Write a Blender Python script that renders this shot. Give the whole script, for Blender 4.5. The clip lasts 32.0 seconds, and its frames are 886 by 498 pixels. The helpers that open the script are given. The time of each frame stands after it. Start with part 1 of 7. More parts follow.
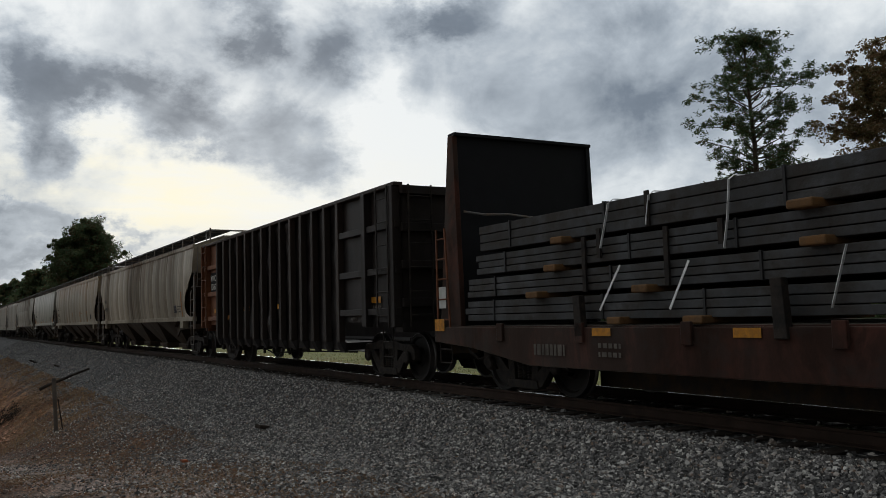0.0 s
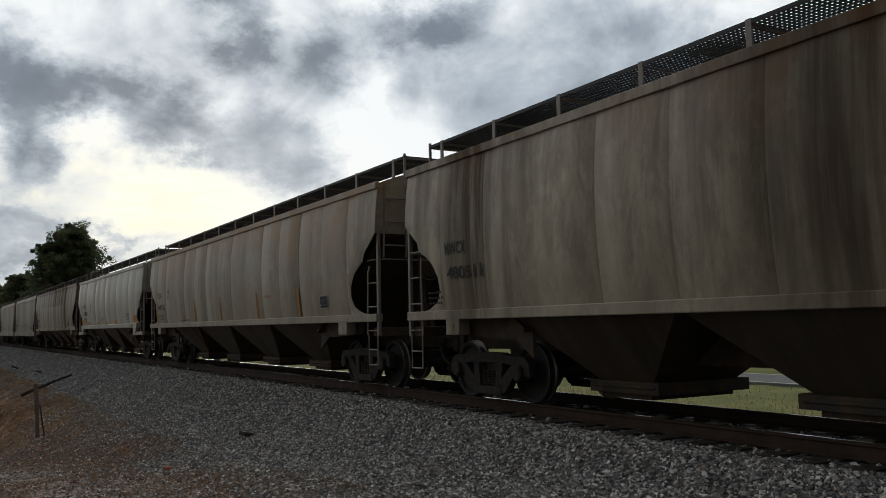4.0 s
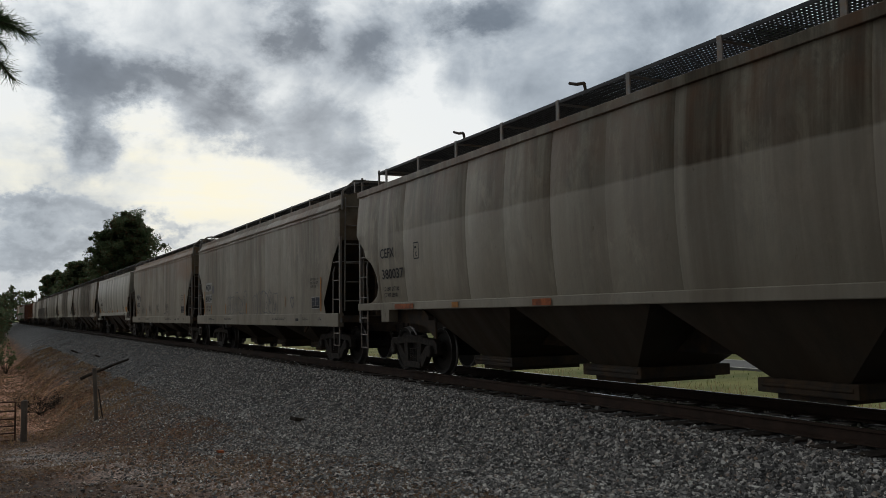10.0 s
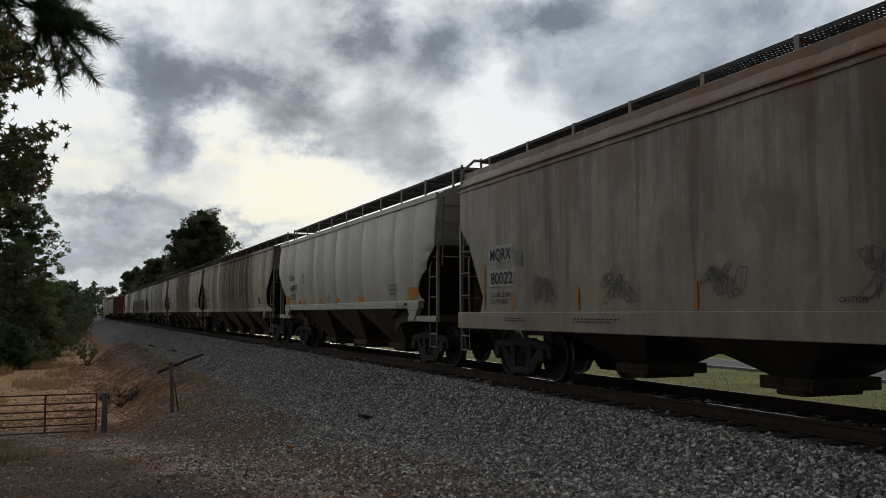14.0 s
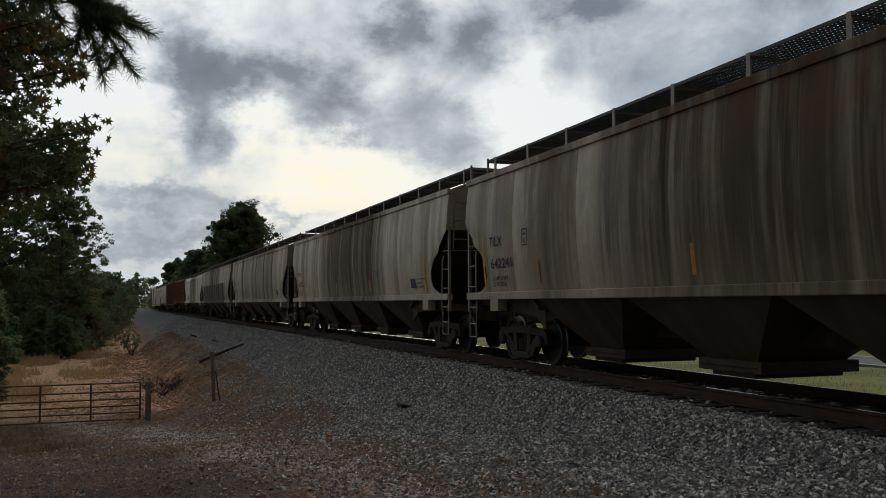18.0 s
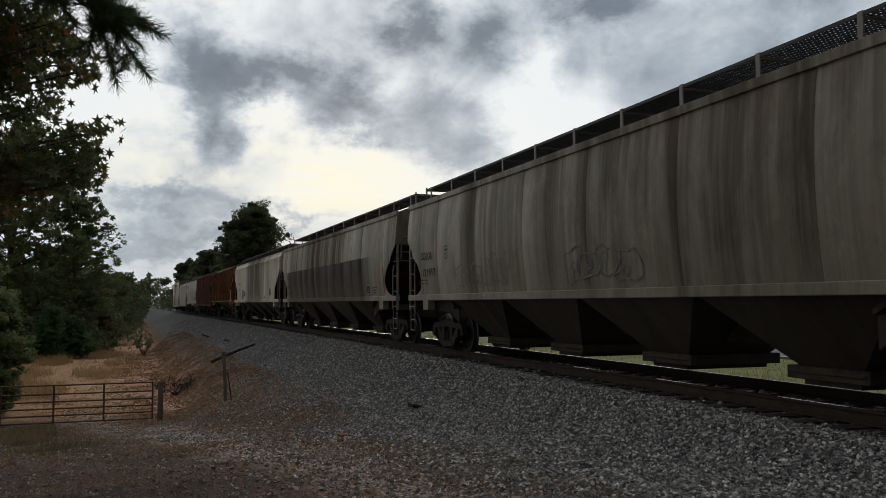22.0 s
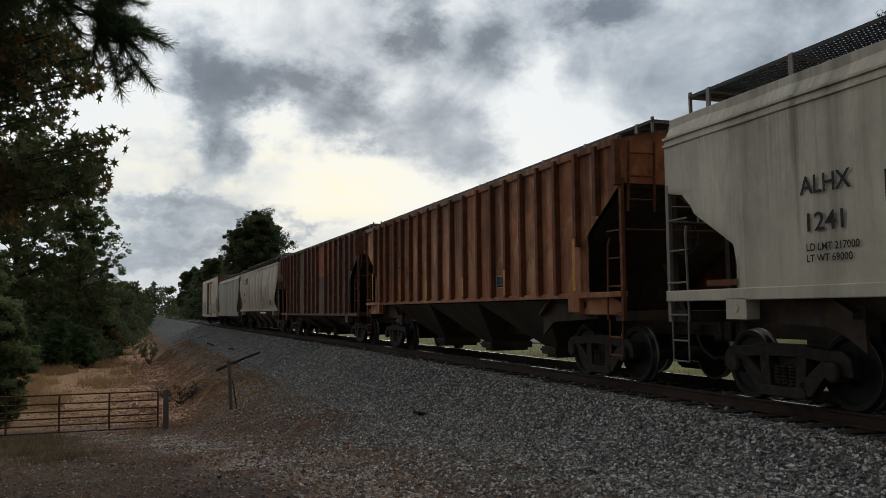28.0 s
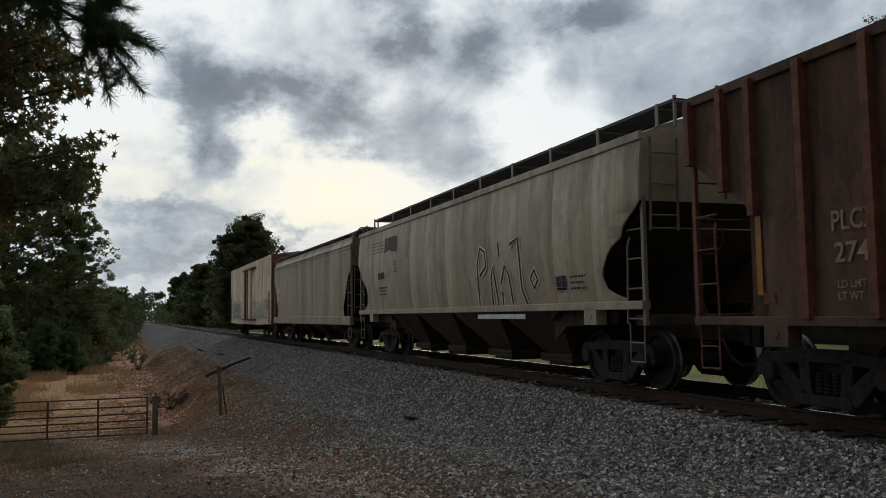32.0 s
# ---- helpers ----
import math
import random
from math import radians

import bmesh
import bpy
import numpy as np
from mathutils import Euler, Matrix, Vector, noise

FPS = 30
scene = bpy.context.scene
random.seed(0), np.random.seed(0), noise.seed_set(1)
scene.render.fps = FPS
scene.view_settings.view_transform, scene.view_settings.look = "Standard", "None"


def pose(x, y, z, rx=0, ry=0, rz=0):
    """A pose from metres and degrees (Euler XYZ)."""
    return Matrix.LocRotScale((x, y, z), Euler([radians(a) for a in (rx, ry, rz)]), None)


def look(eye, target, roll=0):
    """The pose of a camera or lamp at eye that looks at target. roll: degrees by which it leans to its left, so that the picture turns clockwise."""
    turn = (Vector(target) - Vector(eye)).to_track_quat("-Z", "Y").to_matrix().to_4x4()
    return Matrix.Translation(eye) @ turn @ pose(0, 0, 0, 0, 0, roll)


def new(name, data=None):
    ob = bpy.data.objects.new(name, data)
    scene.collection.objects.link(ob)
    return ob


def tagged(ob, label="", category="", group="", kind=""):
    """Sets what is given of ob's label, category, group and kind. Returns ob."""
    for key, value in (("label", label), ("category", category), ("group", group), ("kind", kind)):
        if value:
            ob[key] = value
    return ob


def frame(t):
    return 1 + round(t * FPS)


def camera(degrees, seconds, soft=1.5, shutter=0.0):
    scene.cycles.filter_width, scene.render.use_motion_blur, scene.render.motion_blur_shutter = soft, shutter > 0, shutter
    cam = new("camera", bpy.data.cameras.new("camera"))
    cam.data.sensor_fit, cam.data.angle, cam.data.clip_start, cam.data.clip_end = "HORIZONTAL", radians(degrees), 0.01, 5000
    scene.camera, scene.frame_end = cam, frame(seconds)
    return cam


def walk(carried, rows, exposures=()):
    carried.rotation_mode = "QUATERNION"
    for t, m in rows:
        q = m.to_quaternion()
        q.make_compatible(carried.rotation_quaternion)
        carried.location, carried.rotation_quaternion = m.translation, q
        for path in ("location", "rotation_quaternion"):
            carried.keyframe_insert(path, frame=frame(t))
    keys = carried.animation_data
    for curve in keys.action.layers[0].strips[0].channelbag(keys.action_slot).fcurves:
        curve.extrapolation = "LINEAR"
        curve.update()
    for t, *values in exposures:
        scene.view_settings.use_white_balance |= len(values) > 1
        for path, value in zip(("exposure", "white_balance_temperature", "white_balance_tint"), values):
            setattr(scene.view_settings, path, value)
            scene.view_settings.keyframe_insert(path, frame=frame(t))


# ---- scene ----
cam = camera(55.0, 32.0, soft=0.6)
EYE = (0.0, 0.0, 1.23)
TURNS = [
    (0.0, 94.51, 1.52, -29.22), (0.5, 94.9, 1.43, -29.58), (1.0, 94.94, 1.65, -30.0), (1.5, 95.01, 1.59, -30.26),
    (2.0, 94.96, 1.57, -30.37), (2.5, 95.08, 1.44, -30.2), (3.0, 95.0, 1.29, -30.26), (3.5, 94.94, 1.24, -30.21),
    (5.5, 95.3, 1.1, -30.08), (6.0, 95.27, 1.16, -30.11), (6.5, 95.2, 1.18, -30.17), (7.0, 95.22, 1.12, -30.08),
    (7.5, 95.14, 0.99, -29.88), (8.0, 94.89, 1.08, -29.1), (8.5, 94.78, 0.89, -27.94), (9.0, 94.42, 1.17, -27.51),
    (9.5, 94.31, 0.99, -27.28), (10.0, 94.24, 0.87, -26.92), (10.5, 94.25, 0.92, -26.37), (11.0, 94.23, 0.89, -25.85),
    (11.5, 94.27, 0.65, -25.16), (12.0, 94.21, 0.42, -24.46), (12.5, 94.22, 0.44, -23.84), (13.0, 94.28, 0.31, -23.11),
    (13.5, 94.34, 0.13, -22.73), (14.0, 94.28, 0.09, -22.37), (14.5, 94.05, -0.04, -22.13), (16.5, 93.45, 0.48, -20.92),
    (17.0, 93.52, 0.3, -20.5), (17.5, 93.59, 0.28, -20.15), (18.0, 93.6, 0.23, -19.87), (18.5, 93.44, 0.32, -19.79),
    (19.0, 93.4, 0.26, -19.36), (19.5, 93.5, 0.15, -18.92), (20.0, 93.53, 0.22, -18.96), (20.5, 93.36, 0.36, -19.09),
    (21.0, 93.25, 0.36, -19.12), (21.5, 93.37, 0.29, -19.09), (22.0, 93.61, 0.24, -19.13), (22.5, 93.7, 0.25, -19.08),
    (23.0, 93.67, 0.32, -19.07), (23.5, 93.65, 0.39, -18.99), (24.0, 93.67, 0.43, -18.98), (24.5, 93.67, 0.44, -19.1),
    (25.0, 93.79, 0.43, -19.15), (25.5, 93.8, 0.47, -19.08), (27.5, 93.93, 0.57, -18.86), (28.0, 94.08, 0.62, -18.82),
    (28.5, 94.11, 0.63, -18.61), (29.0, 94.11, 0.63, -18.65), (29.5, 94.15, 0.6, -18.7), (30.0, 94.26, 0.56, -18.87),
    (30.5, 94.38, 0.61, -18.81), (31.0, 94.34, 0.77, -18.93), (31.5, 94.33, 0.81, -19.03), (32.0, 94.38, 0.81, -19.46),
]
walk(cam, [(t, pose(*EYE, rx, ry, rz)) for t, rx, ry, rz in TURNS], [(0.0, 0.03), (1.0, 0.12), (7.0, 0.13), (8.5, 0.0), (32.0, 0.05)])

# ---- the line: a gentle curve that runs out into a straight, z = 0 at the rail heads ----
LINE_X, BEND, BEND_Y, STRAIGHT_Y = 8.5, 0.00044, 12.0, 37.0
SPEED = 8.95


def line_x(y):
    c = min(y, STRAIGHT_Y) - BEND_Y
    return LINE_X - BEND * c ** 2 - 2 * BEND * (STRAIGHT_Y - BEND_Y) * max(0.0, y - STRAIGHT_Y)


def line_turn(y):
    return math.degrees(math.atan(2 * BEND * (min(y, STRAIGHT_Y) - BEND_Y)))


# ---- sky and sun ----
SUN_AZ, SUN_EL = 14.0, 16.0          # degrees right of the line's far end, and up
sun_way = Vector((math.sin(radians(SUN_AZ)) * math.cos(radians(SUN_EL)), math.cos(radians(SUN_AZ)) * math.cos(radians(SUN_EL)), math.sin(radians(SUN_EL))))
sun = new("sun", bpy.data.lights.new("sun", "SUN"))
sun.data.energy, sun.data.angle, sun.data.color = 0.5, radians(18), (1.0, 0.96, 0.88)
sun.matrix_world = look(sun_way * 60, (0, 0, 0))


class Nodes:
    """Short hands for node trees."""

    def __init__(self, tree):
        self.tree, self.n, self.l = tree, tree.nodes, tree.links

    def put(self, sock, value):
        if isinstance(value, bpy.types.NodeSocket):
            self.l.new(value, sock)
        elif value is not None:
            sock.default_value = value

    def node(self, kind, **inputs):
        nd = self.n.new(kind)
        for k, v in inputs.items():
            self.put(nd.inputs[k.replace("_", " ")], v)
        return nd

    def math(self, op, a, b=None, c=None, clamp=False):
        nd = self.n.new("ShaderNodeMath")
        nd.operation, nd.use_clamp = op, clamp
        for i, v in enumerate((a, b, c)):
            self.put(nd.inputs[i], v)
        return nd.outputs[0]

    def mix(self, f, a, b, how="MIX"):
        nd = self.n.new("ShaderNodeMix")
        nd.data_type, nd.blend_type = "RGBA", how
        for i, v in ((0, f), (6, a), (7, b)):
            if isinstance(v, tuple) and len(v) == 3:
                v = (*v, 1)
            self.put(nd.inputs[i], v)
        return nd.outputs[2]

    def ramp(self, f, *stops, ease="LINEAR"):
        nd = self.n.new("ShaderNodeValToRGB")
        nd.color_ramp.interpolation = ease
        e = nd.color_ramp.elements
        while len(e) < len(stops):
            e.new(0.5)
        for el, (p, c) in zip(e, stops):
            el.position, el.color = p, (c, c, c, 1) if isinstance(c, (int, float)) else (*c, 1)
        self.put(nd.inputs[0], f)
        return nd.outputs[0]

    def scaled(self, vec, x, y, z, dx=0.0, dy=0.0, dz=0.0):
        nd = self.n.new("ShaderNodeMapping")
        self.put(nd.inputs["Vector"], vec)
        nd.inputs["Scale"].default_value, nd.inputs["Location"].default_value = (x, y, z), (dx, dy, dz)
        return nd.outputs[0]

    def noise(self, vec, scale, detail=4.0, rough=0.55, warp=0.0):
        nd = self.n.new("ShaderNodeTexNoise")
        self.put(nd.inputs["Vector"], vec)
        for k, v in (("Scale", scale), ("Detail", detail), ("Roughness", rough), ("Distortion", warp)):
            nd.inputs[k].default_value = v
        return nd.outputs["Fac"]


def make_sky():
    w = bpy.data.worlds.new("overcast_sky")
    w.use_nodes = True
    scene.world = w
    k = Nodes(w.node_tree)
    k.n.clear()
    sky = k.n.new("ShaderNodeTexSky")
    sky.sky_type, sky.sun_disc = "NISHITA", False
    sky.sun_elevation, sky.sun_rotation = radians(SUN_EL), radians(SUN_AZ)
    way = k.n.new("ShaderNodeTexCoord").outputs["Generated"]
    xyz = k.node("ShaderNodeSeparateXYZ", Vector=way)
    x, y, z = xyz.outputs
    az = k.math("ARCTAN2", x, y)
    el = k.math("ARCSINE", z)
    big = k.noise(k.scaled(way, 1, 1, 1.5, 2.2, 6.1, 0.4), 3.2, 6.0, 0.55, 0.25)
    fine = k.noise(k.scaled(way, 1, 1, 1.25, 7.3, 2.1, 0), 8.0, 8.0, 0.56, 0.55)
    wob = k.noise(k.scaled(way, 1, 1, 1.5, 3, 1, 5), 8.0, 8.0, 0.64)
    wob2 = k.noise(k.scaled(way, 1, 1, 1.5, 9, 4, 2), 8.0, 8.0, 0.64)
    az2 = k.math("ADD", az, k.math("MULTIPLY", k.math("SUBTRACT", wob, 0.5), 0.19))
    el2 = k.math("ADD", el, k.math("MULTIPLY", k.math("SUBTRACT", wob2, 0.5), 0.17))
    dark = None
    # big grey heaps of cloud: bearing, height, half width, half height (degrees), weight
    for a, e, sa, se, wt in CLOUDS:
        u = k.math("DIVIDE", k.math("SUBTRACT", az2, radians(a)), radians(sa))
        v = k.math("DIVIDE", k.math("SUBTRACT", el2, radians(e)), radians(se))
        r = k.math("ADD", k.math("MULTIPLY", u, u), k.math("MULTIPLY", v, v))
        g = k.math("MULTIPLY", k.math("EXPONENT", k.math("MULTIPLY", r, -0.9)), wt)
        dark = g if dark is None else k.math("ADD", dark, g)
    body = k.math("ADD", k.math("MULTIPLY", k.math("SUBTRACT", big, 0.5), 1.35), k.math("MULTIPLY", k.math("SUBTRACT", fine, 0.5), 0.90))
    wisp = k.noise(k.scaled(way, 1, 1, 1.3, 4, 8, 1), 22.0, 6.0, 0.6, 0.5)
    body = k.math("ADD", body, k.math("MULTIPLY", k.math("SUBTRACT", wisp, 0.5), 0.16))
    dens = k.math("ADD", k.math("ADD", dark, body), 0.03, clamp=True)
    tone = k.ramp(dens, (0.0, (0.90, 0.935, 0.95)), (0.12, (0.76, 0.81, 0.845)), (0.36, (0.46, 0.52, 0.585)), (0.66, (0.190, 0.232, 0.288)), (1.0, (0.115, 0.148, 0.192)))
    # the lit strip low over the far end of the line
    ga = k.math("DIVIDE", k.math("SUBTRACT", az, radians(8)), radians(15))
    ge = k.math("DIVIDE", k.math("SUBTRACT", el2, radians(7.8)), radians(3.6))
    glow = k.math("EXPONENT", k.math("MULTIPLY", k.math("ADD", k.math("MULTIPLY", ga, ga), k.math("MULTIPLY", ge, ge)), -1.0))
    glow = k.math("MULTIPLY", glow, k.math("SUBTRACT", 1.0, k.math("MULTIPLY", dens, 2.6), clamp=True))
    streaky = k.noise(k.scaled(way, 1, 1, 5.0, 1, 2, 0), 11.0, 6.0, 0.6, 0.4)
    glow = k.math("MULTIPLY", glow, k.ramp(streaky, (0.36, 0.45), (0.60, 1.0)))
    lit = k.mix(glow, tone, (1.0, 0.955, 0.76))
    haze = k.ramp(k.math("MULTIPLY", el, 8.0), (0.0, 1.0), (1.0, 0.0))
    lit = k.mix(k.math("MULTIPLY", haze, 0.5), lit, (0.36, 0.44, 0.54))
    # the overcast thins towards the hidden sun and thickens away from it
    lean = k.node("ShaderNodeVectorMath", Vector=way)
    lean.operation = "DOT_PRODUCT"
    lean.inputs[1].default_value = (math.sin(radians(24)), math.cos(radians(24)), 0.12)
    thick = k.ramp(k.math("ADD", k.math("MULTIPLY", lean.outputs["Value"], 0.5), 0.5), (0.30, 0.27), (0.84, 1.0))
    lit = k.mix(1.0, lit, thick, "MULTIPLY")
    both = k.mix(0.0025, lit, sky.outputs[0], "ADD")
    bg = k.node("ShaderNodeBackground", Color=both, Strength=SKY_STRENGTH)
    out = k.n.new("ShaderNodeOutputWorld")
    k.l.new(bg.outputs[0], out.inputs[0])


SKY_STRENGTH = 0.9
CLOUDS = [
    (4.0, 13.0, 2.1, 3.9, 0.66), (3.0, 17.0, 2.3, 2.2, 0.35), (11.2, 13.6, 4.3, 2.5, 0.66), (7.5, 15.6, 2.2, 1.6, 0.35), (14.4, 12.2, 2.2, 1.8, 0.35),
    (16.4, 19.4, 2.0, 2.8, 0.6), (21.8, 17.6, 2.0, 2.6, 0.45), (21.0, 11.0, 3.0, 2.4, 0.55), (18.2, 13.4, 2.2, 2.0, 0.32), (29.2, 19.8, 4.6, 1.7, 0.55),
    (33.0, 15.6, 4.6, 3.4, 0.26), (41.0, 12.6, 7.0, 4.2, 0.36), (47.0, 17.2, 8.0, 3.0, 0.3), (56.0, 13.0, 6.0, 5.0, 0.28), (-0.8, 5.9, 6.0, 0.8, 0.32), (3.0, 4.2, 8.0, 0.7, 0.34),
    (9.5, 5.8, 3.5, 0.6, 0.36), (-2.7, 15.0, 1.6, 3.4, -0.3), (26.2, 14.0, 1.3, 4.6, -0.2), (25.5, 22.0, 2.2, 2.5, -0.3), (6.8, 12.6, 0.9, 2.8, -0.25),
]
make_sky()


# ---- materials ----
def rgb(c):
    return (*c, 1.0)


def material(name, base, rough=0.8, metal=0.0, vary=0.25, scale=3.0, grain=40.0, bump=0.15, other=None, spread=0.5, coat=0.0):
    """A surface with stains at a large scale and grain at a small one."""
    m = bpy.data.materials.new(name)
    m.use_nodes = True
    k = Nodes(m.node_tree)
    bsdf = k.n["Principled BSDF"]
    co = k.n.new("ShaderNodeTexCoord").outputs["Object"]
    a = k.noise(co, scale, 5.0, 0.6)
    b = k.noise(co, grain, 4.0, 0.6)
    dark = tuple(c * (1 - vary) for c in base)
    light = tuple(min(1, c * (1 + vary)) for c in base)
    col = k.mix(k.ramp(a, (0.3, 0.0), (0.7, 1.0)), dark, light)
    if other:
        col = k.mix(k.ramp(k.noise(k.scaled(co, 1, 1, 1, 4, 9, 2), scale * 1.7, 6.0, 0.65), (0.5 - spread * 0.2, 0.0), (0.62, 1.0)), col, other)
    col = k.mix(k.math("MULTIPLY", b, vary), col, dark)
    rnd = k.n.new("ShaderNodeObjectInfo").outputs["Random"]
    col = k.mix(k.math("MULTIPLY", rnd, 0.18), col, dark)
    k.put(bsdf.inputs["Base Color"], col)
    k.put(bsdf.inputs["Roughness"], k.math("ADD", k.math("MULTIPLY", a, 0.2), rough - 0.1, clamp=True))
    bsdf.inputs["Metallic"].default_value = metal
    bsdf.inputs["Coat Weight"].default_value = coat
    bsdf.inputs["Specular IOR Level"].default_value = 0.5 if metal or rough < 0.35 else 0.2
    bp = k.node("ShaderNodeBump", Strength=bump, Distance=0.02, Height=k.math("ADD", b, a))
    k.l.new(bp.outputs[0], bsdf.inputs["Normal"])
    return m


def car_paint(name, base, soot=0.4, rust=0.2, seed=0.0, rust_col=(0.16, 0.065, 0.022), wash=None, patch=0.0, rough=0.45, top=0.35, stains=(), streak=0.5, lift=0.86, fade=None, gloss=0.34, rusts=(), sheen=0.26, mottle=1.0):
    """Weathered paint of a rail car: runs of soot down the sides, rust from the roof edge, dust along the sill."""
    m = bpy.data.materials.new(name)
    m.use_nodes = True
    k = Nodes(m.node_tree)
    bsdf = k.n["Principled BSDF"]
    co = k.n.new("ShaderNodeTexCoord").outputs["Object"]
    sep = k.node("ShaderNodeSeparateXYZ", Vector=co)
    y, z = sep.outputs[1], sep.outputs[2]
    broad = k.noise(k.scaled(co, 0.1, 0.42, 0.05, seed * 2, seed * 7, 3), 1.0, 3.0, 0.5)
    runs = k.noise(k.scaled(co, 0.2, 1.6, 0.10, seed, seed * 3, 0), 1.0, 4.0, 0.6)
    thin = k.noise(k.scaled(co, 0.2, 4.2, 0.22, seed, seed, 1), 1.0, 4.0, 0.6)
    hair = k.noise(k.scaled(co, 0.2, 19.0, 0.35, seed, seed * 5, 2), 1.0, 4.0, 0.62)
    blot = k.noise(k.scaled(co, 1, 1, 1, seed, 0, seed), 1.3, 6.0, 0.62)
    grain = k.noise(co, 26.0, 5.0, 0.6)
    base = (base[0] * 1.09 * lift, base[1] * lift, base[2] * 0.84 * lift)
    dirt = tuple(c * 0.10 + d for c, d in zip(base, (0.013, 0.009, 0.005)))
    # soft changes of tone along the side
    col = k.mix(k.ramp(runs, (0.36, 0.0), (0.64, 1.0)), tuple(c * 1.08 for c in base), tuple(c * 0.72 for c in base))
    col = k.mix(k.math("MULTIPLY", k.ramp(blot, (0.40, 0.0), (0.68, 1.0)), 0.46), col, tuple(c * 0.52 for c in base))
    # grime in short smears, and sheets that have aged apart from one another
    smear = k.noise(k.scaled(co, 0.5, 1.5, 0.62, seed * 3, seed, 4), 1.0, 8.0, 0.70, 0.7)
    col = k.mix(k.math("MULTIPLY", k.ramp(smear, (0.48, 0.0), (0.60, 1.0)), min(1.0, 0.62 * mottle)), col, tuple(c * 0.40 + d * 0.5 for c, d in zip(base, (0.02, 0.012, 0.006))))
    scour = k.noise(k.scaled(co, 0.5, 1.9, 0.8, seed, seed * 2, 6), 1.0, 8.0, 0.72, 0.6)
    col = k.mix(k.math("MULTIPLY", k.ramp(scour, (0.52, 0.0), (0.62, 1.0)), 0.5 * mottle), col, tuple(min(0.8, c * 1.32) for c in base))
    flake = k.noise(k.scaled(co, 1, 1, 0.8, seed, 1, seed), 6.5, 6.0, 0.72)
    col = k.mix(k.math("MULTIPLY", k.ramp(flake, (0.54, 0.0), (0.62, 1.0)), 0.30 * mottle), col, tuple(c * 0.45 for c in base))
    sheet = k.n.new("ShaderNodeObjectInfo").outputs["Random"]
    col = k.mix(k.math("MULTIPLY", sheet, 0.20), col, tuple(c * 0.55 for c in base))
    if fade:
        pale = k.noise(k.scaled(co, 1, 1, 0.45, seed, 5, seed), 1.6, 6.0, 0.66, 0.6)
        col = k.mix(k.math("MULTIPLY", k.ramp(pale, (0.46, 0.0), (0.60, 1.0)), 0.8), col, fade)
        col = k.mix(k.math("MULTIPLY", k.ramp(k.noise(k.scaled(co, 1, 1, 0.6, 3, seed, 8), 3.0, 6.0, 0.7, 0.5), (0.52, 0.0), (0.64, 1.0)), 0.7), col, tuple(c * 0.35 for c in base))
    # soot in wide bands with ragged, running edges
    band = k.math("MULTIPLY", k.ramp(broad, (0.44, 0.0), (0.62, 1.0)), soot * 0.9)
    ragged = k.math("ADD", y, k.math("MULTIPLY", k.math("SUBTRACT", thin, 0.5), 1.5))
    for yc, half, amount in stains:
        u = k.math("MULTIPLY", k.math("SUBTRACT", half, k.math("ABSOLUTE", k.math("SUBTRACT", ragged, yc))), 1.0 / min(1.6, half * 0.7), clamp=True)
        band = k.math("ADD", band, k.math("MULTIPLY", u, amount))
    lean = k.math("ADD", k.ramp(thin, (0.34, 0.62), (0.64, 1.12)), k.math("MULTIPLY", k.math("SUBTRACT", runs, 0.5), 0.9))
    band = k.math("MULTIPLY", band, lean, clamp=True)
    col = k.mix(k.math("MULTIPLY", band, 0.92), col, dirt)
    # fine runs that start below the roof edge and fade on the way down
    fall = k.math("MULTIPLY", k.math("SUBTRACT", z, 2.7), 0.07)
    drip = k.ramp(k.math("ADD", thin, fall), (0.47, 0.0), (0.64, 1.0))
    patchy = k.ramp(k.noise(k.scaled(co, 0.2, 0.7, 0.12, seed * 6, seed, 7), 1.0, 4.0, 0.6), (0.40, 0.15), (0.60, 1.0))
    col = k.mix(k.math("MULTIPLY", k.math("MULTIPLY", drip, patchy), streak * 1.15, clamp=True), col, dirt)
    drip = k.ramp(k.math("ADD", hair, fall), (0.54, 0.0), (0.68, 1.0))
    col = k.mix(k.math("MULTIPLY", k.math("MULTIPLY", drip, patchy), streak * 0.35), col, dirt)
    clean = k.ramp(k.math("SUBTRACT", k.noise(k.scaled(co, 0.2, 5.0, 0.2, seed * 4, seed, 9), 1.0, 4.0, 0.62), fall), (0.60, 0.0), (0.72, 1.0))
    col = k.mix(k.math("MULTIPLY", clean, streak * 0.35), col, tuple(min(0.8, c * 1.15) for c in base))
    if patch:
        col = k.mix(k.math("MULTIPLY", k.ramp(blot, (0.52, 0.0), (0.58, 1.0)), patch), col, (0.035, 0.03, 0.028))
    if wash:
        # a band that was wiped or painted over: z of its top, start and end along the car, darkness
        zt, ya, yb, amount, tint = wash
        edge = k.math("MULTIPLY", k.math("SUBTRACT", thin, 0.5), 0.5)
        step = k.math("MULTIPLY", k.math("SUBTRACT", k.noise(k.scaled(co, 0.0, 0.8, 0.0, seed, 0, 0), 1.0, 1.0), 0.5), 0.05)
        inz = k.ramp(k.math("ADD", k.math("SUBTRACT", z, zt - 0.5), k.math("ADD", k.math("MULTIPLY", edge, 0.06), step)), (0.48, 1.0), (0.52, 0.0))
        iny = k.math("MULTIPLY", k.math("MULTIPLY", k.math("SUBTRACT", k.math("ADD", y, edge), ya), 0.8, clamp=True), k.math("MULTIPLY", k.math("SUBTRACT", yb, k.math("ADD", y, edge)), 0.8, clamp=True))
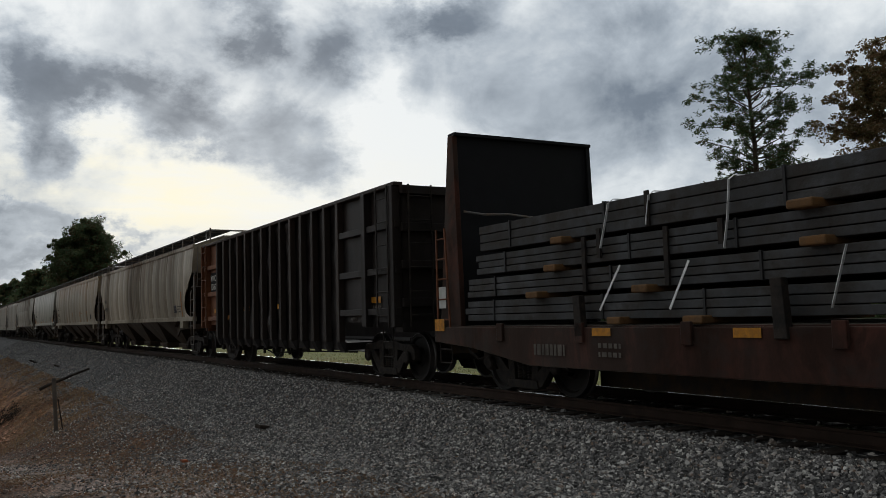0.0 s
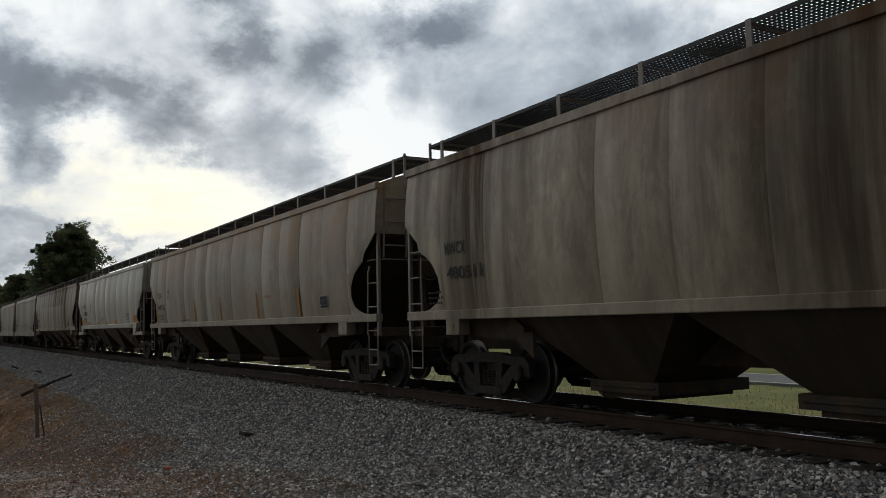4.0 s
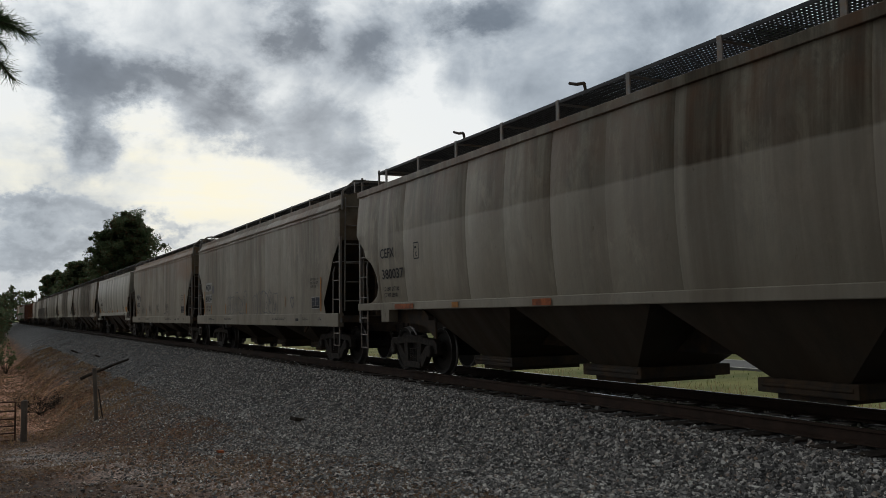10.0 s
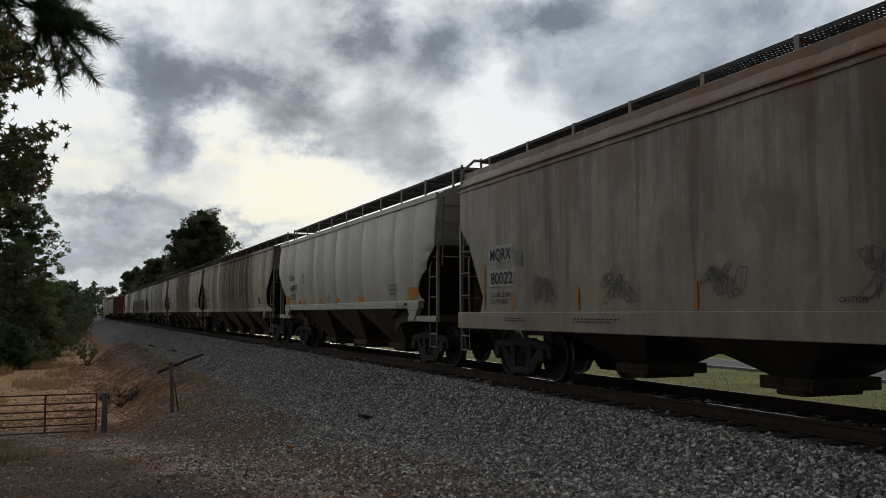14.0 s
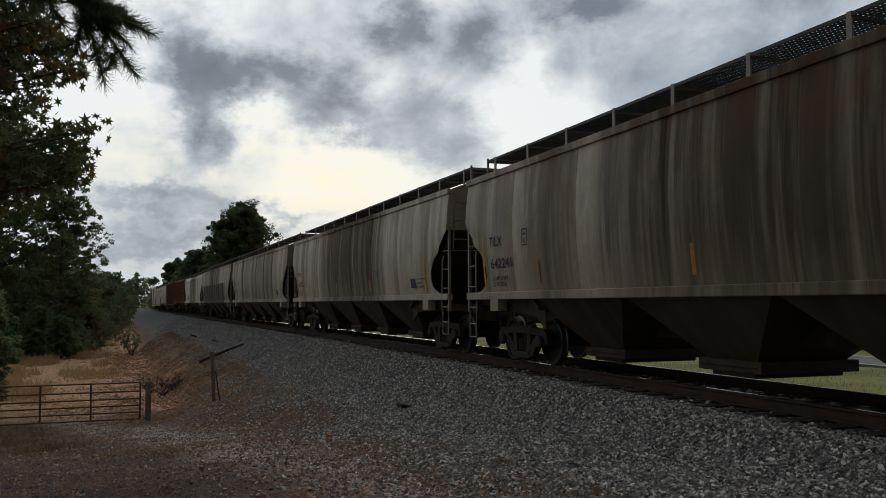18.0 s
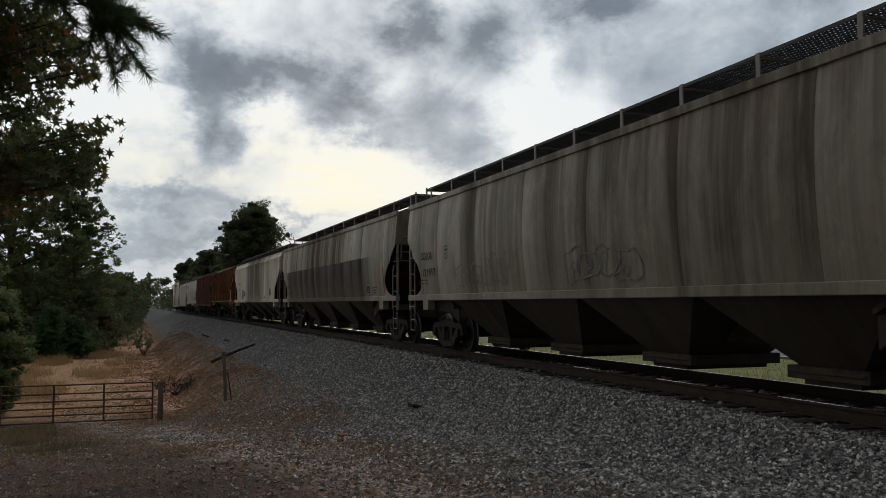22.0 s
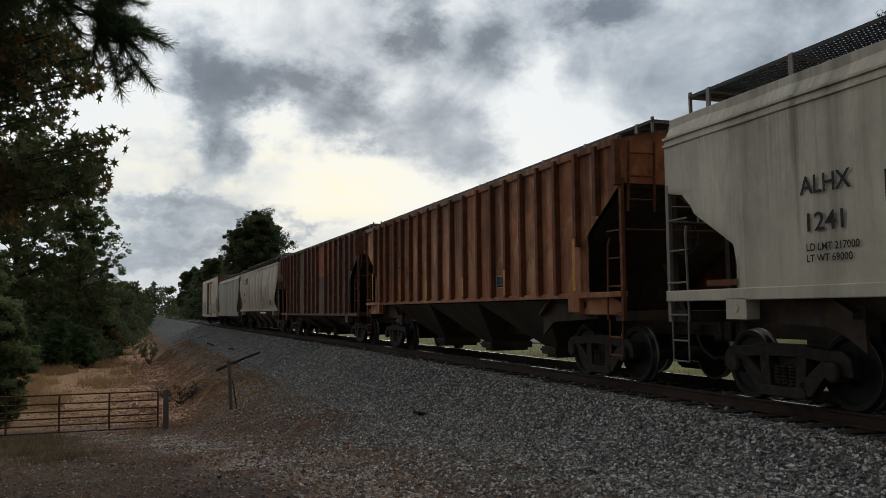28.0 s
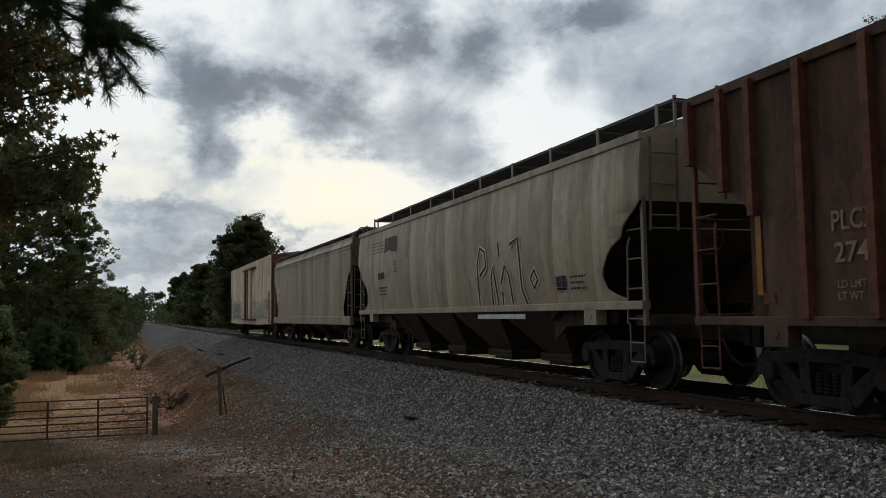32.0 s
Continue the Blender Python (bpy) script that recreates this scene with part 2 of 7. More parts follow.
        some = k.math("MULTIPLY", k.math("MULTIPLY", inz, iny), k.math("MULTIPLY", k.ramp(runs, (0.35, 1.0), (0.65, 0.75)), amount))
        col = k.mix(some, col, tint)
        if tint[0] < 0.2:
            band = k.math("MAXIMUM", band, some)
    high = k.ramp(k.math("MULTIPLY", z, 0.2), (0.57, 0.0), (0.80, 1.0))
    spots = k.ramp(k.math("ADD", k.math("MULTIPLY", blot, 0.75), k.math("MULTIPLY", thin, 0.40)), (0.51, 0.0), (0.66, 1.0))
    col = k.mix(k.math("MULTIPLY", k.math("MULTIPLY", spots, k.math("ADD", k.math("MULTIPLY", high, top), 0.10)), min(1.0, rust * 4), clamp=True), col, rust_col)
    for yc, half, zc, high_half, amount in rusts:
        u = k.math("SUBTRACT", 1.0, k.math("ABSOLUTE", k.math("MULTIPLY", k.math("SUBTRACT", ragged, yc), 1.0 / half)), clamp=True)
        v = k.math("SUBTRACT", 1.0, k.math("ABSOLUTE", k.math("MULTIPLY", k.math("SUBTRACT", z, zc), 1.0 / high_half)), clamp=True)
        uv = k.math("MULTIPLY", k.ramp(u, (0.0, 0.0), (0.6, 1.0)), k.ramp(v, (0.0, 0.0), (0.6, 1.0)))
        uv = k.math("MULTIPLY", uv, k.ramp(k.math("ADD", k.math("MULTIPLY", blot, 0.5), k.math("MULTIPLY", hair, 0.5)), (0.40, 0.15), (0.58, 1.0)))
        col = k.mix(k.math("MULTIPLY", uv, amount, clamp=True), col, rust_col)
    # road dust and small scabs low on the side
    low = k.math("MULTIPLY", k.ramp(k.math("ADD", k.math("MULTIPLY", z, 0.25), k.math("MULTIPLY", k.math("SUBTRACT", runs, 0.5), 0.4)), (0.33, 1.0), (0.52, 0.0)), 0.35)
    col = k.mix(low, col, tuple(c * 0.5 + 0.012 for c in base))
    scab = k.ramp(k.noise(k.scaled(co, 1, 1, 0.5, seed, 3, 1), 9.0, 5.0, 0.7), (0.66, 0.0), (0.72, 1.0))
    col = k.mix(k.math("MULTIPLY", scab, 0.45), col, (0.07, 0.04, 0.024))
    k.put(bsdf.inputs["Base Color"], col)
    k.put(bsdf.inputs["Roughness"], k.math("ADD", k.math("ADD", k.math("MULTIPLY", runs, 0.2), k.math("MULTIPLY", band, 0.25)), rough - 0.08, clamp=True))
    k.put(bsdf.inputs["Specular IOR Level"], k.math("SUBTRACT", gloss, k.math("MULTIPLY", band, gloss * 0.76)))
    # dust lifts the tone at a glancing view
    k.put(bsdf.inputs["Sheen Weight"], k.math("SUBTRACT", sheen, k.math("MULTIPLY", band, sheen * 0.85)))
    bsdf.inputs["Sheen Roughness"].default_value = 0.45
    bsdf.inputs["Sheen Tint"].default_value = (1.0, 0.94, 0.82, 1.0)
    bp = k.node("ShaderNodeBump", Strength=0.22, Distance=0.04, Height=k.math("ADD", blot, k.math("MULTIPLY", grain, 0.12)))
    k.l.new(bp.outputs[0], bsdf.inputs["Normal"])
    return m


def leaf_material(name, a, b, dry=None, part_dry=0.3):
    m = bpy.data.materials.new(name)
    m.use_nodes = True
    k = Nodes(m.node_tree)
    bsdf = k.n["Principled BSDF"]
    rnd = k.n.new("ShaderNodeNewGeometry").outputs["Random Per Island"]
    col = k.mix(rnd, a, b)
    if dry:
        co = k.n.new("ShaderNodeTexCoord").outputs["Object"]
        pick = k.math("ADD", k.math("MULTIPLY", rnd, 0.4), k.math("MULTIPLY", k.noise(co, 0.8, 3.0), 0.8))
        col = k.mix(k.ramp(pick, (0.72 - part_dry * 0.5, 0.0), (0.85 - part_dry * 0.4, 1.0)), col, dry)
    k.put(bsdf.inputs["Base Color"], col)
    bsdf.inputs["Roughness"].default_value = 0.62
    bsdf.inputs["Specular IOR Level"].default_value = 0.25
    tr = k.node("ShaderNodeBsdfTranslucent", Color=col)
    sh = k.node("ShaderNodeMixShader", Fac=0.45)
    k.l.new(bsdf.outputs[0], sh.inputs[1])
    k.l.new(tr.outputs[0], sh.inputs[2])
    k.l.new(sh.outputs[0], k.n["Material Output"].inputs[0])
    return m


IRON = material("truck_iron", (0.020, 0.0175, 0.016), 0.75, 0.0, 0.4, 5.0, 60.0, 0.3, (0.05, 0.038, 0.03))
WHEEL = material("wheel_steel", (0.023, 0.020, 0.018), 0.7, 0.0, 0.35, 4.0, 50.0, 0.15)
TREAD = material("wheel_tread", (0.14, 0.13, 0.125), 0.42, 0.95, 0.2, 6.0, 60.0, 0.05)
GALV = material("galvanised_bar", (0.17, 0.165, 0.155), 0.55, 0.2, 0.25, 4.0, 50.0, 0.1, (0.22, 0.15, 0.10), 0.3)
GRATE = material("walkway_grating", (0.035, 0.035, 0.036), 0.6, 0.5, 0.3, 3.0, 40.0, 0.1)
# dark steel below the cars; at their ends it also carries the cavity's shade
DARK = material("dark_frame_and_shade", (0.042, 0.036, 0.031), 0.8, 0.0, 0.4, 2.0, 40.0, 0.2, (0.09, 0.055, 0.03))
BLACK = material("black_paint", (0.0095, 0.0095, 0.011), 0.75, 0.0, 0.3, 4.0, 40.0, 0.08)
INK = material("faded_black_ink", (0.03, 0.03, 0.032), 0.65, 0.0, 0.5, 6.0, 30.0, 0.03)
CHALK = material("white_lettering", (0.62, 0.60, 0.55), 0.7, 0.0, 0.3, 6.0, 30.0, 0.03)
AMBER = material("amber_reflector", (0.62, 0.26, 0.02), 0.4, 0.0, 0.25, 8.0, 60.0, 0.03, (0.35, 0.16, 0.03))
OCHRE = material("faded_amber_tape", (0.36, 0.16, 0.04), 0.6, 0.0, 0.3, 8.0, 60.0, 0.03)
MARK_PLATE = material("greyed_mark_plate", (0.36, 0.35, 0.32), 0.65, 0.0, 0.35, 5.0, 30.0, 0.03)
PLATE = material("white_plate", (0.6, 0.6, 0.57), 0.6, 0.0, 0.2, 6.0, 40.0, 0.03)
SKYBLUE = material("pale_blue_spray", (0.22, 0.33, 0.42), 0.65, 0.0, 0.3, 4.0, 30.0, 0.03)
NAVY = material("navy_panel", (0.028, 0.030, 0.042), 0.6, 0.0, 0.3, 6.0, 40.0, 0.03)
WORN_SPRAY = material("worn_spray_paint", (0.2, 0.19, 0.165), 0.7, 0.0, 0.55, 5.0, 30.0, 0.03)
FAINT = material("faint_spray_paint", (0.105, 0.098, 0.09), 0.75, 0.0, 0.4, 4.0, 30.0, 0.03)
SCRAWL = material("grey_spray_paint", (0.14, 0.14, 0.15), 0.6, 0.0, 0.3, 4.0, 30.0, 0.03)


# ---- mesh building ----
class Geo:
    """A growing list of corners and faces that becomes one mesh."""

    def __init__(self):
        self.v, self.f = [], []

    def add(self, vs, fs):
        n = len(self.v)
        self.v += [tuple(p) for p in vs]
        self.f += [tuple(i + n for i in q) for q in fs]
        return self

    def box(self, x0, x1, y0, y1, z0, z1):
        return self.add([(x, y, z) for z in (z0, z1) for y in (y0, y1) for x in (x0, x1)],
                        [(0, 2, 3, 1), (4, 5, 7, 6), (0, 1, 5, 4), (2, 6, 7, 3), (0, 4, 6, 2), (1, 3, 7, 5)])

    def slab(self, outline, x0, x1):
        """A prism: an outline in (y, z) carried from x0 to x1."""
        n = len(outline)
        vs = [(x0, y, z) for y, z in outline] + [(x1, y, z) for y, z in outline]
        fs = [tuple(range(n)), tuple(range(2 * n - 1, n - 1, -1))]
        fs += [(i, i + n, (i + 1) % n + n, (i + 1) % n) for i in range(n)]
        return self.add(vs, fs)

    def bar(self, p, q, wide, deep=None):
        """A square bar between two points."""
        p, q = Vector(p), Vector(q)
        d = (q - p).normalized()
        up = Vector((0, 0, 1)) if abs(d.z) < 0.9 else Vector((1, 0, 0))
        s = d.cross(up).normalized() * wide / 2
        u = d.cross(s).normalized() * (deep or wide) / 2
        vs = [e + a * s + b * u for e in (p, q) for a, b in ((-1, -1), (1, -1), (1, 1), (-1, 1))]
        return self.add(vs, [(3, 2, 1, 0), (4, 5, 6, 7), (0, 1, 5, 4), (1, 2, 6, 5), (2, 3, 7, 6), (3, 0, 4, 7)])

    def rod(self, p, q, r, n=8, r2=None):
        p, q = Vector(p), Vector(q)
        d = (q - p).normalized()
        a = d.orthogonal().normalized()
        b = d.cross(a)
        r2 = r if r2 is None else r2
        ring = [(math.cos(i * math.tau / n), math.sin(i * math.tau / n)) for i in range(n)]
        vs = [p + r * (c * a + s * b) for c, s in ring] + [q + r2 * (c * a + s * b) for c, s in ring]
        fs = [(i, (i + 1) % n, (i + 1) % n + n, i + n) for i in range(n)]
        return self.add(vs, fs + [tuple(range(n - 1, -1, -1)), tuple(range(n, 2 * n))])

    def path(self, pts, r, n=6):
        for a, b in zip(pts, pts[1:]):
            self.rod(a, b, r, n)
        return self

    def turned(self, x_r, n=24, cy=0.0, cz=0.0, cap=True):
        """A turned solid round the x axis through (cy, cz): stations of (x, radius)."""
        vs, fs = [], []
        for x, r in x_r:
            vs += [(x, cy + r * math.cos(i * math.tau / n), cz + r * math.sin(i * math.tau / n)) for i in range(n)]
        m = len(x_r)
        for j in range(m - 1):
            fs += [(j * n + i, j * n + (i + 1) % n, (j + 1) * n + (i + 1) % n, (j + 1) * n + i) for i in range(n)]
        if cap:
            fs += [tuple(range(n - 1, -1, -1)), tuple(range((m - 1) * n, m * n))]
        return self.add(vs, fs)

    def sheet(self, rows, thick=None):
        """A grid of points, row by row."""
        w = len(rows[0])
        vs = [p for r in rows for p in r]
        return self.add(vs, [(j * w + i, j * w + i + 1, (j + 1) * w + i + 1, (j + 1) * w + i) for j in range(len(rows) - 1) for i in range(w - 1)])

    def mesh(self, name):
        me = bpy.data.meshes.new(name)
        me.from_pydata(self.v, [], self.f)
        me.update()
        return me


SHARED = {}


def finish(me, mat, smooth):
    me.materials.append(mat)
    if smooth:
        me.shade_smooth()
        me.set_sharp_from_angle(angle=radians(38))
    return me


def part(name, geo, mat, parent=None, label="", bevel=0.0, smooth=False, key=None, m=None, fix=True):
    """Links a mesh as one object under a thing or a part. With a key, like parts share one mesh."""
    if key and (key, mat.name) in SHARED:
        me = SHARED[(key, mat.name)]
    else:
        g = geo() if callable(geo) else geo
        me = g.mesh(name)
        if fix:
            bm = bmesh.new()
            bm.from_mesh(me)
            bmesh.ops.recalc_face_normals(bm, faces=bm.faces)
            bm.to_mesh(me)
            bm.free()
        finish(me, mat, smooth)
        if key:
            SHARED[(key, mat.name)] = me
    ob = new(name, me)
    if parent:
        ob.parent = parent
    if m is not None:
        ob.matrix_basis = m
    if bevel:
        md = ob.modifiers.new("edge", "BEVEL")
        md.width, md.segments, md.limit_method = bevel, 2, "ANGLE"
    if label:
        ob["label"] = label
    return ob


def text_mesh(words, size):
    """Words as a flat mesh in (u, v), from the built-in font."""
    cu = bpy.data.curves.new("words", "FONT")
    cu.body, cu.size, cu.resolution_u, cu.offset = words, size, 3, 0.016
    ob = new("words", cu)
    me = bpy.data.meshes.new_from_object(ob.evaluated_get(bpy.context.evaluated_depsgraph_get()))
    out = ([tuple(v.co) for v in me.vertices], [tuple(p.vertices) for p in me.polygons])
    bpy.data.objects.remove(ob)
    bpy.data.curves.remove(cu)
    bpy.data.meshes.remove(me)
    return out


WORDS = {}


def lettering(words, y0, z0, high, side, mat, parent, stretch=1.0, name="lettering", proud=0.020, wide=None):
    """Words painted on the near side of a car; side(z) is the half width there. y0: where the first letter starts."""
    if words not in WORDS:
        WORDS[words] = text_mesh(words, 1.0)
    vs, fs = WORDS[words]
    s = high / 0.73
    if wide:
        stretch = wide / (max(v[0] for v in vs) * s)
    at = [(-(side(z0 + v * s) + proud), y0 - u * s * stretch, z0 + v * s) for u, v, _ in vs]
    if high < 0.12:
        ob = part("small_writing", Geo().add(at, fs), mat, parent, fix=False)
        ob["kind"] = "stuff"
        return
    # one part for each letter: faces whose stretches of the line overlap
    runs = sorted((min(vs[i][0] for i in f), max(vs[i][0] for i in f), n) for n, f in enumerate(fs))
    letters, end = [], -1e9
    for a, b, n in runs:
        if a > end - 1e-4:
            letters.append([])
        letters[-1].append(n)
        end = max(end, b)
    for group in letters:
        used = sorted({i for n in group for i in fs[n]})
        where = {i: q for q, i in enumerate(used)}
        part("letter" if name == "lettering" else name, Geo().add([at[i] for i in used], [tuple(where[i] for i in fs[n]) for n in group]), mat, parent, fix=False)


def decal(name, y0, y1, z0, z1, side, mat, parent, proud=0.015, label=""):
    """A small flat plate or strip that lies on the near side."""
    n = max(1, int((z1 - z0) / 0.25))
    g = Geo()
    zs = [z0 + (z1 - z0) * i / n for i in range(n + 1)]
    g.add([(-(side(z) + proud), y, z) for z in zs for y in (y0, y1)], [(2 * i, 2 * i + 1, 2 * i + 3, 2 * i + 2) for i in range(n)])
    return part(name, g, mat, parent, label, fix=False)


# ---- running gear ----
WHEEL_R, AXLE = 0.457, 0.889


def truck_frame_geo(x):
    """One cast side frame, whose outer face lies at x (near side negative)."""
    g = Geo()
    s = -1 if x < 0 else 1
    x0, x1 = x, x - s * 0.13
    g.slab([(-1.15, 0.40), (-1.14, 0.60), (-1.02, 0.70), (-0.55, 0.72), (-0.42, 0.76), (0.42, 0.76), (0.55, 0.72), (1.02, 0.70), (1.14, 0.60), (1.15, 0.40), (1.00, 0.42), (0.84, 0.55), (0.4, 0.60), (-0.4, 0.60), (-0.84, 0.55), (-1.00, 0.42)], x0, x1)
    for a in (-1, 1):
        g.slab([(a * 0.92, 0.60), (a * 0.70, 0.60), (a * 0.28, 0.28), (a * 0.28, 0.11), (a * 0.48, 0.14)], x0, x1)
        g.slab([(a * 0.21, 0.16), (a * 0.38, 0.16), (a * 0.43, 0.66), (a * 0.25, 0.66)], x0, x1)
    g.slab([(-0.42, 0.10), (0.42, 0.10), (0.38, 0.23), (-0.38, 0.23)], x0 + s * 0.02, x1)
    return g


def spring_geo(x, y):
    g = Geo()
    st = []
    for i in range(13):
        st.append((0.24 + i * 0.021, 0.062 if i % 2 else 0.044))
    n = 10
    vs, fs = [], []
    for z, r in st:
        vs += [(x + r * math.cos(j * math.tau / n), y + r * math.sin(j * math.tau / n), z) for j in range(n)]
    for i in range(len(st) - 1):
        fs += [(i * n + j, i * n + (j + 1) % n, (i + 1) * n + (j + 1) % n, (i + 1) * n + j) for j in range(n)]
    return g.add(vs, fs)


def wheelset_geo():
    """Two wheels on an axle with end caps, about its own axis."""
    g = Geo()
    g.turned([(-1.08, 0.07), (-1.08, 0.085), (-0.84, 0.085), (-0.80, 0.10), (0.80, 0.10), (0.84, 0.085), (1.08, 0.085), (1.08, 0.07)], 12)
    for s in (-1, 1):
        g.turned([(s * 0.84, 0.15), (s * 0.79, 0.19), (s * 0.78, 0.36), (s * 0.825, 0.39), (s * 0.828, 0.446)], 32, cap=False)
        g.turned([(s * 0.68, 0.15), (s * 0.70, 0.36), (s * 0.69, 0.47)], 32, cap=False)
    for i in range(3):
        a = i * math.tau / 3
        for s in (-1, 1):
            g.rod((s * 1.07, 0.045 * math.cos(a), 0.045 * math.sin(a)), (s * 1.10, 0.045 * math.cos(a), 0.045 * math.sin(a)), 0.014, 6)
    return g


def tread_geo():
    g = Geo()
    for s in (-1, 1):
        g.turned([(s * 0.828, 0.446), (s * 0.826, 0.452), (s * 0.735, WHEEL_R), (s * 0.715, 0.482), (s * 0.69, 0.482), (s * 0.69, 0.44)], 40, cap=False)
    return g


WHEELSETS = []


def truck(parent, y):
    t = part("truck", lambda: Geo().box(-0.95, 0.95, -0.19, 0.19, 0.46, 0.68).box(-0.4, 0.4, -0.3, 0.3, 0.66, 0.80).rod((-1.0, -0.25, 0.36), (1.0, -0.25, 0.36), 0.03).rod((-1.0, 0.25, 0.36), (1.0, 0.25, 0.36), 0.03), IRON, parent, "dark cast steel two-axle truck", key="bolster", m=pose(0, y, 0))
    for x in (-1.06, 1.06):
        part("side_frame", lambda: truck_frame_geo(x), IRON, t, bevel=0.012, key=f"frame{x}")
        for sy in (-0.13, 0.0, 0.13):
            part("spring", lambda: spring_geo(x - math.copysign(0.06, x), sy), IRON, t, smooth=True, key=f"spring{x}{sy}")
        for a in (-AXLE, AXLE):
            part("bearing_adapter", lambda: Geo().box(min(x, x * 0.9), max(x, x * 0.9), a - 0.11, a + 0.11, 0.36, 0.58).turned([(x, 0.12), (x * 1.05, 0.12), (x * 1.07, 0.09)], 14, a, WHEEL_R), IRON, t, key=f"adapter{x}{a}")
    for a in (-AXLE, AXLE):
        w = part("wheelset", wheelset_geo, WHEEL, t, smooth=True, key="wheelset", m=pose(0, a, WHEEL_R))
        WHEELSETS.append((w, a))
    return t


def wheel_mesh():
    """Wheels of dark plate with a bright tread, one mesh."""
    a, b = wheelset_geo().mesh("wheelset"), tread_geo()
    n = len(a.polygons)
    bpy.data.meshes.remove(a)
    g = wheelset_geo()
    g.add(b.v, b.f)
    me = g.mesh("wheelset")
    me.materials.append(WHEEL)
    me.materials.append(TREAD)
    for p in me.polygons:
        p.material_index = 0 if p.index < n else 1
    me.shade_smooth()
    me.set_sharp_from_angle(angle=radians(38))
    SHARED[("wheelset", WHEEL.name)] = me


wheel_mesh()


def coupler(parent, y, s):
    """s: +1 at the trailing end, -1 at the leading end."""
    part("coupler", lambda: Geo().box(-0.12, 0.12, min(y, y - s * 0.9), max(y, y - s * 0.9), 0.76, 0.96).box(-0.2, 0.2, min(y, y - s * 0.18), max(y, y - s * 0.18), 0.70, 1.02), IRON, parent, key=f"coupler{y:.2f}{s}", bevel=0.02)
    part("brake_hose", lambda: Geo().path([(-0.3, y - s * 0.5, 0.8), (-0.32, y - s * 0.3, 0.55), (-0.28, y - s * 0.08, 0.42), (-0.2, y, 0.45)], 0.025), IRON, parent, key=f"hose{y:.2f}{s}")


def ladder(parent, pts, rungs, mat, name="ladder", r=0.014, stile=0.045):
    """Two stiles between the point pairs, and rungs."""
    (a0, a1), (b0, b1) = [(Vector(p), Vector(q)) for p, q in pts]
    g = Geo()
    g.bar(a0, a1, stile, 0.02)
    g.bar(b0, b1, stile, 0.02)
    for i in range(rungs):
        f = (i + 0.5) / rungs
        g.rod(a0.lerp(a1, f), b0.lerp(b1, f), r, 6)
    return part(name, g, mat, parent)


def stirrup(parent, y0, y1, x, z0, z1, mat):
    g = Geo()
    g.path([(x, y0, z1), (x, y0, z0), (x, y1, z0), (x, y1, z1)], 0.013)
    g.rod((x, y0, (z0 + z1) / 2), (x, y1, (z0 + z1) / 2), 0.014)
    return part("stirrup_step", g, mat, parent)


def running_board(parent, y0, y1, z, x0, x1, posts, roof_z, near=True, bent=False):
    """The roof walk: its grating and the posts that carry it."""
    g = Geo()
    n = int((y1 - y0) / 0.062)
    for i in range(n + 1):
        y = y0 + (y1 - y0) * i / n
        g.box(x0, x1, y - 0.011, y + 0.011, z - 0.012, z)
    m = 9
    for i in range(m + 1):
        x = x0 + (x1 - x0) * i / m
        g.box(x - 0.009, x + 0.009, y0, y1, z - 0.014 - (0.03 if i in (0, m) else 0.0), z + 0.004)
    part("running_board", g, GRATE, parent, "dark open steel grating roof walk")
    for y in posts:
        gp = Geo()
        gp.box(x0 - 0.012, x0 + 0.012, y - 0.04, y + 0.04, roof_z(abs(x0)) - 0.02, z + 0.015)
        gp.box(x0, x1, y - 0.02, y + 0.02, z - 0.06, z - 0.03)
        part("walk_post", gp, GALV, parent)


# ---- covered hopper cars ----
def end_inset(kind, z, top):
    """How far the side sheet is cut back from the car's end at height z."""
    if kind == "curved":
        drop = (3.9 - top) * 4
        pts = [(1.1, 0.50), (1.43, 0.50), (1.48, 0.77), (1.59, 1.05), (1.78, 1.16), (1.99, 1.13), (2.20, 0.97), (2.33, 0.80), (2.44, 0.53), (2.60, 0.47), (2.88, 0.08), (2.95, 0.0), (9, 0.0)]
        pts = [(q - drop * (q > 1.9), w) for q, w in pts]
    elif kind == "white":
        pts = [(1.1, 1.56), (1.75, 1.56), (2.02, 1.50), (2.5, 0.68), (2.62, 0.60), (2.80, 0.40), (2.85, 0.05), (2.9, 0.0), (9, 0.0)]
    elif kind == "straight":
        pts = [(1.1, 1.0), (1.26, 1.02), (1.52, 1.14), (1.85, 0.92), (2.42, 0.56), (2.54, 0.50), (2.90, 0.10), (2.98, 0.0), (9, 0.0)]
    else:
        pts = [(1.1, 1.42), (2.3, 1.38), (3.18, 0.05), (3.2, 0.0), (9, 0.0)]
    return float(np.interp(z, [p[0] for p in pts], [p[1] for p in pts]))


def profile(kind, sill, eave):
    """Half width of the side at height z."""
    if kind == "curved":
        def side(z):
            f = (z - sill) / (eave - sill)
            return 1.50 + 0.135 * math.sin(math.pi * min(max(f * 0.86 + 0.07, 0), 1)) ** 0.8
    elif kind in ("straight", "white"):
        def side(z):
            return 1.56 - max(0.0, z - (eave - 0.25)) * 0.64
    else:
        def side(z):
            return 1.55
    return side


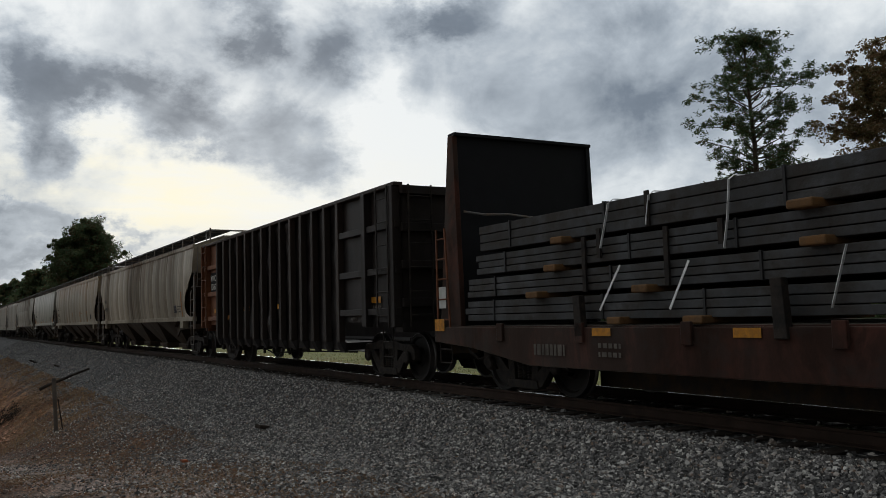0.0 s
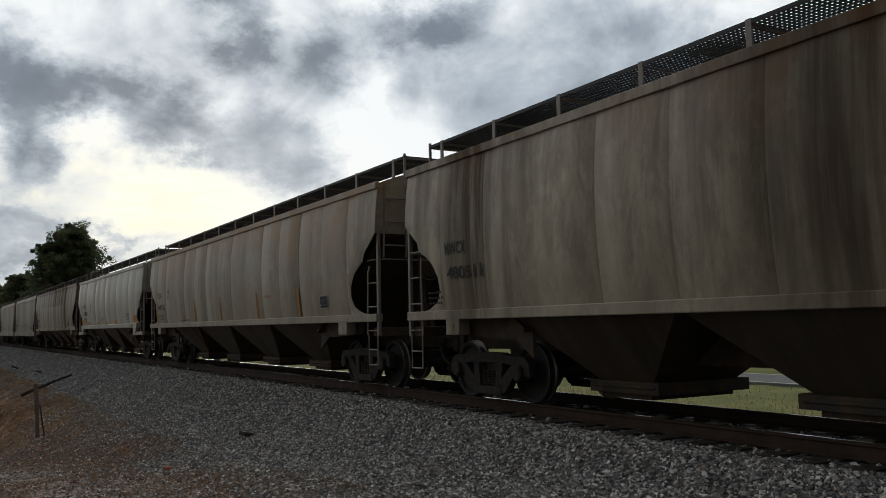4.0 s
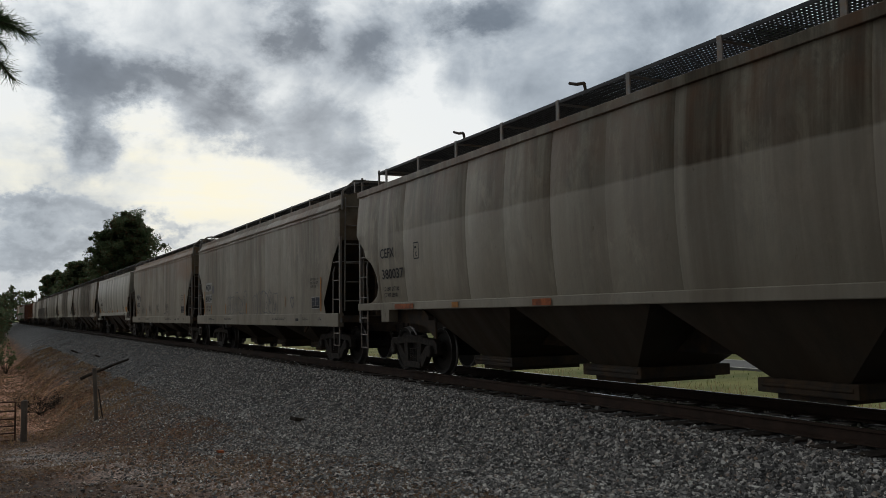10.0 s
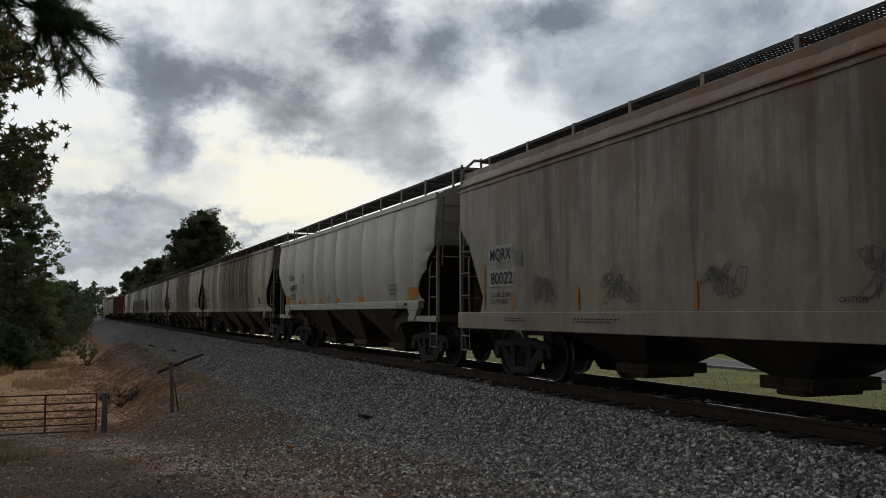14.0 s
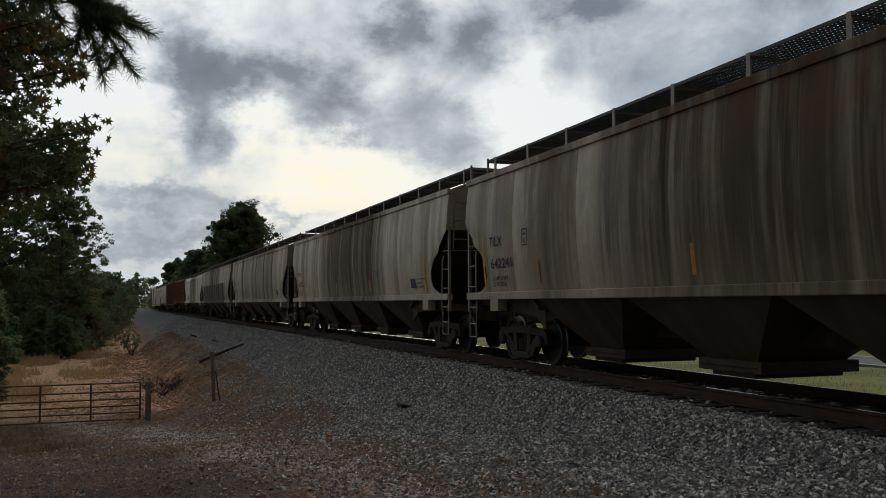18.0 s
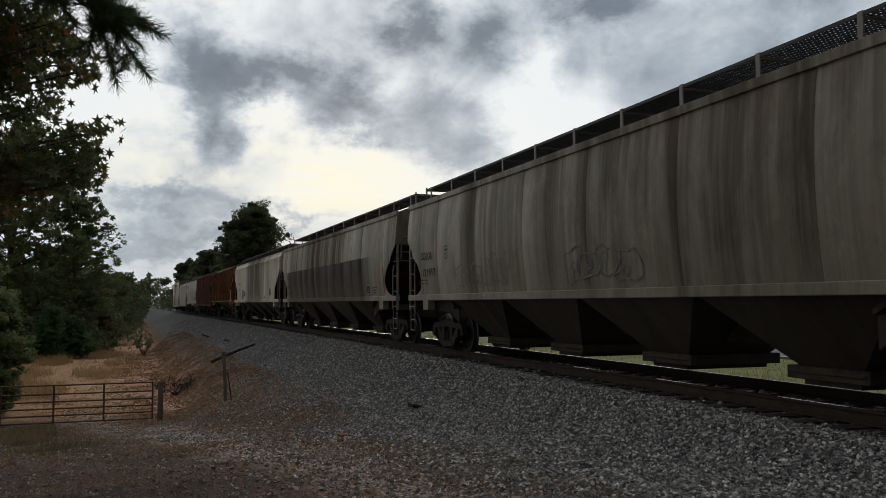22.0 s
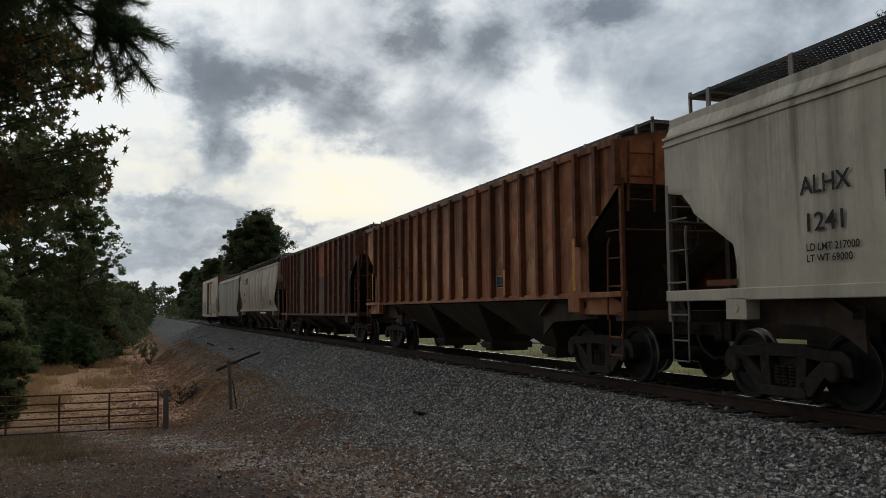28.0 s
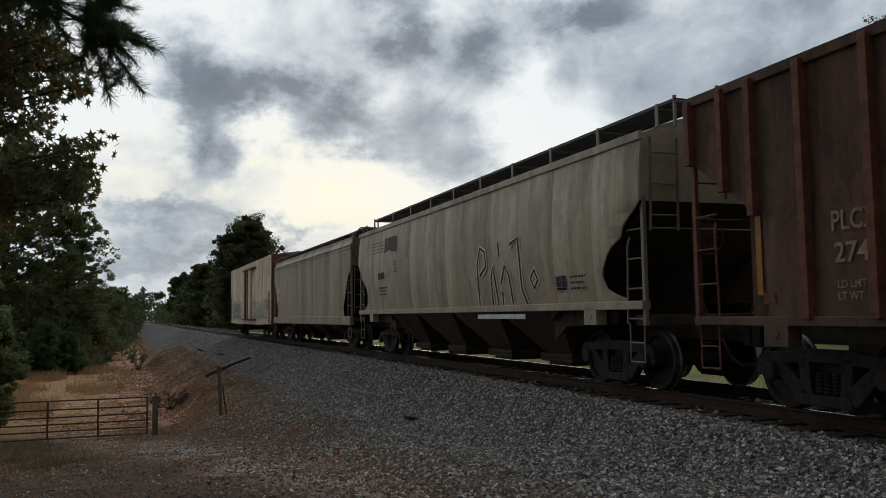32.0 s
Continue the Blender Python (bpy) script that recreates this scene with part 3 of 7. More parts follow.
def hopper_car(name, label, length, mid, kind, paint, mat_low, panels=15, sill=1.43, beam=0.14, eave=3.90, crown=4.25, walk_z=4.45, bays=4, bent=False, ladder_mat=None, sill_mat=None, board=True, ribs=0, rib_mat=None, end_mat=None, wheel_end=-1, rib_ys=()):
    car = new(name)
    tagged(car, label, "hopper car", "cars of the freight train")
    car.empty_display_size = 0.3
    ladder_mat, end_mat = ladder_mat or GALV, end_mat or paint
    h = (length - 1.22) / 2                      # half the body's length
    side = profile(kind, sill, eave)

    def roof_z(x):
        return crown - (crown - eave) * (x / side(eave)) ** 2

    # side sheets, one by one
    zs = [sill + (eave - sill) * i / 16 for i in range(17)]
    fine = sorted({sill + (min(3.3, eave) - sill) * i / 44 for i in range(45)} | {z for z in zs if z > 3.3} | {eave})
    edges = [-h + 2 * h * i / panels for i in range(panels + 1)]
    for i in range(panels):
        a, b = edges[i], edges[i + 1]
        deep = (0.022, 0.008, 0.015, 0.006, 0.019, 0.010)[(i * 5 + panels) % 6]
        if kind in ("straight", "white"):
            deep *= 0.4
        deep2 = (0.022, 0.008, 0.015, 0.006, 0.019, 0.010)[((i + 1) * 5 + panels) % 6]
        if kind in ("straight", "white"):
            deep2 *= 0.4
        rows = []
        for z in (zs if 0 < i < panels - 1 else fine):
            ins = end_inset(kind, z, eave)
            ya = a + (ins if i == 0 else 0.0)
            yb = b - (ins if i == panels - 1 else 0.0)
            row = []
            for f, dent in ((0.0, deep), (0.03, 0.004), (0.5, -0.009), (0.97, 0.004), (1.0, deep2)):
                if ribs:
                    dent = 0.0
                row.append((-(side(z) - dent), ya + (yb - ya) * f, z))
            rows.append(row)
        part("side_sheet", Geo().sheet(rows), paint, car, smooth=True, fix=False)
    # far side, roof and ends
    g = Geo()
    g.sheet([[(side(z), -h + end_inset(kind, z, eave), z), (side(z), h - end_inset(kind, z, eave), z)] for z in zs])
    part("far_side", g, paint, car, smooth=True, fix=False)
    g = Geo()
    xs = [side(eave) * (i / 5) for i in range(-5, 6)]
    g.sheet([[(x, -h, roof_z(x)), (x, h, roof_z(x))] for x in xs])
    part("roof", g, paint, car, smooth=True)
    part("roof_edge", Geo().box(-side(eave) - 0.05, -side(eave) + 0.03, -h, h, eave - 0.09, eave + 0.04).box(side(eave) - 0.03, side(eave) + 0.035, -h, h, eave - 0.05, eave + 0.03), sill_mat or paint, car, bevel=0.01)
    part("hatch_trough", lambda: Geo().slab([(-h + 0.7, crown - 0.02), (h - 0.7, crown - 0.02), (h - 0.8, crown + 0.10), (-h + 0.8, crown + 0.10)], -0.3, 0.3), paint, car, key=f"trough{length}{kind}{crown}", bevel=0.02)
    zc = {"ribbed": 3.2, "white": 2.9, "curved": 2.95 - (3.9 - eave) * 4}.get(kind, 2.98)
    for s in (-1, 1):
        e = s * h
        zz = [zc + (eave - zc) * i / 4 for i in range(5)]
        g = Geo()
        g.sheet([[(-side(z) + 0.004, e - s * 0.012, z), (side(z) - 0.004, e - s * 0.012, z)] for z in zz])
        n = len(g.v)
        g.add([(x, e - s * 0.012, roof_z(x) - 0.005) for x in xs] + [(x, e - s * 0.012, eave) for x in xs], [(i, i + 1, i + 12, i + 11) for i in range(10)])
        part("end_sheet", g, end_mat, car, fix=False)
        # sloping floor sheet over the truck, the cavity's shade put into its dark colour
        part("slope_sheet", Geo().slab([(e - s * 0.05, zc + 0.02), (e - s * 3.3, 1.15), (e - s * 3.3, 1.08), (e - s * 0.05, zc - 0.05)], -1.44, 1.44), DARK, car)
        # the body's side over the truck, coloured dark for the shade behind the sill
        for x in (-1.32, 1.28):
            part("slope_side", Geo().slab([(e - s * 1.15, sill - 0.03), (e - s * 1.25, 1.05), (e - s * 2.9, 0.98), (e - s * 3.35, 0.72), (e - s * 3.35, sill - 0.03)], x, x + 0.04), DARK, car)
        # end platform, posts, brake gear
        part("end_platform", Geo().box(-1.50, 1.50, min(e, e - s * 0.35), max(e, e - s * 0.35), 1.02, 1.18).box(-0.35, 0.35, min(e - s * 2.6, e), max(e - s * 2.6, e), 0.78, 1.1), DARK, car, bevel=0.01)
        # the posts take the same dark colour, as shade below the end sheet
        for x in (-0.55, 0.55):
            part("end_post", lambda: Geo().box(x - 0.05, x + 0.05, e - s * 0.10 - 0.05, e - s * 0.10 + 0.05, 1.16, zc + 0.05), DARK, car, key=f"post{x}{s}{length}{zc}")
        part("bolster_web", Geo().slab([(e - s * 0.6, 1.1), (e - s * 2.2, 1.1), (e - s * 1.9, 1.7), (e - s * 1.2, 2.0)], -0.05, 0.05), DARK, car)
        # the corner stile runs the whole height; steps on the side below, on the end above
        part("corner_stile", Geo().box(-1.56, -1.50, e - s * 0.04 - 0.04, e - s * 0.04 + 0.04, 1.02, zc + 0.08), ladder_mat, car, bevel=0.008)
        part("side_stile", Geo().path([(-1.55, e - s * 0.50, 1.04), (-1.55, e - s * 0.46, 2.22), (-1.52, e - s * 0.44, 2.36)], 0.018), ladder_mat, car)
        for z in (1.12, 1.57, 2.02, 2.46):
            part("rung", Geo().rod((-1.555, e - s * 0.04, z), (-1.54, e - s * 0.49, z + 0.005), 0.014, 6), ladder_mat, car)
        low = 1.3 if kind == "straight" else zc - 0.45
        ladder(car, (((-1.46, e + s * 0.04, low), (-1.42, e + s * 0.04, eave - 0.05)), ((-0.98, e + s * 0.04, low), (-0.95, e + s * 0.04, eave - 0.05))), round((eave - low) / 0.44), ladder_mat, "end_ladder")
        part("grab_bar", Geo().rod((-1.5, e + s * 0.03, 2.46), (1.45, e + s * 0.03, 2.46), 0.013, 6), ladder_mat, car)
        stirrup(car, e - s * 0.08, e - s * 0.46, -1.54, 0.48, 1.05, ladder_mat)
        yj = e - s * 1.57
        if kind not in ("straight",) and sill < 1.49:
            part("jacking_pad", Geo().box(-1.60, -1.40, yj - 0.2, yj + 0.2, sill - beam - 0.24, sill - beam + 0.03).turned([(-1.603, 0.055), (-1.61, 0.055)], 12, yj, sill - beam - 0.1), sill_mat or paint, car, bevel=0.015)
        coupler(car, s * length / 2 - s * 0.02, s)
        truck(car, e - s * 1.72)
    short = 1.02 if sill >= 1.49 else 0.02
    part("side_sill", Geo().slab([(-h + short, sill - beam), (h - short, sill - beam), (h - short, sill + 0.01), (-h + short, sill + 0.01)], -1.60, -1.46), sill_mat or paint, car, bevel=0.012)
    if short > 0.1:
        for s in (-1, 1):
            e = s * h
            part("end_sill", Geo().box(-1.59, -1.47, min(e - s * 0.02, e - s * 1.75), max(e - s * 0.02, e - s * 1.75), 1.03, 1.16), sill_mat or paint, car, bevel=0.01)
            part("gusset_plate", Geo().slab([(e - s * 1.03, sill), (e - s * 1.75, sill), (e - s * 1.75, sill - 0.14), (e - s * 1.50, 1.05), (e - s * 1.28, 1.05), (e - s * 1.03, sill - 0.14)], -1.612, -1.50), sill_mat or paint, car, bevel=0.01)
            for q in (1.18, 1.46):
                part("slot", Geo().box(-1.617, -1.610, e - s * q - 0.06, e - s * q + 0.06, sill - 0.22, sill - 0.205), INK, car)
    part("side_sill", Geo().box(1.46, 1.60, -h + 0.02, h - 0.02, sill - beam, sill + 0.01), sill_mat or paint, car)
    # discharge bays
    free = h - 2.95
    for i in range(bays):
        c = -free + (i + 0.5) * 2 * free / bays
        w = free / bays
        g = Geo()
        t = [(-1.46, c - w * 0.99, sill - 0.1), (1.46, c - w * 0.99, sill - 0.1), (1.46, c + w * 0.99, sill - 0.1), (-1.46, c + w * 0.99, sill - 0.1)]
        q = min(0.50, w * 0.42) if kind == "curved" else 0.28
        bx = 0.74 if kind == "curved" else 0.48
        b = [(-bx, c - q, 0.42), (bx, c - q, 0.42), (bx, c + q, 0.42), (-bx, c + q, 0.42)]
        g.add(t + b, [(0, 1, 5, 4), (1, 2, 6, 5), (2, 3, 7, 6), (3, 0, 4, 7), (4, 5, 6, 7)])
        over = 0.04 if ribs else 0.16
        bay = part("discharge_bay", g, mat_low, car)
        part("outlet_gate", Geo().box(-bx - 0.08, bx + 0.08, c - q - over, c + q + over, 0.27, 0.43).box(-bx, bx, c - q + 0.05, c + q - 0.05, 0.20, 0.28).rod((-bx - 0.07, c - q - 0.1, 0.36), (-bx - 0.07, c + q + 0.1, 0.36), 0.03), DARK, bay, bevel=0.01)
    part("centre_sill", Geo().box(-0.3, 0.3, -h + 3.2, h - 3.2, 0.64, sill + 0.1).box(-0.22, 0.22, -h + 0.4, h - 0.4, 0.8, 1.08), DARK, car)
    if ribs and sill > 1.4:
        for s in (-1, 1):
            e = s * h
            part("end_plate", Geo().slab([(e - s * 0.06, 1.12), (e - s * 0.06, 1.26), (e - s * 0.5, 1.42), (e - s * 1.9, 1.44), (e - s * 1.75, 1.12)], -1.50, -1.46), sill_mat or paint, car, bevel=0.008)
            part("hand_hole", Geo().turned([(-1.502, 0.06), (-1.506, 0.06)], 14, e - s * 1.35, 1.28), INK, car)
    if ribs:
        for y in rib_ys:
            ins = min(h - abs(y), 1.2)
            z0 = sill - 0.02 if h - abs(y) > 1.40 else 3.2 - (h - abs(y)) * 0.66
            part("rib", Geo().slab([(y - 0.055, z0), (y + 0.055, z0), (y + 0.055, eave - 0.02), (y - 0.055, eave - 0.02)], -1.66, -1.548), rib_mat or paint, car, bevel=0.008)
    if board:
        n = 11 if length > 19 else 9
        y0, y1 = -h - 0.12, h + 0.12
        posts = [-h + 0.35 + (2 * h - 0.7) * i / n for i in range(n + 1)]
        running_board(car, y0, y1, walk_z, -1.02, -0.28, posts, roof_z)
        for s in (-1, 1):
            gp = Geo()
            gp.box(-1.03, 1.03, s * (h + 0.10) - 0.02, s * (h + 0.10) + 0.02, walk_z - 0.05, walk_z)
            gp.box(-1.03, -0.99, s * (h + 0.10) - 0.02, s * (h + 0.10) + 0.02, eave + 0.1, walk_z + 0.05)
            if bent:
                gp.path([(-1.5, s * (h + 0.02), eave - 0.35), (-1.48, s * (h + 0.02), eave + 0.1), (-1.2, s * (h + 0.04), walk_z - 0.02), (-0.9, s * (h + 0.06), walk_z)], 0.03)
            part("end_bracket", gp, GALV, car)
        running_board(car, y0, y1, walk_z, 0.28, 1.02, [], roof_z)
    if kind in ("straight", "white"):
        for z in (eave - 0.26, eave - 0.36):
            part("ledge", Geo().box(-1.585, -1.545, -h, h, z - 0.02, z + 0.02), paint, car, bevel=0.006)
    # brake wheel at one end
    e = wheel_end * (h + 0.03)
    g = Geo()
    for i in range(16):
        a, b = i * math.tau / 16, (i + 1) * math.tau / 16
        g.rod((-0.45 + 0.28 * math.cos(a), e, 2.35 + 0.28 * math.sin(a)), (-0.45 + 0.28 * math.cos(b), e, 2.35 + 0.28 * math.sin(b)), 0.015, 5)
        if i % 4 == 0:
            g.rod((-0.45, e, 2.35), (-0.45 + 0.28 * math.cos(a), e, 2.35 + 0.28 * math.sin(a)), 0.012, 5)
    g.box(-0.62, -0.28, min(e, e - wheel_end * 0.2), max(e, e - wheel_end * 0.2), 2.15, 2.55)
    part("brake_wheel", g, DARK, car)
    CARS.append((car, mid))
    return car, side, h


CARS = []


def marks(car, side, h, code, number, z=2.35, z2=1.92, mat=None, size=0.2, lines=(), start=1.45, plate=None, wide=0.64, wide2=1.04, z3=1.68, step=0.125):
    """Reporting marks near the trailing end, with small weight lines below."""
    mat = mat or INK
    y0 = h - start
    if plate:
        decal("mark_plate", y0 + 0.06, y0 - wide - 0.06, z - 0.05, z + size + 0.05, side, plate, car, 0.014)
        decal("mark_plate", y0 + 0.06, y0 - wide2 - 0.06, z2 - 0.05, z2 + size + 0.05, side, plate, car, 0.014)
    lettering(code, y0, z, size, side, mat, car, proud=0.020, wide=wide)
    lettering(number, y0 - 0.03, z2, size, side, mat, car, proud=0.020, wide=wide2)
    for i, w in enumerate(lines):
        lettering(w, y0 - 0.06, z3 - step * i, 0.085, side, mat, car, proud=0.020)


def bars(car, side, y0, z0, rows, mat, wide=0.5, gap=0.085, high=0.034):
    """Small writing that cannot be read: rows of broken bars."""
    rng = random.Random(int(abs(y0) * 100 + z0 * 10))
    for i in range(rows):
        g = Geo()
        y = y0
        end = y0 - wide * rng.uniform(0.6, 1.0)
        z = z0 - i * gap
        while y > end:
            w = rng.uniform(0.03, 0.10)
            g.add([(-(side(z) + 0.019), y, z), (-(side(z) + 0.019), y - w, z), (-(side(z + high) + 0.019), y - w, z + high), (-(side(z + high) + 0.019), y, z + high)], [(0, 1, 2, 3)])
            y -= w + 0.03
        part("small_writing", g, mat, car, fix=False)["kind"] = "stuff"


def stripes(car, side, h, ys, z0, z1, mat, wide=0.12):
    for y in ys:
        decal("reflector", y - wide / 2, y + wide / 2, z0, z1, side, mat, car)


def tag_panel(car, side, y, z, size=0.34, wide=None):
    """The dark two-field data panel in its white border."""
    w = wide or size
    decal("data_panel", y + 0.02, y - w - 0.02, z - 0.02, z + size + 0.02, side, SCRAWL if wide is None or wide < 0.37 else MARK_PLATE, car, 0.015)
    for a in (0.0, 0.52):
        decal("panel_field", y - w * a, y - w * (a + 0.48), z + size * 0.22, z + size, side, NAVY, car, 0.019)
        decal("panel_line", y - w * a - w * 0.08, y - w * (a + 0.34), z + size * 0.62, z + size * 0.68, side, SCRAWL, car, 0.022)
    decal("panel_strip", y, y - w, z, z + size * 0.18, side, BLACK, car, 0.019)


def data_lines(car, side, y, z, words, high=0.07, step=0.10, mat=None, wide=None):
    for i, w in enumerate(words):
        lettering(w, y, z - step * i, high, side, mat or INK, car, wide=wide)


def plate_box(car, side, y, z):
    """A thin stencilled frame round a single letter."""
    for a, b, c, d in ((0, 0.24, 0, 0.02), (0, 0.24, 0.30, 0.32), (0, 0.02, 0, 0.32), (0.22, 0.24, 0, 0.32)):
        decal("plate_frame", y - a, y - b, z + c, z + d, side, INK, car, 0.018)
    lettering("C", y - 0.085, z + 0.05, 0.09, side, INK, car)
    bars(car, side, y - 0.05, z + 0.2, 1, INK, 0.14, 0.1, 0.04)


def scrawl(car, side, pts, mat, r=0.03, name="graffiti"):
    """A sprayed line that follows the side."""
    g = Geo()
    closed = len(pts) > 3 and math.dist(pts[0], pts[-1]) < 1e-6
    line = pts[:-1] if closed else pts
    n = len(line)
    rows = []
    for i, (y, z) in enumerate(line):
        ya, za = line[i - 1] if closed or i else line[i]
        yb, zb = line[(i + 1) % n] if closed or i < n - 1 else line[i]
        off = Vector((za - zb, yb - ya)).normalized() * r
        for sg in (1, -1):
            rows.append((-(side(z + sg * off.y) + 0.018), y + sg * off.x, z + sg * off.y))
    g.add(rows, [(2 * i, 2 * i + 1, 2 * ((i + 1) % n) + 1, 2 * ((i + 1) % n)) for i in range(n if closed else n - 1)])
    return part(name, g, mat, car, fix=False)


def sprayed_letters(car, side, y0, z0, n, high, wide, seed, mat, r=0.011):
    """Outlined sprayed letter forms that cannot be read."""
    rng = random.Random(seed)
    y = y0
    for i in range(n):
        w, hh = wide * rng.uniform(0.75, 1.2), high * rng.uniform(0.8, 1.15)
        z = z0 + rng.uniform(-0.06, 0.06)
        lean = rng.uniform(-0.12, 0.12)
        loop = []
        m = 14
        for k in range(m + 1):
            a = math.tau * (k % m) / m
            rad = 1.0 + 0.22 * math.sin(a * rng.choice((2, 3)) + i) if k < m else None
            if rad is None:
                loop.append(loop[0])
            else:
                u = max(-1, min(1, 1.25 * math.cos(a))) * rad
                v = max(-1, min(1, 1.25 * math.sin(a))) * rad
                loop.append((y - w / 2 - u * w * 0.5 - lean * v, z + hh / 2 + v * hh * 0.5))
        scrawl(car, side, loop, mat, r)
        for _ in range(rng.choice((1, 2, 2))):
            yc, zc, t = y - w * rng.uniform(0.35, 0.65), z + hh * rng.uniform(0.3, 0.7), rng.uniform(0, 3)
            if rng.random() < 0.5:
                scrawl(car, side, [(yc + w * 0.16 * math.cos(q), zc + hh * 0.16 * math.sin(q)) for q in np.linspace(t, t + 5.6, 8)], mat, r * 0.9)
            else:
                scrawl(car, side, [(yc + w * 0.05, zc - hh * 0.42), (yc - w * 0.03, zc), (yc - w * 0.1, zc + hh * 0.3)], mat, r * 0.9)
        y -= w * 0.92


# ---- the train, from the lumber car to the last box car ----
JOINTS = [13.33, 29.1, 49.6, 70.3, 87.4, 107.95, 125.05, 141.93, 159.0, 179.35, 199.85, 220.35, 241.1, 261.7, 279.3, 296.6, 314.7, 331.7, 350.4]


def span(i):
    return JOINTS[i + 1] - JOINTS[i], (JOINTS[i] + JOINTS[i + 1]) / 2


GREYS = dict(
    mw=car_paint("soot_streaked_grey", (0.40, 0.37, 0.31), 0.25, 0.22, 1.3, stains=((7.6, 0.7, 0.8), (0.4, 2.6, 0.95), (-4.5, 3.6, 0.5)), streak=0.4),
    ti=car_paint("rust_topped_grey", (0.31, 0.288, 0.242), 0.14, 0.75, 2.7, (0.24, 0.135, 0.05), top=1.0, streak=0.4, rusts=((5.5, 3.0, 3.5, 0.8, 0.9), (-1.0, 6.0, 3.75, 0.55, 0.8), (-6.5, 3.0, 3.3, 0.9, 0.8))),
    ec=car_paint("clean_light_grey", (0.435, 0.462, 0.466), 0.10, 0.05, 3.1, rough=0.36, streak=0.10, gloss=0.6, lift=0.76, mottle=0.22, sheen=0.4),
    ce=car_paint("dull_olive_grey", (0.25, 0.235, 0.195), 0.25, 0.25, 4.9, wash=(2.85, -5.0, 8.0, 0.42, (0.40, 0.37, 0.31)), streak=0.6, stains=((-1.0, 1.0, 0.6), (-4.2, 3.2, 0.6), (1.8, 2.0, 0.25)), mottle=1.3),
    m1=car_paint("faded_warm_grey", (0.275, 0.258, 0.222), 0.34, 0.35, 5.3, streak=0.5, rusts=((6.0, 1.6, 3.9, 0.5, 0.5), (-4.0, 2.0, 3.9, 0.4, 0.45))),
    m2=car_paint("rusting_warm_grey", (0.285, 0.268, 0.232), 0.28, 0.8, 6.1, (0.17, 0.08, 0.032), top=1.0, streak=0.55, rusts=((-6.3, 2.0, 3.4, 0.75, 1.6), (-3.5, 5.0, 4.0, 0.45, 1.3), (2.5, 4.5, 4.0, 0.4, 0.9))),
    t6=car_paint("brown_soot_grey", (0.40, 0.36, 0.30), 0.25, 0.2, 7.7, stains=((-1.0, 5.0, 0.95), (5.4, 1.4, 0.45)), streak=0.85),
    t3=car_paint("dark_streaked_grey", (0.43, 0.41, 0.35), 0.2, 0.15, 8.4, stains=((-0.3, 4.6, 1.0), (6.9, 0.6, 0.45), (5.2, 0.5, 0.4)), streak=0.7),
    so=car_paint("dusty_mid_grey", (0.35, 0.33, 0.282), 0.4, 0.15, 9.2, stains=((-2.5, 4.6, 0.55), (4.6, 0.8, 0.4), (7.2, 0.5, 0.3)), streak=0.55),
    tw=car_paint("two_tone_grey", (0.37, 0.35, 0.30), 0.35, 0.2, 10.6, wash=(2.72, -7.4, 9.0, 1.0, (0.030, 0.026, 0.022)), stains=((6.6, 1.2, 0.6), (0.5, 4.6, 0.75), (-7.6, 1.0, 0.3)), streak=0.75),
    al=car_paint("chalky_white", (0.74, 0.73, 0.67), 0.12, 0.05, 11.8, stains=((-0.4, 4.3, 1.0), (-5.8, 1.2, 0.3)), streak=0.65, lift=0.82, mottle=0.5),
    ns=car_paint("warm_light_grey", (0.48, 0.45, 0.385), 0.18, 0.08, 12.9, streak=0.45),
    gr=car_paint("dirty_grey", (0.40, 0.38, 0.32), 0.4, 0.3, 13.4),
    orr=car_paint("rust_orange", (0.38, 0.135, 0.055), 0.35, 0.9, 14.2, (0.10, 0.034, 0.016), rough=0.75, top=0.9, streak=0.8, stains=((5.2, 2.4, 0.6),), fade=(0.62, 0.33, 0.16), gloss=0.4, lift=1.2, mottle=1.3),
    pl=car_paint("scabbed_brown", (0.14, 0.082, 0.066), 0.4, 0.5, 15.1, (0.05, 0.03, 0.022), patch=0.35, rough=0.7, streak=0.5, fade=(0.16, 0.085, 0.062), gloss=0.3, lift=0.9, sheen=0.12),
    # the bays, much darker than the sides above
    low=car_paint("dark_bay_grey", (0.082, 0.070, 0.058), 0.6, 0.3, 16.3, sheen=0.0, gloss=0.3),
)
RIB_ORANGE = material("rusty_rib", (0.19, 0.066, 0.028), 0.7, 0.0, 0.4, 3.0, 40.0, 0.2, (0.09, 0.04, 0.02))
RIB_RED = material("oxide_rib", (0.20, 0.075, 0.047), 0.65, 0.0, 0.35, 3.0, 40.0, 0.15, (0.08, 0.04, 0.03))
OXIDE = material("oxide_orange_patch", (0.40, 0.115, 0.04), 0.65, 0.0, 0.35, 3.0, 30.0, 0.1, (0.12, 0.05, 0.03))


OXIDEDARK = material("dark_brown_spray", (0.055, 0.032, 0.026), 0.7, 0.0, 0.3, 4.0, 30.0, 0.03)
PATCH = material("grey_touch_up", (0.20, 0.195, 0.18), 0.7, 0.0, 0.3, 3.0, 30.0, 0.03)
GHOST = material("worn_away_lettering", (0.15, 0.095, 0.07), 0.7, 0.0, 0.5, 6.0, 30.0, 0.03)
TAN = material("tan_stencil", (0.32, 0.24, 0.16), 0.7, 0.0, 0.5, 6.0, 30.0, 0.03)
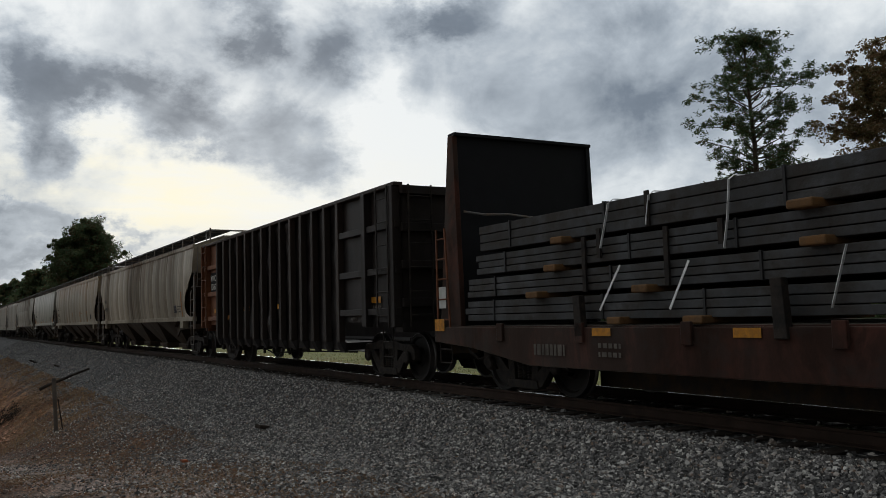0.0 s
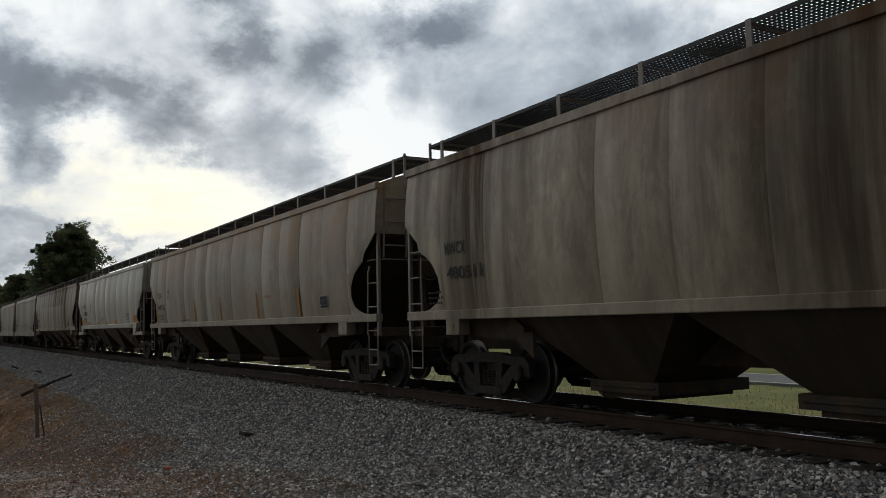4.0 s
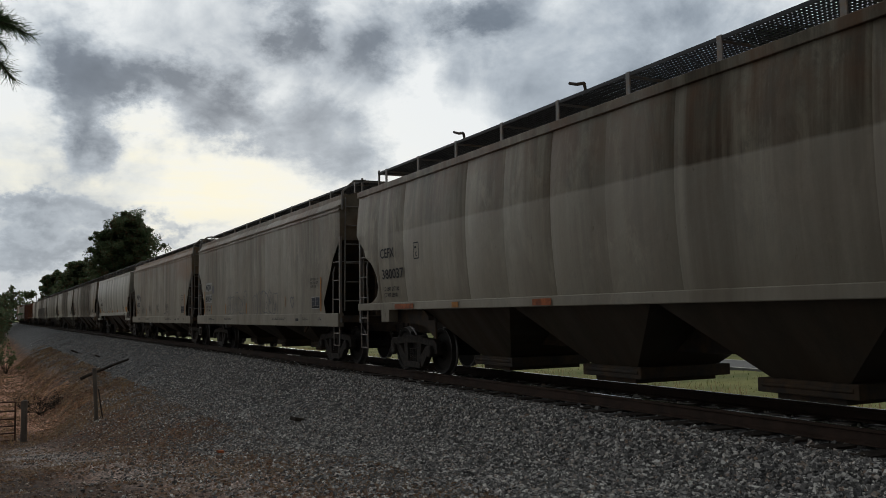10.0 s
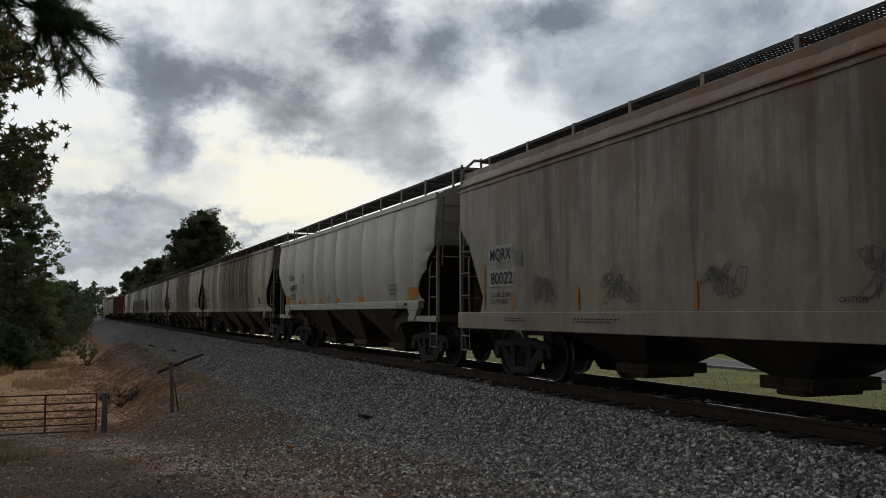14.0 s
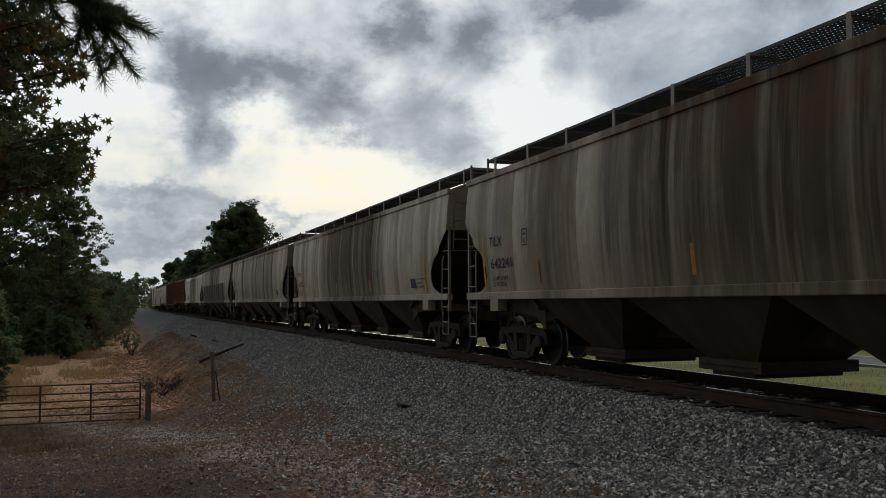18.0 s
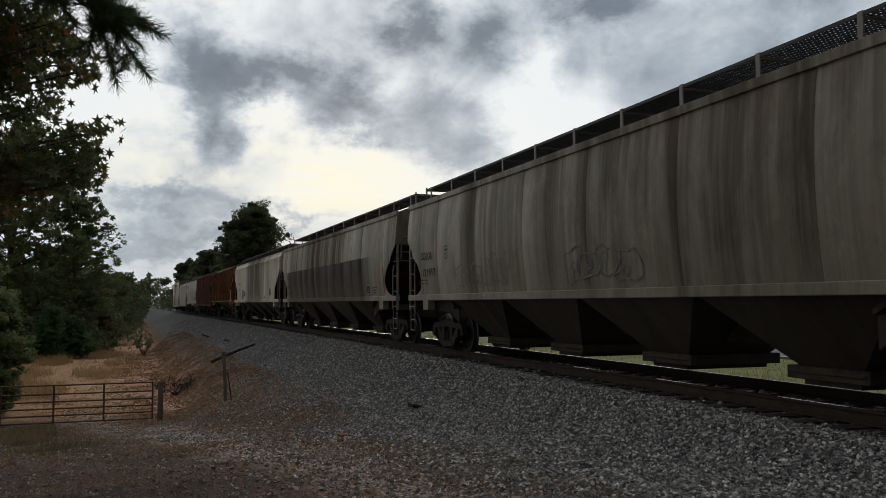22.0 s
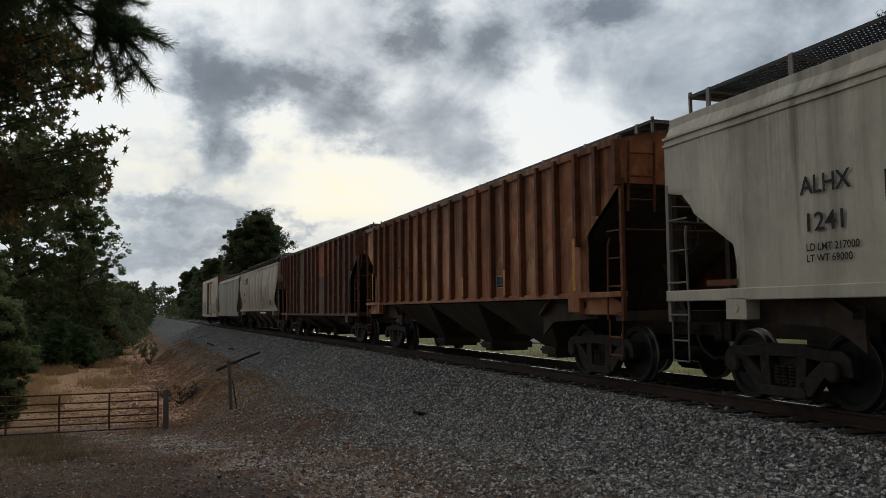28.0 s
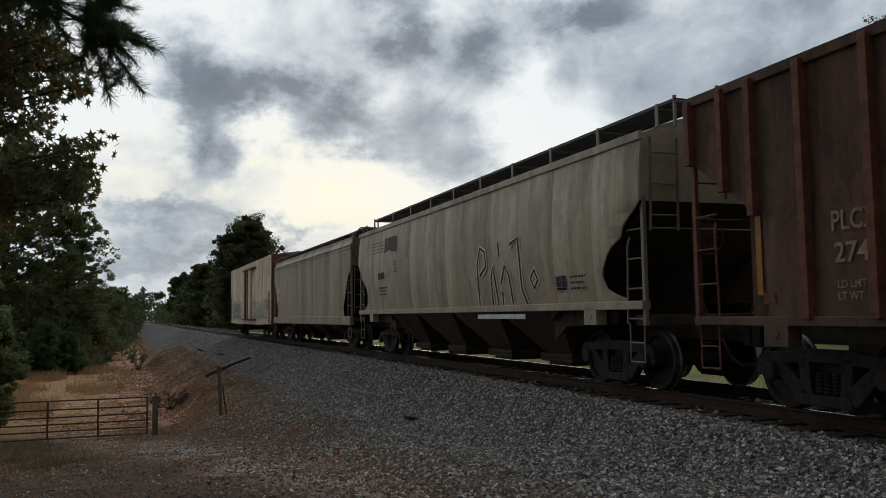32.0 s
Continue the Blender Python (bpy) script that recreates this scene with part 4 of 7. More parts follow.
OLDWHITE = material("faded_grey_lettering", (0.15, 0.13, 0.11), 0.7, 0.0, 0.5, 6.0, 30.0, 0.03)


def the_hoppers():
    P = GREYS
    L, m = span(1)
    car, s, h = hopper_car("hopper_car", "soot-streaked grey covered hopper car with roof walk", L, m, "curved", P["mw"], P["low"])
    marks(car, s, h, "MWCX", "480511", 2.32, 1.93)
    bars(car, s, h - 0.8, 1.72, 3, INK)
    tag_panel(car, s, -h + 2.72, 1.62, 0.24, 0.36)
    bars(car, s, -h + 2.2, 1.82, 3, INK, 0.62, 0.10, 0.034)
    stripes(car, s, h, [-h + 1.55], 1.45, 2.35, OCHRE)
    L, m = span(2)
    car, s, h = hopper_car("hopper_car", "grey covered hopper car with rust-brown stains below its roof", L, m, "curved", P["ti"], P["low"], sill_mat=P["ti"])
    marks(car, s, h, "TILX", "648925", lines=("LD LMT 216700", "LT WT 69300"))
    stripes(car, s, h, [h - 1.12, h - 6.5, h - 9.3, h - 12.6, h - 15.5], 1.42, 2.1, OCHRE)
    plate_box(car, s, h - 2.95, 2.3)
    tag_panel(car, s, -h + 2.72, 1.62, 0.24, 0.38)
    data_lines(car, s, h - 13.2, 1.95, ("WARNING",), 0.08, 0.1, OCHRE)
    bars(car, s, h - 4.6, 1.5, 2, INK, 1.2)
    L, m = span(3)
    for i, num in ((3, "160804"), (7, "160897")):
        L, m = span(i)
        car, s, h = hopper_car("hopper_car", "clean light grey covered hopper car with smooth curved sides", L, m, "curved", P["ec"], P["low"], panels=12, bays=3, sill=1.50, beam=0.17, eave=3.84)
        marks(car, s, h, "ECNX", num, 2.39, 2.03, lines=("LD LMT 223800", "LT WT 62200"), start=1.85, wide=0.82, wide2=1.18, z3=1.82)
        decal("end_reflector", h - 1.08, h - 1.72, 1.55, 1.82, s, AMBER, car)
        for y in (h - 3.05, h - 5.85, h - 7.9, h - 10.2):
            decal("reflector", y, y - 0.44, 1.54, 1.67, s, AMBER, car)
        decal("end_reflector", -h + 1.75, -h + 1.15, 1.55, 1.82, s, AMBER, car)
        plate_box(car, s, h - 3.9, 2.25)
        decal("notice", h - 6.98, h - 7.28, 1.73, 1.86, s, MARK_PLATE, car)
        bars(car, s, h - 6.9, 1.69, 3, INK, 0.5, 0.05, 0.022)
        data_lines(car, s, -h + 3.09, 1.87, ("EXW 10-8  H 8-10", "EW  8-3  H 15-0", "CU FT 5400"), 0.065, 0.10)
        data_lines(car, lambda z: 1.60, -h + 2.50, 1.43, ("50% E/L", "2 INCH HF COMP SHOES"), 0.042, 0.065)
        decal("sill_plate", -h + 1.95, -h + 1.72, 1.40, 1.46, lambda z: 1.60, INK, car)
        bars(car, s, h - 3.9, 1.62, 3, INK, 0.4, 0.05, 0.025)
    L, m = span(4)
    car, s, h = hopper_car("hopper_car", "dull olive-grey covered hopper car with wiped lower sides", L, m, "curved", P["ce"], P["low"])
    marks(car, s, h, "CEFX", "380037", 2.36, 1.93, lines=("LD LMT 217100", "LT WT 68900"), wide=0.72, wide2=1.1)
    plate_box(car, s, h - 3.1, 2.25)
    tag_panel(car, s, -h + 2.94, 1.55, 0.22, 0.33)
    data_lines(car, s, -h + 2.27, 1.98, ("EXW 10-2 H 8-3", "EW  8-10 H 15-0", "CU FT 6351"), 0.065, 0.10)
    for y in (1.9, 5.7):
        part("hatch_lever", Geo().path([(-0.95, y, 4.45), (-0.98, y, 4.58), (-1.0, y + 0.16, 4.60), (-1.0, y + 0.34, 4.66)], 0.025), DARK, car)
    for y, w in ((h - 2.1, 0.9), (h - 4.6, 0.25), (h - 7.2, 0.5), (-h + 6.2, 0.3), (-h + 4.4, 0.3), (-h + 2.62, 0.85)):
        decal("sill_reflector", y, y - w, 1.31, 1.405, lambda z: 1.60, OXIDE if w > 0.4 else OCHRE, car)
    for i, (num, key) in ((5, ("80054", "m1")), (6, ("80022", "m2"))):
        L, m = span(i)
        car, s, h = hopper_car("hopper_car", "faded warm grey straight-sided covered hopper car" if i == 5 else "warm grey straight-sided covered hopper car, rusting along its roof", L, m, "straight", P[key], P["low"], panels=10, bays=3, bent=True, sill=1.23, beam=0.31, eave=4.05, crown=4.3, walk_z=4.42)
        marks(car, s, h, "MQRX", num, 2.2, 1.76, size=0.22, lines=("LD LMT 223400", "LT WT 62600"), start=1.5, plate=MARK_PLATE, wide=0.88, wide2=0.92, z3=1.52)
        tag_panel(car, s, -h + 1.98, 1.38, 0.27, 0.57)
        data_lines(car, s, -h + 2.07, 2.09, ("EXW 10-8 H 7-9", "EW  8-8 H 13-0", "CU FT 5150"), 0.062, 0.095)
        stripes(car, s, h, [h - 1.24, -h + 1.30], 1.30, 2.15, OCHRE, 0.09)
        for y in (h - 2.4, h - 4.6, h - 7.4):
            decal("reflector", y, y - 0.08, 1.28, 1.62, s, OCHRE, car)
        for y, w in ((h - 2.2, 0.9), (h - 4.6, 1.3), (-h + 5.4, 1.4), (-h + 2.6, 0.5), (-h + 1.4, 0.3)):
            bars(car, lambda z: 1.605, y, 1.12, 2, INK, w, 0.045, 0.02)
        decal("sill_plate", -h + 3.2, -h + 2.95, 1.05, 1.12, lambda z: 1.605, INK, car)
        decal("plate_letter", h - 2.55, h - 2.8, 2.05, 2.32, s, SCRAWL, car)
        if i == 6:
            lettering("CAUTION", -1.82, 1.33, 0.055, s, INK, car)
            for y, n, sd in ((4.6, 6, 21), (2.4, 5, 22), (0.1, 4, 23), (-2.2, 5, 24)):
                sprayed_letters(car, s, y, 1.42, n, 0.26, 0.15, sd, FAINT, 0.006)
                sprayed_letters(car, s, y + 0.1, 1.62, n, 0.2, 0.13, sd + 9, FAINT, 0.006)
        if i == 5:
            lettering("I", -h + 4.3, 1.45, 0.3, s, OCHRE, car, name="graffiti")
            scrawl(car, s, [(-h + 3.6 - 0.16 * math.sin(a) ** 3, 1.58 + 0.011 * (13 * math.cos(a) - 5 * math.cos(2 * a) - 2 * math.cos(3 * a))) for a in np.linspace(0, math.tau, 19)], SCRAWL, 0.016)
            sprayed_letters(car, s, 3.06, 1.28, 5, 0.62, 0.56, 3, SCRAWL, 0.012)
            sprayed_letters(car, s, -0.38, 1.25, 5, 0.75, 0.58, 4, SCRAWL, 0.012)
    L, m = span(8)
    car, s, h = hopper_car("hopper_car", "grey covered hopper car stained brown with soot", L, m, "curved", P["t6"], P["low"])
    marks(car, s, h, "TILX", "642241", 2.37, lines=("LD LMT 216800", "LT WT 69200"))
    stripes(car, s, h, [h - 1.10, -h + 1.55], 1.5, 2.6, AMBER, 0.09)
    plate_box(car, s, h - 3.03, 2.3)
    for y in (h - 3.6, h - 8.2, h - 12.5):
        decal("reflector", y, y - 0.09, 1.58, 2.0, s, OCHRE, car)
    tag_panel(car, s, -h + 2.72, 1.62, 0.24, 0.38)
    bars(car, s, -h + 2.2, 1.82, 3, INK, 0.62, 0.10, 0.034)
    L, m = span(9)
    car, s, h = hopper_car("hopper_car", "grey covered hopper car with dark vertical streaks and a sprayed tag", L, m, "curved", P["t3"], P["low"])
    marks(car, s, h, "TILX", "640702", 2.33, lines=("LD LMT 216700", "LT WT 69300"))
    stripes(car, s, h, [h - 1.10, -h + 1.55], 1.5, 2.4, AMBER, 0.09)
    plate_box(car, s, h - 3.03, 2.25)
    for y in (h - 3.6, h - 8.2, h - 12.5):
        decal("reflector", y, y - 0.09, 1.58, 1.95, s, OCHRE, car)
    tag_panel(car, s, -h + 2.72, 1.62, 0.24, 0.38)
    bars(car, s, -h + 2.2, 1.82, 3, INK, 0.62, 0.10, 0.034)
    lettering("SAW", -h + 6.0, 2.0, 0.2, s, FAINT, car, 0.7, "graffiti")
    L, m = span(10)
    car, s, h = hopper_car("hopper_car", "dusty grey covered hopper car with faint sprayed scrawls", L, m, "curved", P["so"], P["low"])
    marks(car, s, h, "SOXX", "121917", 2.35, 1.92, start=1.35, wide=0.9, wide2=1.1)
    bars(car, s, h - 1.0, 1.80, 2, INK, 0.8)
    plate_box(car, s, h - 3.2, 2.3)
    tag_panel(car, s, -h + 2.72, 1.62, 0.24, 0.38)
    stripes(car, s, h, [-h + 1.6], 1.5, 2.2, OCHRE, 0.09)
    sprayed_letters(car, s, h - 4.0, 1.62, 6, 0.5, 0.62, 7, WORN_SPRAY, 0.012)
    sprayed_letters(car, s, h - 9.5, 1.62, 4, 0.5, 0.6, 8, WORN_SPRAY, 0.014)
    L, m = span(11)
    car, s, h = hopper_car("hopper_car", "two-tone grey covered hopper car, darker on its lower side", L, m, "curved", P["tw"], P["low"])
    marks(car, s, h, "TILX", "636117", 2.38, 1.91, start=1.49, wide=0.7, wide2=1.0, lines=("LD LMT 216700", "LT WT 69300"))
    tag_panel(car, s, -h + 3.31, 1.56, 0.22, 0.42)
    bars(car, s, -h + 2.50, 1.70, 3, INK, 0.45, 0.085, 0.045)
    for y in (-0.7, -3.3, -6.24):
        decal("reflector", y, y - 0.11, 1.51, 1.90, s, OXIDE, car)
    stripes(car, s, h, [-8.51], 1.50, 2.36, OXIDE, 0.12)
    sprayed_letters(car, s, -0.8, 1.56, 7, 0.42, 0.5, 31, FAINT, 0.008)
    L, m = span(12)
    car, s, h = hopper_car("hopper_car", "chalky white covered hopper car with black soot runs", L, m, "white", P["al"], P["low"], panels=12, sill=1.45, walk_z=4.36)
    marks(car, s, h, "ALHX", "1241", 2.48, 2.06, size=0.21, lines=("LD LMT 217000", "LT WT 69000"), start=2.75, wide=0.75, wide2=0.6, z3=1.84)
    tag_panel(car, s, -h + 3.2, 1.7)
    decal("rust_streak", h - 0.95, h - 1.6, 1.5, 1.58, s, RIB_ORANGE, car)
    plate_box(car, s, 5.75, 2.27)
    decal("paint_patch", 5.65, 4.55, 1.53, 2.13, s, PATCH, car, 0.006)
    tag_panel(car, s, 4.2, 1.72, 0.30, 0.55)
    for y0, y1 in ((5.08, 4.68), (2.7, 2.1), (-1.2, -1.8), (-4.4, -4.9)):
        decal("reflector", y0, y1, 1.53, 1.64, s, OCHRE, car)
    L, m = span(13)
    car, s, h = hopper_car("hopper_car", "rust-orange ribbed covered hopper car", L, m, "ribbed", P["orr"], P["low"], panels=15, bays=3, ribs=15, rib_ys=(8.14, 6.93, 6.2, 5.49, 4.57, 3.83, 2.99, 2.17, 1.38, 0.5, -0.42, -1.31, -2.18, -2.98, -3.75, -4.52, -5.28, -6.02, -6.8, -7.5, -8.14), rib_mat=RIB_ORANGE, sill_mat=P["orr"], sill=1.48, beam=0.08, eave=3.92, crown=4.15, walk_z=4.22, ladder_mat=RIB_ORANGE)
    on_rib = lambda z: 1.665
    stripes(car, on_rib, h, [6.93, -6.8], 1.53, 2.42, AMBER, 0.1)
    for y, z0, z1 in ((-1.26, 1.55, 1.97), (-3.70, 1.51, 2.03), (1.43, 1.52, 2.0), (3.88, 1.53, 1.97)):
        decal("reflector", y, y - 0.1, z0, z1, on_rib, AMBER, car, 0.005)
    for w, y, z in (("ND", 5.28, 2.74), ("X", 4.34, 2.74), ("82", 5.28, 2.24), ("7", 4.34, 2.24), ("12", 3.52, 2.24)):
        lettering(w, y, z, 0.27, s, GHOST if w in ("ND", "82") else INK, car, 0.85)
    bars(car, s, h - 3.15, 1.95, 3, OLDWHITE, 0.6, 0.07, 0.03)
    tag_panel(car, s, -3.13, 1.69, 0.22, 0.46)
    L, m = span(14)
    car, s, h = hopper_car("hopper_car", "brown ribbed covered hopper car with peeling paint", L, m, "ribbed", P["pl"], DARK, panels=14, bays=3, ribs=14, rib_ys=(7.98, 7.3, 6.76, 5.92, 4.97, 4.05, 3.15, 1.46, 0.6, -0.35, -1.22, -2.85, -3.73, -4.6, -5.5, -6.4, -7.2, -7.98), rib_mat=RIB_RED, sill_mat=P["pl"], sill=1.14, beam=0.1, eave=4.05, crown=4.25, walk_z=4.3, ladder_mat=RIB_RED, end_mat=RIB_RED)
    marks(car, s, h, "PLCX", "2743", 2.06, 1.72, TAN, 0.22, ("LD LMT", "LT WT"), 2.45, wide=0.64, wide2=0.62, z3=1.45)
    for y0, y1 in ((-1.30, -2.77), (-2.93, -3.65), (-3.81, -4.52)):
        decal("oxide_patch", y0, y1, 2.66, 3.92, s, OXIDE, car, 0.005)
    for y in (-0.8, -2.6):
        decal("reflector", y, y - 0.09, 1.25, 1.65, s, OCHRE, car)
    stripes(car, s, h, [h - 1.3], 1.4, 2.35, OCHRE, 0.1)
    decal("sill_tag", h - 1.35, h - 1.55, 1.3, 1.42, s, RIB_RED, car)
    L, m = span(15)
    car, s, h = hopper_car("hopper_car", "warm light grey covered hopper car with sprayed letters", L, m, "curved", P["ns"], P["low"], panels=12, bays=4, sill=1.38, beam=0.12, eave=3.88, walk_z=4.42)
    for y0, y1, z0, z1 in ((5.2, 4.95, 3.08, 3.5), (4.9, 4.55, 3.12, 3.5), (4.5, 4.0, 3.08, 3.5)):
        decal("company_mark", y0, y1, z0, z1, s, FAINT, car)
    for k in range(4):
        decal("mark_line", 6.7, 5.3, 3.12 + 0.1 * k, 3.14 + 0.1 * k, s, FAINT, car)
    bars(car, s, 5.85, 2.30, 1, INK, 1.0, high=0.2)
    bars(car, s, 5.8, 2.02, 3, INK, 0.8, 0.1, 0.05)
    plate_box(car, s, 4.2, 2.45)
    tag_panel(car, s, -h + 2.72, 1.62, 0.24, 0.38)
    bars(car, s, -h + 2.2, 1.82, 3, INK, 0.62, 0.10, 0.034)
    decal("sill_reflector", -h + 6.4, -h + 4.0, 1.12, 1.21, lambda z: 1.60, PLATE, car)
    g = [[(9.3, 1.3), (9.25, 2.2), (9.1, 2.55), (8.9, 2.45), (8.85, 2.15), (9.15, 1.95)], [(8.7, 1.3), (8.65, 1.9), (8.55, 2.1), (8.5, 1.9), (8.45, 1.3)],
         [(8.3, 2.6), (8.25, 1.3)], [(8.25, 1.75), (8.05, 2.1), (7.9, 1.9), (7.85, 1.3)], [(7.8, 2.5), (7.5, 2.62), (7.45, 1.6), (7.3, 1.3)], [(7.1, 1.8), (6.95, 1.95), (6.85, 1.75), (7.0, 1.6), (7.1, 1.8)]]
    for q in g:
        q2 = [(-2.07 - (9.3 - y) * 1.2, z + 0.08) for y, z in q]
        scrawl(car, s, q2, PLATE, 0.085)
        scrawl(car, lambda z: s(z) + 0.004, q2, OXIDEDARK, 0.036)
    L, m = span(16)
    car, s, h = hopper_car("hopper_car", "dirty grey straight-sided covered hopper car", L, m, "straight", P["gr"], P["low"], panels=10, bays=3, bent=True, sill=1.2, beam=0.3, eave=3.95, crown=4.2, walk_z=4.3)
    bars(car, s, h - 0.9, 2.4, 1, CHALK, 0.9, high=0.24)
    bars(car, s, h - 0.9, 2.0, 1, CHALK, 0.9, high=0.24)


the_hoppers()


def gondola():
    L, m = span(0)
    rust = car_paint("black_gondola_side", (0.019, 0.017, 0.018), 0.3, 0.35, 21.0, (0.04, 0.022, 0.016), rough=0.5, gloss=0.3, sheen=0.0, fade=(0.034, 0.026, 0.026))
    post = car_paint("worn_gondola_post", (0.034, 0.025, 0.022), 0.3, 0.45, 23.0, (0.09, 0.045, 0.03), rough=0.6, gloss=0.3, sheen=0.0)
    orange = car_paint("rust_gondola_end", (0.29, 0.112, 0.050), 0.5, 0.5, 22.0, (0.09, 0.035, 0.02), rough=0.65, sheen=0.08)
    car = new("gondola_car")
    tagged(car, "high-sided black gondola car with rust-orange end bays", "gondola car", "cars of the freight train")
    h = (L - 1.5) / 2
    top, low = 3.69, 0.72
    side = lambda z: 1.52
    n = 13
    ys = [-h + 2.75 + (2 * h - 2.75 - 1.9) * i / n for i in range(n + 1)]
    for i in range(n):
        g = Geo()
        a, b = ys[i], ys[i + 1]
        rows = []
        for k in range(31):
            z = low + (top - low) * k / 30
            row = []
            for j in range(13):
                y = a + (b - a) * j / 12
                # plate beaten from inside: soft bulges with creased ridges
                d = 0.0 if j in (0, 12) or k in (0, 30) else 0.06 * noise.noise(Vector((y * 1.7, z * 1.3, 2.0))) + 0.07 * (0.35 - abs(noise.noise(Vector((y * 2.6, z * 2.1, 7.0))))) + 0.012 * noise.noise(Vector((y * 7, z * 6, 3.0)))
                row.append((-1.49 + d, y, z))
            rows.append(row)
        g.sheet(rows)
        part("side_sheet", g, rust, car, smooth=True, fix=False)
    for y in ys:
        part("side_post", Geo().slab([(y - 0.08, low + 0.02), (y + 0.08, low + 0.02), (y + 0.07, top), (y - 0.07, top)], -1.64, -1.50), post, car, bevel=0.012)
        part("post_foot", Geo().add([(-1.64, y - 0.08, low + 0.02), (-1.64, y + 0.08, low + 0.02), (-1.50, y + 0.12, low + 0.02), (-1.50, y - 0.12, low + 0.02), (-1.53, y - 0.12, low - 0.2), (-1.53, y + 0.12, low - 0.2), (-1.47, y + 0.12, low - 0.2), (-1.47, y - 0.12, low - 0.2)], [(0, 1, 2, 3), (4, 7, 6, 5), (0, 4, 5, 1), (1, 5, 6, 2), (2, 6, 7, 3), (3, 7, 4, 0)]), rust, car)
    part("far_side", Geo().box(1.46, 1.52, -h, h, low, top), rust, car)
    part("floor", Geo().box(-1.48, 1.48, ys[0], ys[-1], low - 0.16, low).box(-1.5, 1.5, -h, ys[0], 1.15, 1.2).box(-1.5, 1.5, ys[-1], h, 1.15, 1.2), rust, car)
    for s, y_in, mt in ((-1, ys[0], rust), (1, ys[-1], orange)):
        e = s * h
        a, b = min(e, y_in), max(e, y_in)
        part("end_bay", Geo().box(-1.505, -1.46, a, b, 1.15, top), mt, car)
        for z in (1.28, 2.05, 2.9):
            part("side_rail", Geo().box(-1.62, -1.50, a, b, z, z + 0.13), mt, car, bevel=0.01)
        for y in (e - s * 0.12, (a + b) / 2 if s < 0 else e - 0.62):
            part("corner_post", Geo().slab([(y - 0.10, 1.05), (y + 0.10, 1.05), (y + 0.09, top), (y - 0.09, top)], -1.66, -1.5), mt, car, bevel=0.012)
        part("end_wall", Geo().box(-1.5, 1.5, min(e, e - s * 0.06), max(e, e - s * 0.06), 1.15, top), mt, car)
        for z in (1.5, 2.2, 2.9, 3.6):
            part("end_rail", Geo().box(-1.52, 1.52, min(e, e + s * 0.1), max(e, e + s * 0.1), z - 0.08, z + 0.08), mt, car, bevel=0.01)
        part("end_sill", Geo().box(-1.5, 1.5, min(e, e - s * 0.3), max(e, e - s * 0.3), 0.95, 1.2), mt, car, bevel=0.015)
        ladder(car, (((-1.68, e - s * 0.22, 1.05), (-1.68, e - s * 0.22, top)), ((-1.68, e - s * 0.70, 1.05), (-1.68, e - s * 0.70, top))), 6, IRON if s < 0 else RIB_ORANGE, "side_ladder")
        ladder(car, (((-1.4, e + s * 0.14, 1.05), (-1.4, e + s * 0.14, top)), ((-0.92, e + s * 0.14, 1.05), (-0.92, e + s * 0.14, top))), 6, IRON, "end_ladder")
        stirrup(car, e - s * 0.2, e - s * 0.62, -1.6, 0.5, 1.05, IRON)
        coupler(car, s * L / 2 - s * 0.02, s)
        truck(car, e - s * 1.55)
    part("top_chord", Geo().box(-1.64, -1.44, -h, h, top - 0.02, top + 0.06), post, car, bevel=0.015)
    part("top_chord", Geo().box(1.44, 1.62, -h, h, top - 0.02, top + 0.06), post, car, bevel=0.015)
    part("centre_sill", Geo().box(-0.3, 0.3, -h + 0.3, h - 0.3, 0.5, 0.72), DARK, car)
    part("brake_rod", Geo().path([(-1.0, h - 3.2, 0.52), (-1.0, h - 4.6, 0.46), (-1.0, h - 5.4, 0.34), (-1.0, h - 7.5, 0.44), (-1.0, -h + 3.2, 0.5)], 0.02), IRON, car)
    for y in (h - 4.6, h - 5.4, h - 7.5):
        part("rod_hanger", Geo().box(-1.03, -0.97, y - 0.03, y + 0.03, 0.32, 0.6), IRON, car)
    sd = lambda z: 1.512
    decal("mark_panel", h - 0.74, h - 1.66, 2.20, 2.80, lambda z: 1.506, BLACK, car)
    lettering("MWCX", h - 0.80, 2.53, 0.19, sd, CHALK, car, wide=0.76)
    lettering("101674", h - 0.80, 2.26, 0.19, sd, CHALK, car, wide=0.78)
    for y in (h - 1.2, h - 4.4, h - 7.3, -h + 1.4):
        decal("reflector", y, y - 0.55, 1.52, 1.64, lambda z: 1.516, AMBER, car)
    plate_box(car, sd, -h + 3.9, 1.45)
    bars(car, sd, -h + 3.75, 2.5, 6, OLDWHITE, 0.16, 0.09, 0.05)
    bars(car, sd, -h + 1.3, 1.42, 1, OLDWHITE, 0.7, 0.06, 0.05)
    bars(car, sd, -h + 2.3, 1.3, 2, OLDWHITE, 0.3, 0.1, 0.05)
    for i in range(3):
        decal("notice", h - 2.6 - 1.3 * i, h - 2.9 - 1.3 * i, 1.3, 1.42, lambda z: 1.514, OCHRE, car)
    CARS.append((car, m))


gondola()


